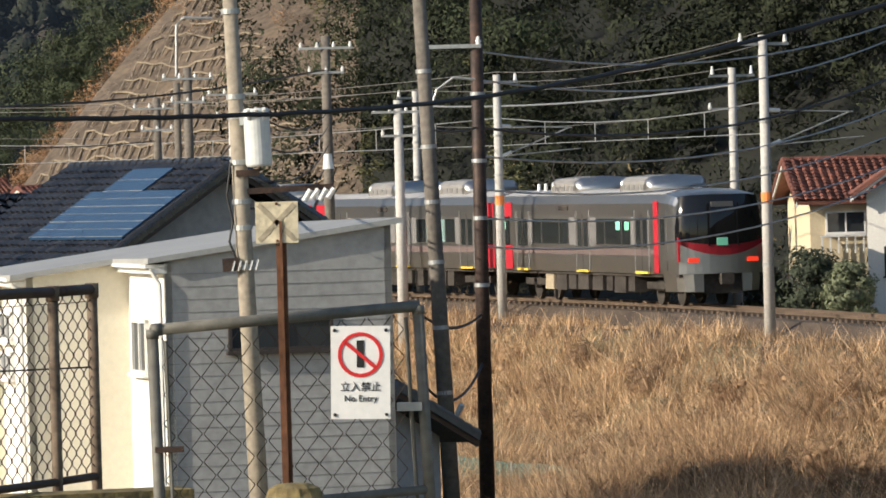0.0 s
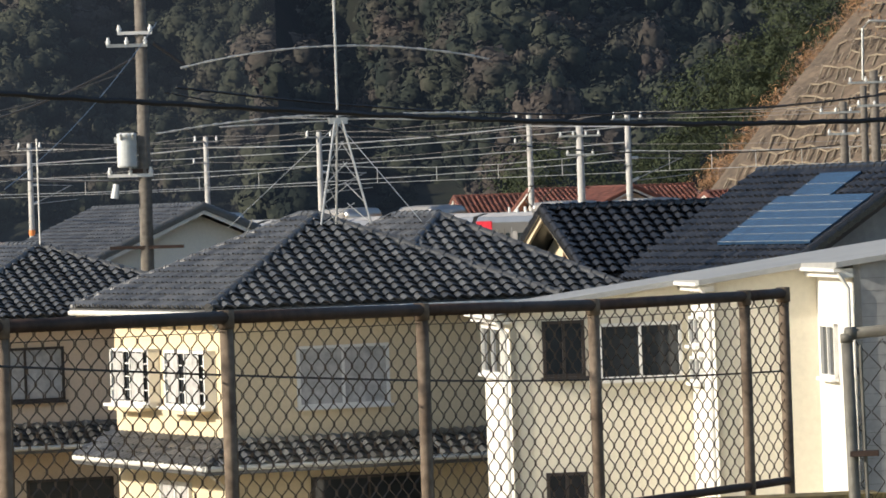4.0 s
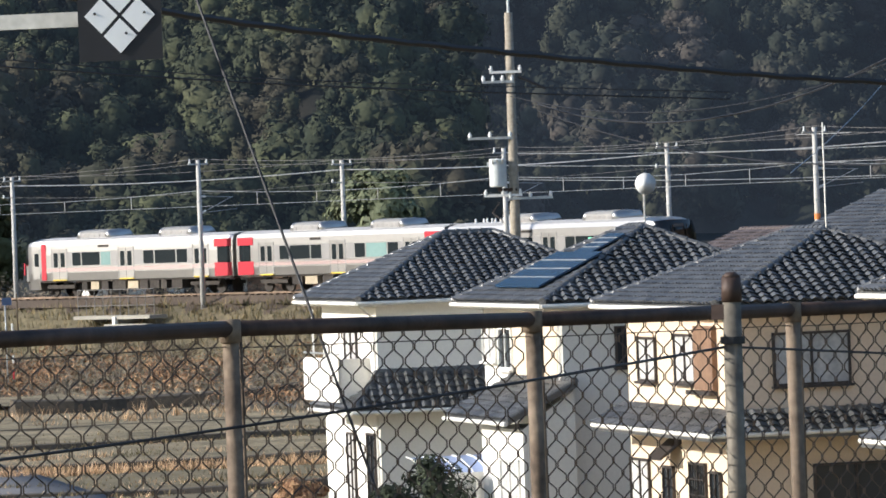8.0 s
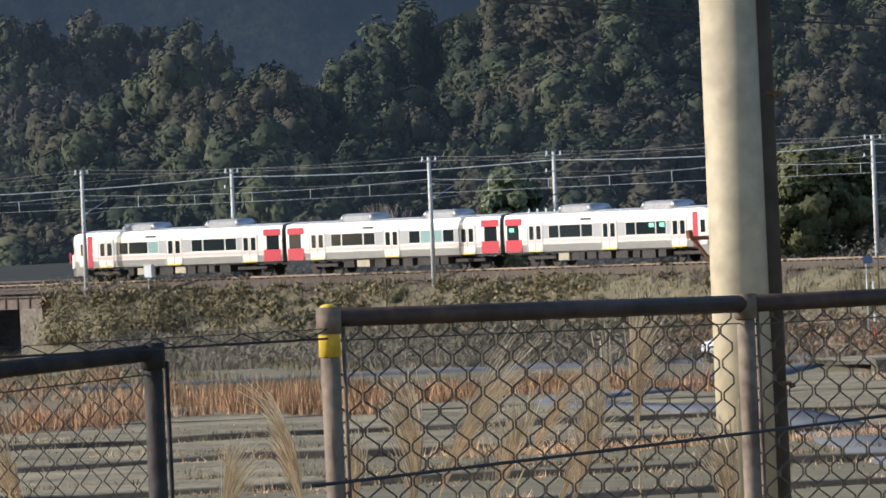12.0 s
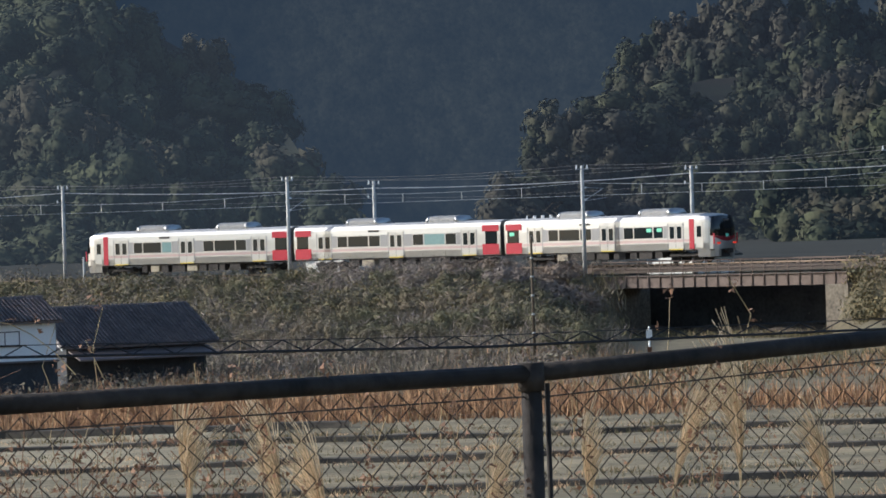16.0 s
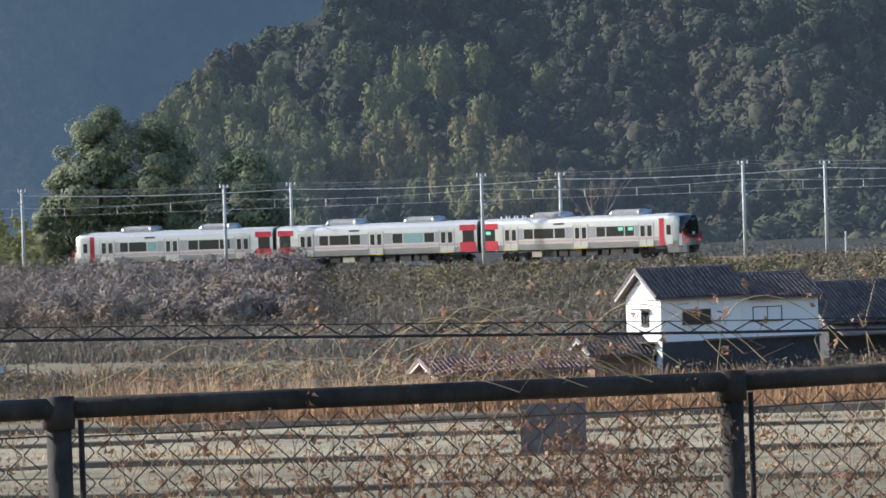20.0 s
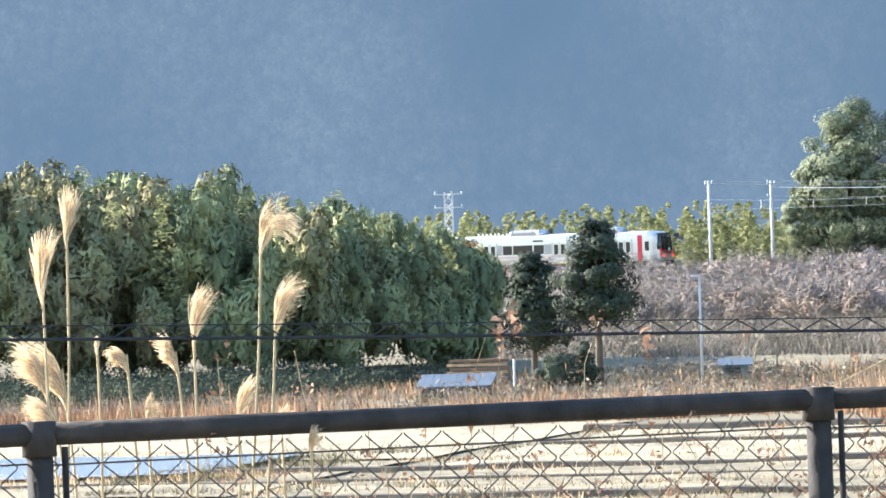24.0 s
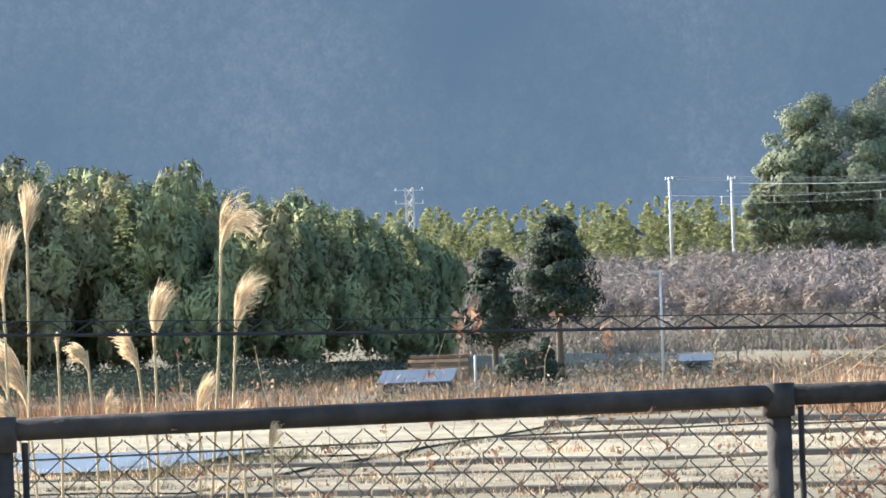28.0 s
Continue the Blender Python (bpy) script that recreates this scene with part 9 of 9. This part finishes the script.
def pampas(az, r, el, length, droop, seed, label="dry pampas grass plume on a thin stalk", foot=8.2, lean=0.0, hair=0.9, name="pampas_grass", hair_w=1.0):
    """A stalk and its plume; el is the bearing up of the plume's bend, droop the side that its hairs fall to."""
    top = at(az, r, EYE_Z + r * math.tan(radians(el)))
    right = at(az + 90, 1.0)
    base = at(az, r, foot) + right * lean
    ob = thing(name, Matrix.Translation(base), label, "grass", "pampas stalks by the fence")
    rng = np.random.default_rng(seed)
    bend = [base.lerp(top, t) + right * (0.02 * math.sin(3 * t)) for t in (0, 0.25, 0.5, 0.75, 1.0)]
    inv = Matrix.Translation(-base)
    part("stalk", Shape().line(bend, 0.0032, 6).move(inv), M_STALK, ob)
    stem = (top - bend[3]).normalized()
    v = []
    # bundles of hairs share a bend: they rise with the stalk, then sweep to the side
    bundles = [(rng.uniform(0, 0.55), droop * rng.uniform(0.55, 1.2) + rng.normal() * 0.10, rng.uniform(0.75, 1.45), rng.normal() * 0.06) for i in range(12)]
    for i in range(int(400 * hair)):
        t, dr, ln, fan = bundles[int(rng.integers(12))]
        p = top - stem * length * 0.9 * (1 - t - rng.uniform(-0.12, 0.12))
        ln = ln * length * rng.uniform(0.7, 1.08)
        dr += rng.normal() * 0.07
        fan += rng.normal() * 0.05
        depth = at(az, rng.normal() * 0.12)
        w = right * 0.0007 * hair_w + Vector((0, 0, 0.0004))
        last = p
        for k in range(1, 7):
            turn = fan + 1.35 * dr * (k / 6) ** 1.5
            q = last + (stem * math.cos(turn) + right * math.sin(turn) + depth) * (ln / 6)
            v += [last - w, last + w, q + w, q - w]
            last = q
    me = leaf_mesh("plume", np.array([tuple(p - base) for p in v]), M_PLUME, 4)
    pl_ = new("plume", me)
    pl_.parent = ob
    tagged(pl_, "feathery pale plume", kind="stuff")
    return ob


for k, (az, r, el, ln, dr, lean) in enumerate((
        (-51.29, 13.0, -0.2, 0.13, 0.15, -0.03), (-51.02, 13.2, 0.28, 0.1, 0.35, -0.07), (-49.79, 13.4, -0.74, 0.11, 0.55, -0.05), (-49.98, 13.6, -1.11, 0.07, -0.8, 0.03), (-49.07, 13.0, 0.2, 0.12, 1.45, -0.12),
        (-48.95, 13.2, -0.6, 0.12, 0.85, -0.12), (-49.37, 13.4, -1.56, 0.1, 0.6, -0.06), (-51.12, 13.6, -1.24, 0.12, -1.25, 0.03), (-51.2, 13.0, -1.62, 0.1, -1.3, 0.03), (-50.47, 13.2, -1.12, 0.06, -1.5, 0.01),
        (-50.29, 13.4, -1.66, 0.05, 0.9, -0.02), (-48.95, 13.6, -1.85, 0.06, 0.7, -0.03), (-48.66, 13.0, -2.02, 0.05, 0.8, -0.03), (-51.3, 13.2, -1.2, 0.1, -1.2, 0.03), (-50.76, 13.4, -1.03, 0.03, 0.1, -0.04))):
    pampas(az, r, el, ln * 0.92, dr, 300 + k, lean=lean)
# pale reeds below the fence
for k, (az, el, ln, lean) in enumerate(((-24.0, -2.25, 0.35, -0.1), (-23.5, -2.1, 0.4, -0.35), (-23.0, -2.4, 0.4, -0.4), (-22.65, -2.0, 0.35, -0.4), (-22.2, -2.2, 0.4, -0.3), (-21.85, -1.65, 0.35, 0.05), (-24.65, -2.7, 0.3, -0.2), (-22.5, -2.6, 0.3, -0.2), (-20.9, -2.75, 0.3, 0.0),
                                        (-29.5, -2.1, 0.4, -0.15), (-28.95, -1.85, 0.4, 0.0), (-30.55, -2.4, 0.3, 0.1), (-33.65, -2.45, 0.3, 0.1), (-31.5, -2.7, 0.3, 0.0), (-33.2, -2.7, 0.3, 0.1), (-26.0, -2.6, 0.3, 0.0), (-25.3, -2.3, 0.3, 0.1), (-34.6, -2.2, 0.3, 0.1), (-28.1, -2.6, 0.3, 0.1))):
    pampas(az, 21.0 + k % 4, el, ln, 0.5 if k % 2 else -0.4, 340 + k, "dry pale reed on the bank below the fence", foot=7.2, lean=lean * 1.6 - 0.1, hair=0.32, name="dry_reed", hair_w=2.2)

# ---- withered vines on the mesh
def fence_r(az):
    return 11.82 / math.cos(radians(az + 73.5))


rng = np.random.default_rng(77)
M_VINE = material("withered_vine_leaf", (0.36, 0.20, 0.12), 0.9, vary=0.4, scale=0.05, fine=40, bump=0, random_by="island", tint=(0.22, 0.13, 0.085), thin=0.2)
cl, cr = [], []
vine = thing("vine", Matrix.Translation(at(-38, fence_r(-38), 8.4)), "withered brown vine tangled in the chain link mesh", "vine")
vo = vine.matrix_world.inverted()
for i in range(420):
    az = -39.0 + rng.normal() * 2.4 if i % 3 else rng.uniform(-50, -28)
    a = at(az, fence_r(az) + 0.02, 8.35)
    pts = [a]
    hgt = rng.uniform(0.2, 0.62) + (0.25 if i % 9 == 0 else 0)
    for k in range(1, 9):
        az += rng.normal() * 0.12
        pts.append(at(az, fence_r(az) + 0.02 + rng.normal() * 0.015, 8.35 + hgt * k / 8 + rng.normal() * 0.012))
    part("stem", Shape().line(pts, 0.0013, 4).move(vo), M_STALK if i % 3 == 0 else M_VINE, vine)
    for p in pts[3:]:
        if rng.uniform() < 0.75:
            cl.append(tuple(vo @ (p + Vector((rng.normal() * 0.02, 0, rng.normal() * 0.02)))))
            cr.append((0.025, 0.025, 0.03))
for i in range(30):
    az = -39.3 + rng.normal() * 1.2
    p = at(az, fence_r(az) + 0.03, 8.93)
    d, run = rng.normal() * 0.5, [p]
    for k in range(1, 11):
        rise = 0.055 * (1.15 - 0.19 * k) * (0.6 + 0.8 * (i % 5) / 4)
        p = p + at(az + 90, 0.022 * (d + 0.25 * k * (1 if d > 0 else -1))) + Vector((0, 0, rise)) + Vector(rng.normal(size=3).tolist()) * 0.004
        run.append(p)
        if rng.uniform() < 0.55:
            twig = [p, p + Vector((rng.normal() * 0.02, rng.normal() * 0.02, 0.015)), p + Vector((rng.normal() * 0.045, rng.normal() * 0.03, 0.03 + 0.02 * rng.normal()))]
            part("twig", Shape().line(twig, 0.0007, 3).move(vo), M_VINE, vine)
            if rng.uniform() < 0.4:
                cl.append(tuple(vo @ twig[2]))
                cr.append((0.012, 0.012, 0.015))
    part("shoot", Shape().line(run, 0.0013, 4).move(vo), M_STALK, vine, "long bare shoot")
lv = new("leaves", leaf_mesh("leaves", leaf_cloud(cl, cr, 8, 0.0095, 78), M_VINE))
lv.parent = vine
tagged(lv, "curled brown leaves", kind="stuff")
# a dry leaf caught on the barbed wire, and a grey panel behind the mesh
for az, el in ((-46.57, -0.85), (-45.25, -1.12), (-46.75, -1.0)):
    c_ = at(az, 13.0, EYE_Z + 13.0 * math.tan(radians(el)))
    v = leaf_cloud([(0, 0, 0), (0.01, 0, -0.03)], [(0.012, 0.012, 0.03), (0.01, 0.01, 0.03)], 10, 0.012, int(-az * 10))
    ob = new("dry_leaf", leaf_mesh("dry_leaf", v, M_VINE))
    ob.matrix_world = Matrix.Translation(c_)
    tagged(ob, "curled reddish dry leaf caught on the barbed wire", "leaf")
pc = at(-38.6, fence_r(-38.6) + 0.3, 8.84)
solid("grey_board", Shape().box((0, 0, 0), (0.17, 0.01, 0.125)), material("dull_slate_board", (0.16, 0.16, 0.17), 0.8, vary=0.3, scale=0.05, fine=40), "small dull grey board behind the fence", "board", m=Matrix.Translation(pc) @ Matrix.Rotation(radians(40), 4, "Z"))

# ---- green mesh fence at the foot of the bank
M_GREENNET = material("faded_green_net", (0.10, 0.16, 0.13), 0.7, vary=0.3, scale=0.5, fine=12, bump=0)
gf = thing("net_fence", pose(0, 0, 0), "low fence of green net panels on grey posts", "fence")
gp = [at(a, r, 9.4 - r * math.tan(radians(e))) for a, r, e in ((0.1, 152, 2.85), (0.64, 150, 2.93), (1.0, 148, 2.96), (1.5, 146, 3.05), (1.9, 142, 3.2), (2.3, 138, 3.38))]
for p, q in zip(gp, gp[1:]):
    part("post", Shape().tube(p, p - Vector((0, 0, 1.5)), 0.04, n=6), M_STEELGREY, gf)
    pn = part("panel", Shape().loft([[p, q, q - Vector((0, 0, 1.2)), p - Vector((0, 0, 1.2))], [p + Vector((0, 0.02, 0)), q + Vector((0, 0.02, 0)), q + Vector((0, 0.02, -1.2)), p + Vector((0, 0.02, -1.2))]]), M_GREENNET, gf)
    for k in range(8):
        a = p.lerp(q, (k + 0.5) / 8) - Vector((0, 0.03, 0))
        part("bar", Shape().tube(a, a - Vector((0, 0, 1.2)), 0.012, n=4), M_STEELGREY, pn)

# ---- the white hatchback on the farm road
M_CARWHITE = material("white_car_paint", (0.80, 0.80, 0.80), 0.25, vary=0.03, scale=2, fine=5, bump=0, spec=0.6)
M_TYRE = material("tyre_rubber", (0.02, 0.02, 0.02), 0.85, vary=0.2, scale=0.3, fine=10)
car_ob = thing("hatchback_car", pose(0, 0, 0), "white hatchback car with dark windows on a farm road", "car")
prof = [(-1.93, 0.35), (-1.97, 0.62), (-1.90, 0.98), (1.05, 0.96), (1.75, 0.80), (1.95, 0.60), (1.92, 0.30)]
part("body", Shape().loft([[(x, y * (0.93 if z > 0.8 else 1.0), z) for x, z in prof] for y in (-0.84, -0.80, 0.80, 0.84)]), M_CARWHITE, car_ob)
cabin = [(-1.88, 0.97, 0.76), (-1.62, 1.44, 0.62), (-0.2, 1.52, 0.60), (0.35, 1.42, 0.60), (1.12, 0.96, 0.74)]
cg = part("cabin", Shape().loft([[(x, -w, z), (x, w, z), (x, w, z - 0.02), (x, -w, z - 0.02)] for x, z, w in cabin]).loft([[(x, s_ * w, z) for x, z, w in cabin] for s_ in (-1, 1)]), M_CARWHITE, car_ob)
for s_ in (-1, 1):
    for x0, x1 in ((-1.5, -0.62), (-0.55, 0.62)):
        zz = 1.40
        part("side_window", Shape().loft([[(x0, s_ * 0.755, 1.0), (x1 + 0.05, s_ * 0.755, 1.0), (x1 - 0.30 if x1 > 0 else x1, s_ * 0.63, zz), (x0 + 0.08, s_ * 0.63, zz)], [(x0, s_ * 0.735, 1.0), (x1 + 0.05, s_ * 0.735, 1.0), (x1 - 0.30 if x1 > 0 else x1, s_ * 0.61, zz), (x0 + 0.08, s_ * 0.61, zz)]]), M_GLASS, cg)
    for x in (-1.2, 1.2):
        wh = part("wheel", Shape().tube((x, s_ * 0.68, 0.30), (x, s_ * 0.86, 0.30), 0.30, n=18), M_TYRE, car_ob)
        part("rim", Shape().tube((x, s_ * 0.855, 0.30), (x, s_ * 0.875, 0.30), 0.19, 0.17, n=14), M_STEELGREY, wh)
    part("tail_lamp", Shape().box((-1.93, s_ * 0.68, 0.85), (0.08, 0.2, 0.28)), M_RED, car_ob)
    part("head_lamp", Shape().box((1.78, s_ * 0.62, 0.72), (0.16, 0.3, 0.12)), M_CERAMIC, car_ob)
    part("mirror", Shape().box((0.62, s_ * 0.92, 1.02), (0.12, 0.16, 0.1)), M_CARWHITE, car_ob)
part("rear_window", Shape().loft([[(-1.90, -0.66, 1.02), (-1.90, 0.66, 1.02), (-1.68, 0.55, 1.38), (-1.68, -0.55, 1.38)], [(-1.86, -0.66, 1.02), (-1.86, 0.66, 1.02), (-1.64, 0.55, 1.38), (-1.64, -0.55, 1.38)]]), M_GLASS, cg)
part("windscreen", Shape().loft([[(1.08, -0.68, 1.01), (1.08, 0.68, 1.01), (0.42, 0.54, 1.41), (0.42, -0.54, 1.41)], [(1.02, -0.68, 1.01), (1.02, 0.68, 1.01), (0.36, 0.54, 1.41), (0.36, -0.54, 1.41)]]), M_GLASS, cg)
part("bumper", Shape().box((-1.96, 0, 0.42), (0.12, 1.5, 0.2)), M_UNDER, car_ob)
part("number_plate", Shape().box((-1.985, 0, 0.68), (0.02, 0.33, 0.16)), M_CERAMIC, car_ob)


CAR_WAY = ((0, -19.2, 202), (3, -19.9, 222), (5.5, -20.6, 242), (6.6, -21.5, 252), (7.2, -22.25, 259), (7.6, -22.4, 265), (7.95, -21.9, 271), (8.5, -20.95, 284), (9, -20.4, 296), (9.5, -20.23, 304), (10.3, -20.1, 310), (11, -20.12, 314), (11.6, -20.4, 318), (12, -20.75, 319.5), (12.5, -21.16, 320.3), (13.5, -22.4, 321.2), (14.5, -23.6, 321.6), (28, -26.5, 319.5))


def motions():
    """Each car of the train follows the curve, its pose that of its middle; the hatchback follows the farm road."""
    for i, car in enumerate(CARS):
        walk(car, [(t, car_pose(s - 10.0 - 20.0 * i)) for t, s in LEAD])
    way = [at(a, r) for t, a, r in CAR_WAY]
    rows = []
    for i, (t, a, r) in enumerate(CAR_WAY):
        d = way[min(i + 1, len(way) - 1)] - way[max(i - 1, 0)]
        p = way[i]
        rows.append((t, pose(p.x, p.y, land(p.x, p.y) + 0.17, 0, 0, math.degrees(math.atan2(d.y, d.x)))))
    walk(car_ob, rows)


motions()
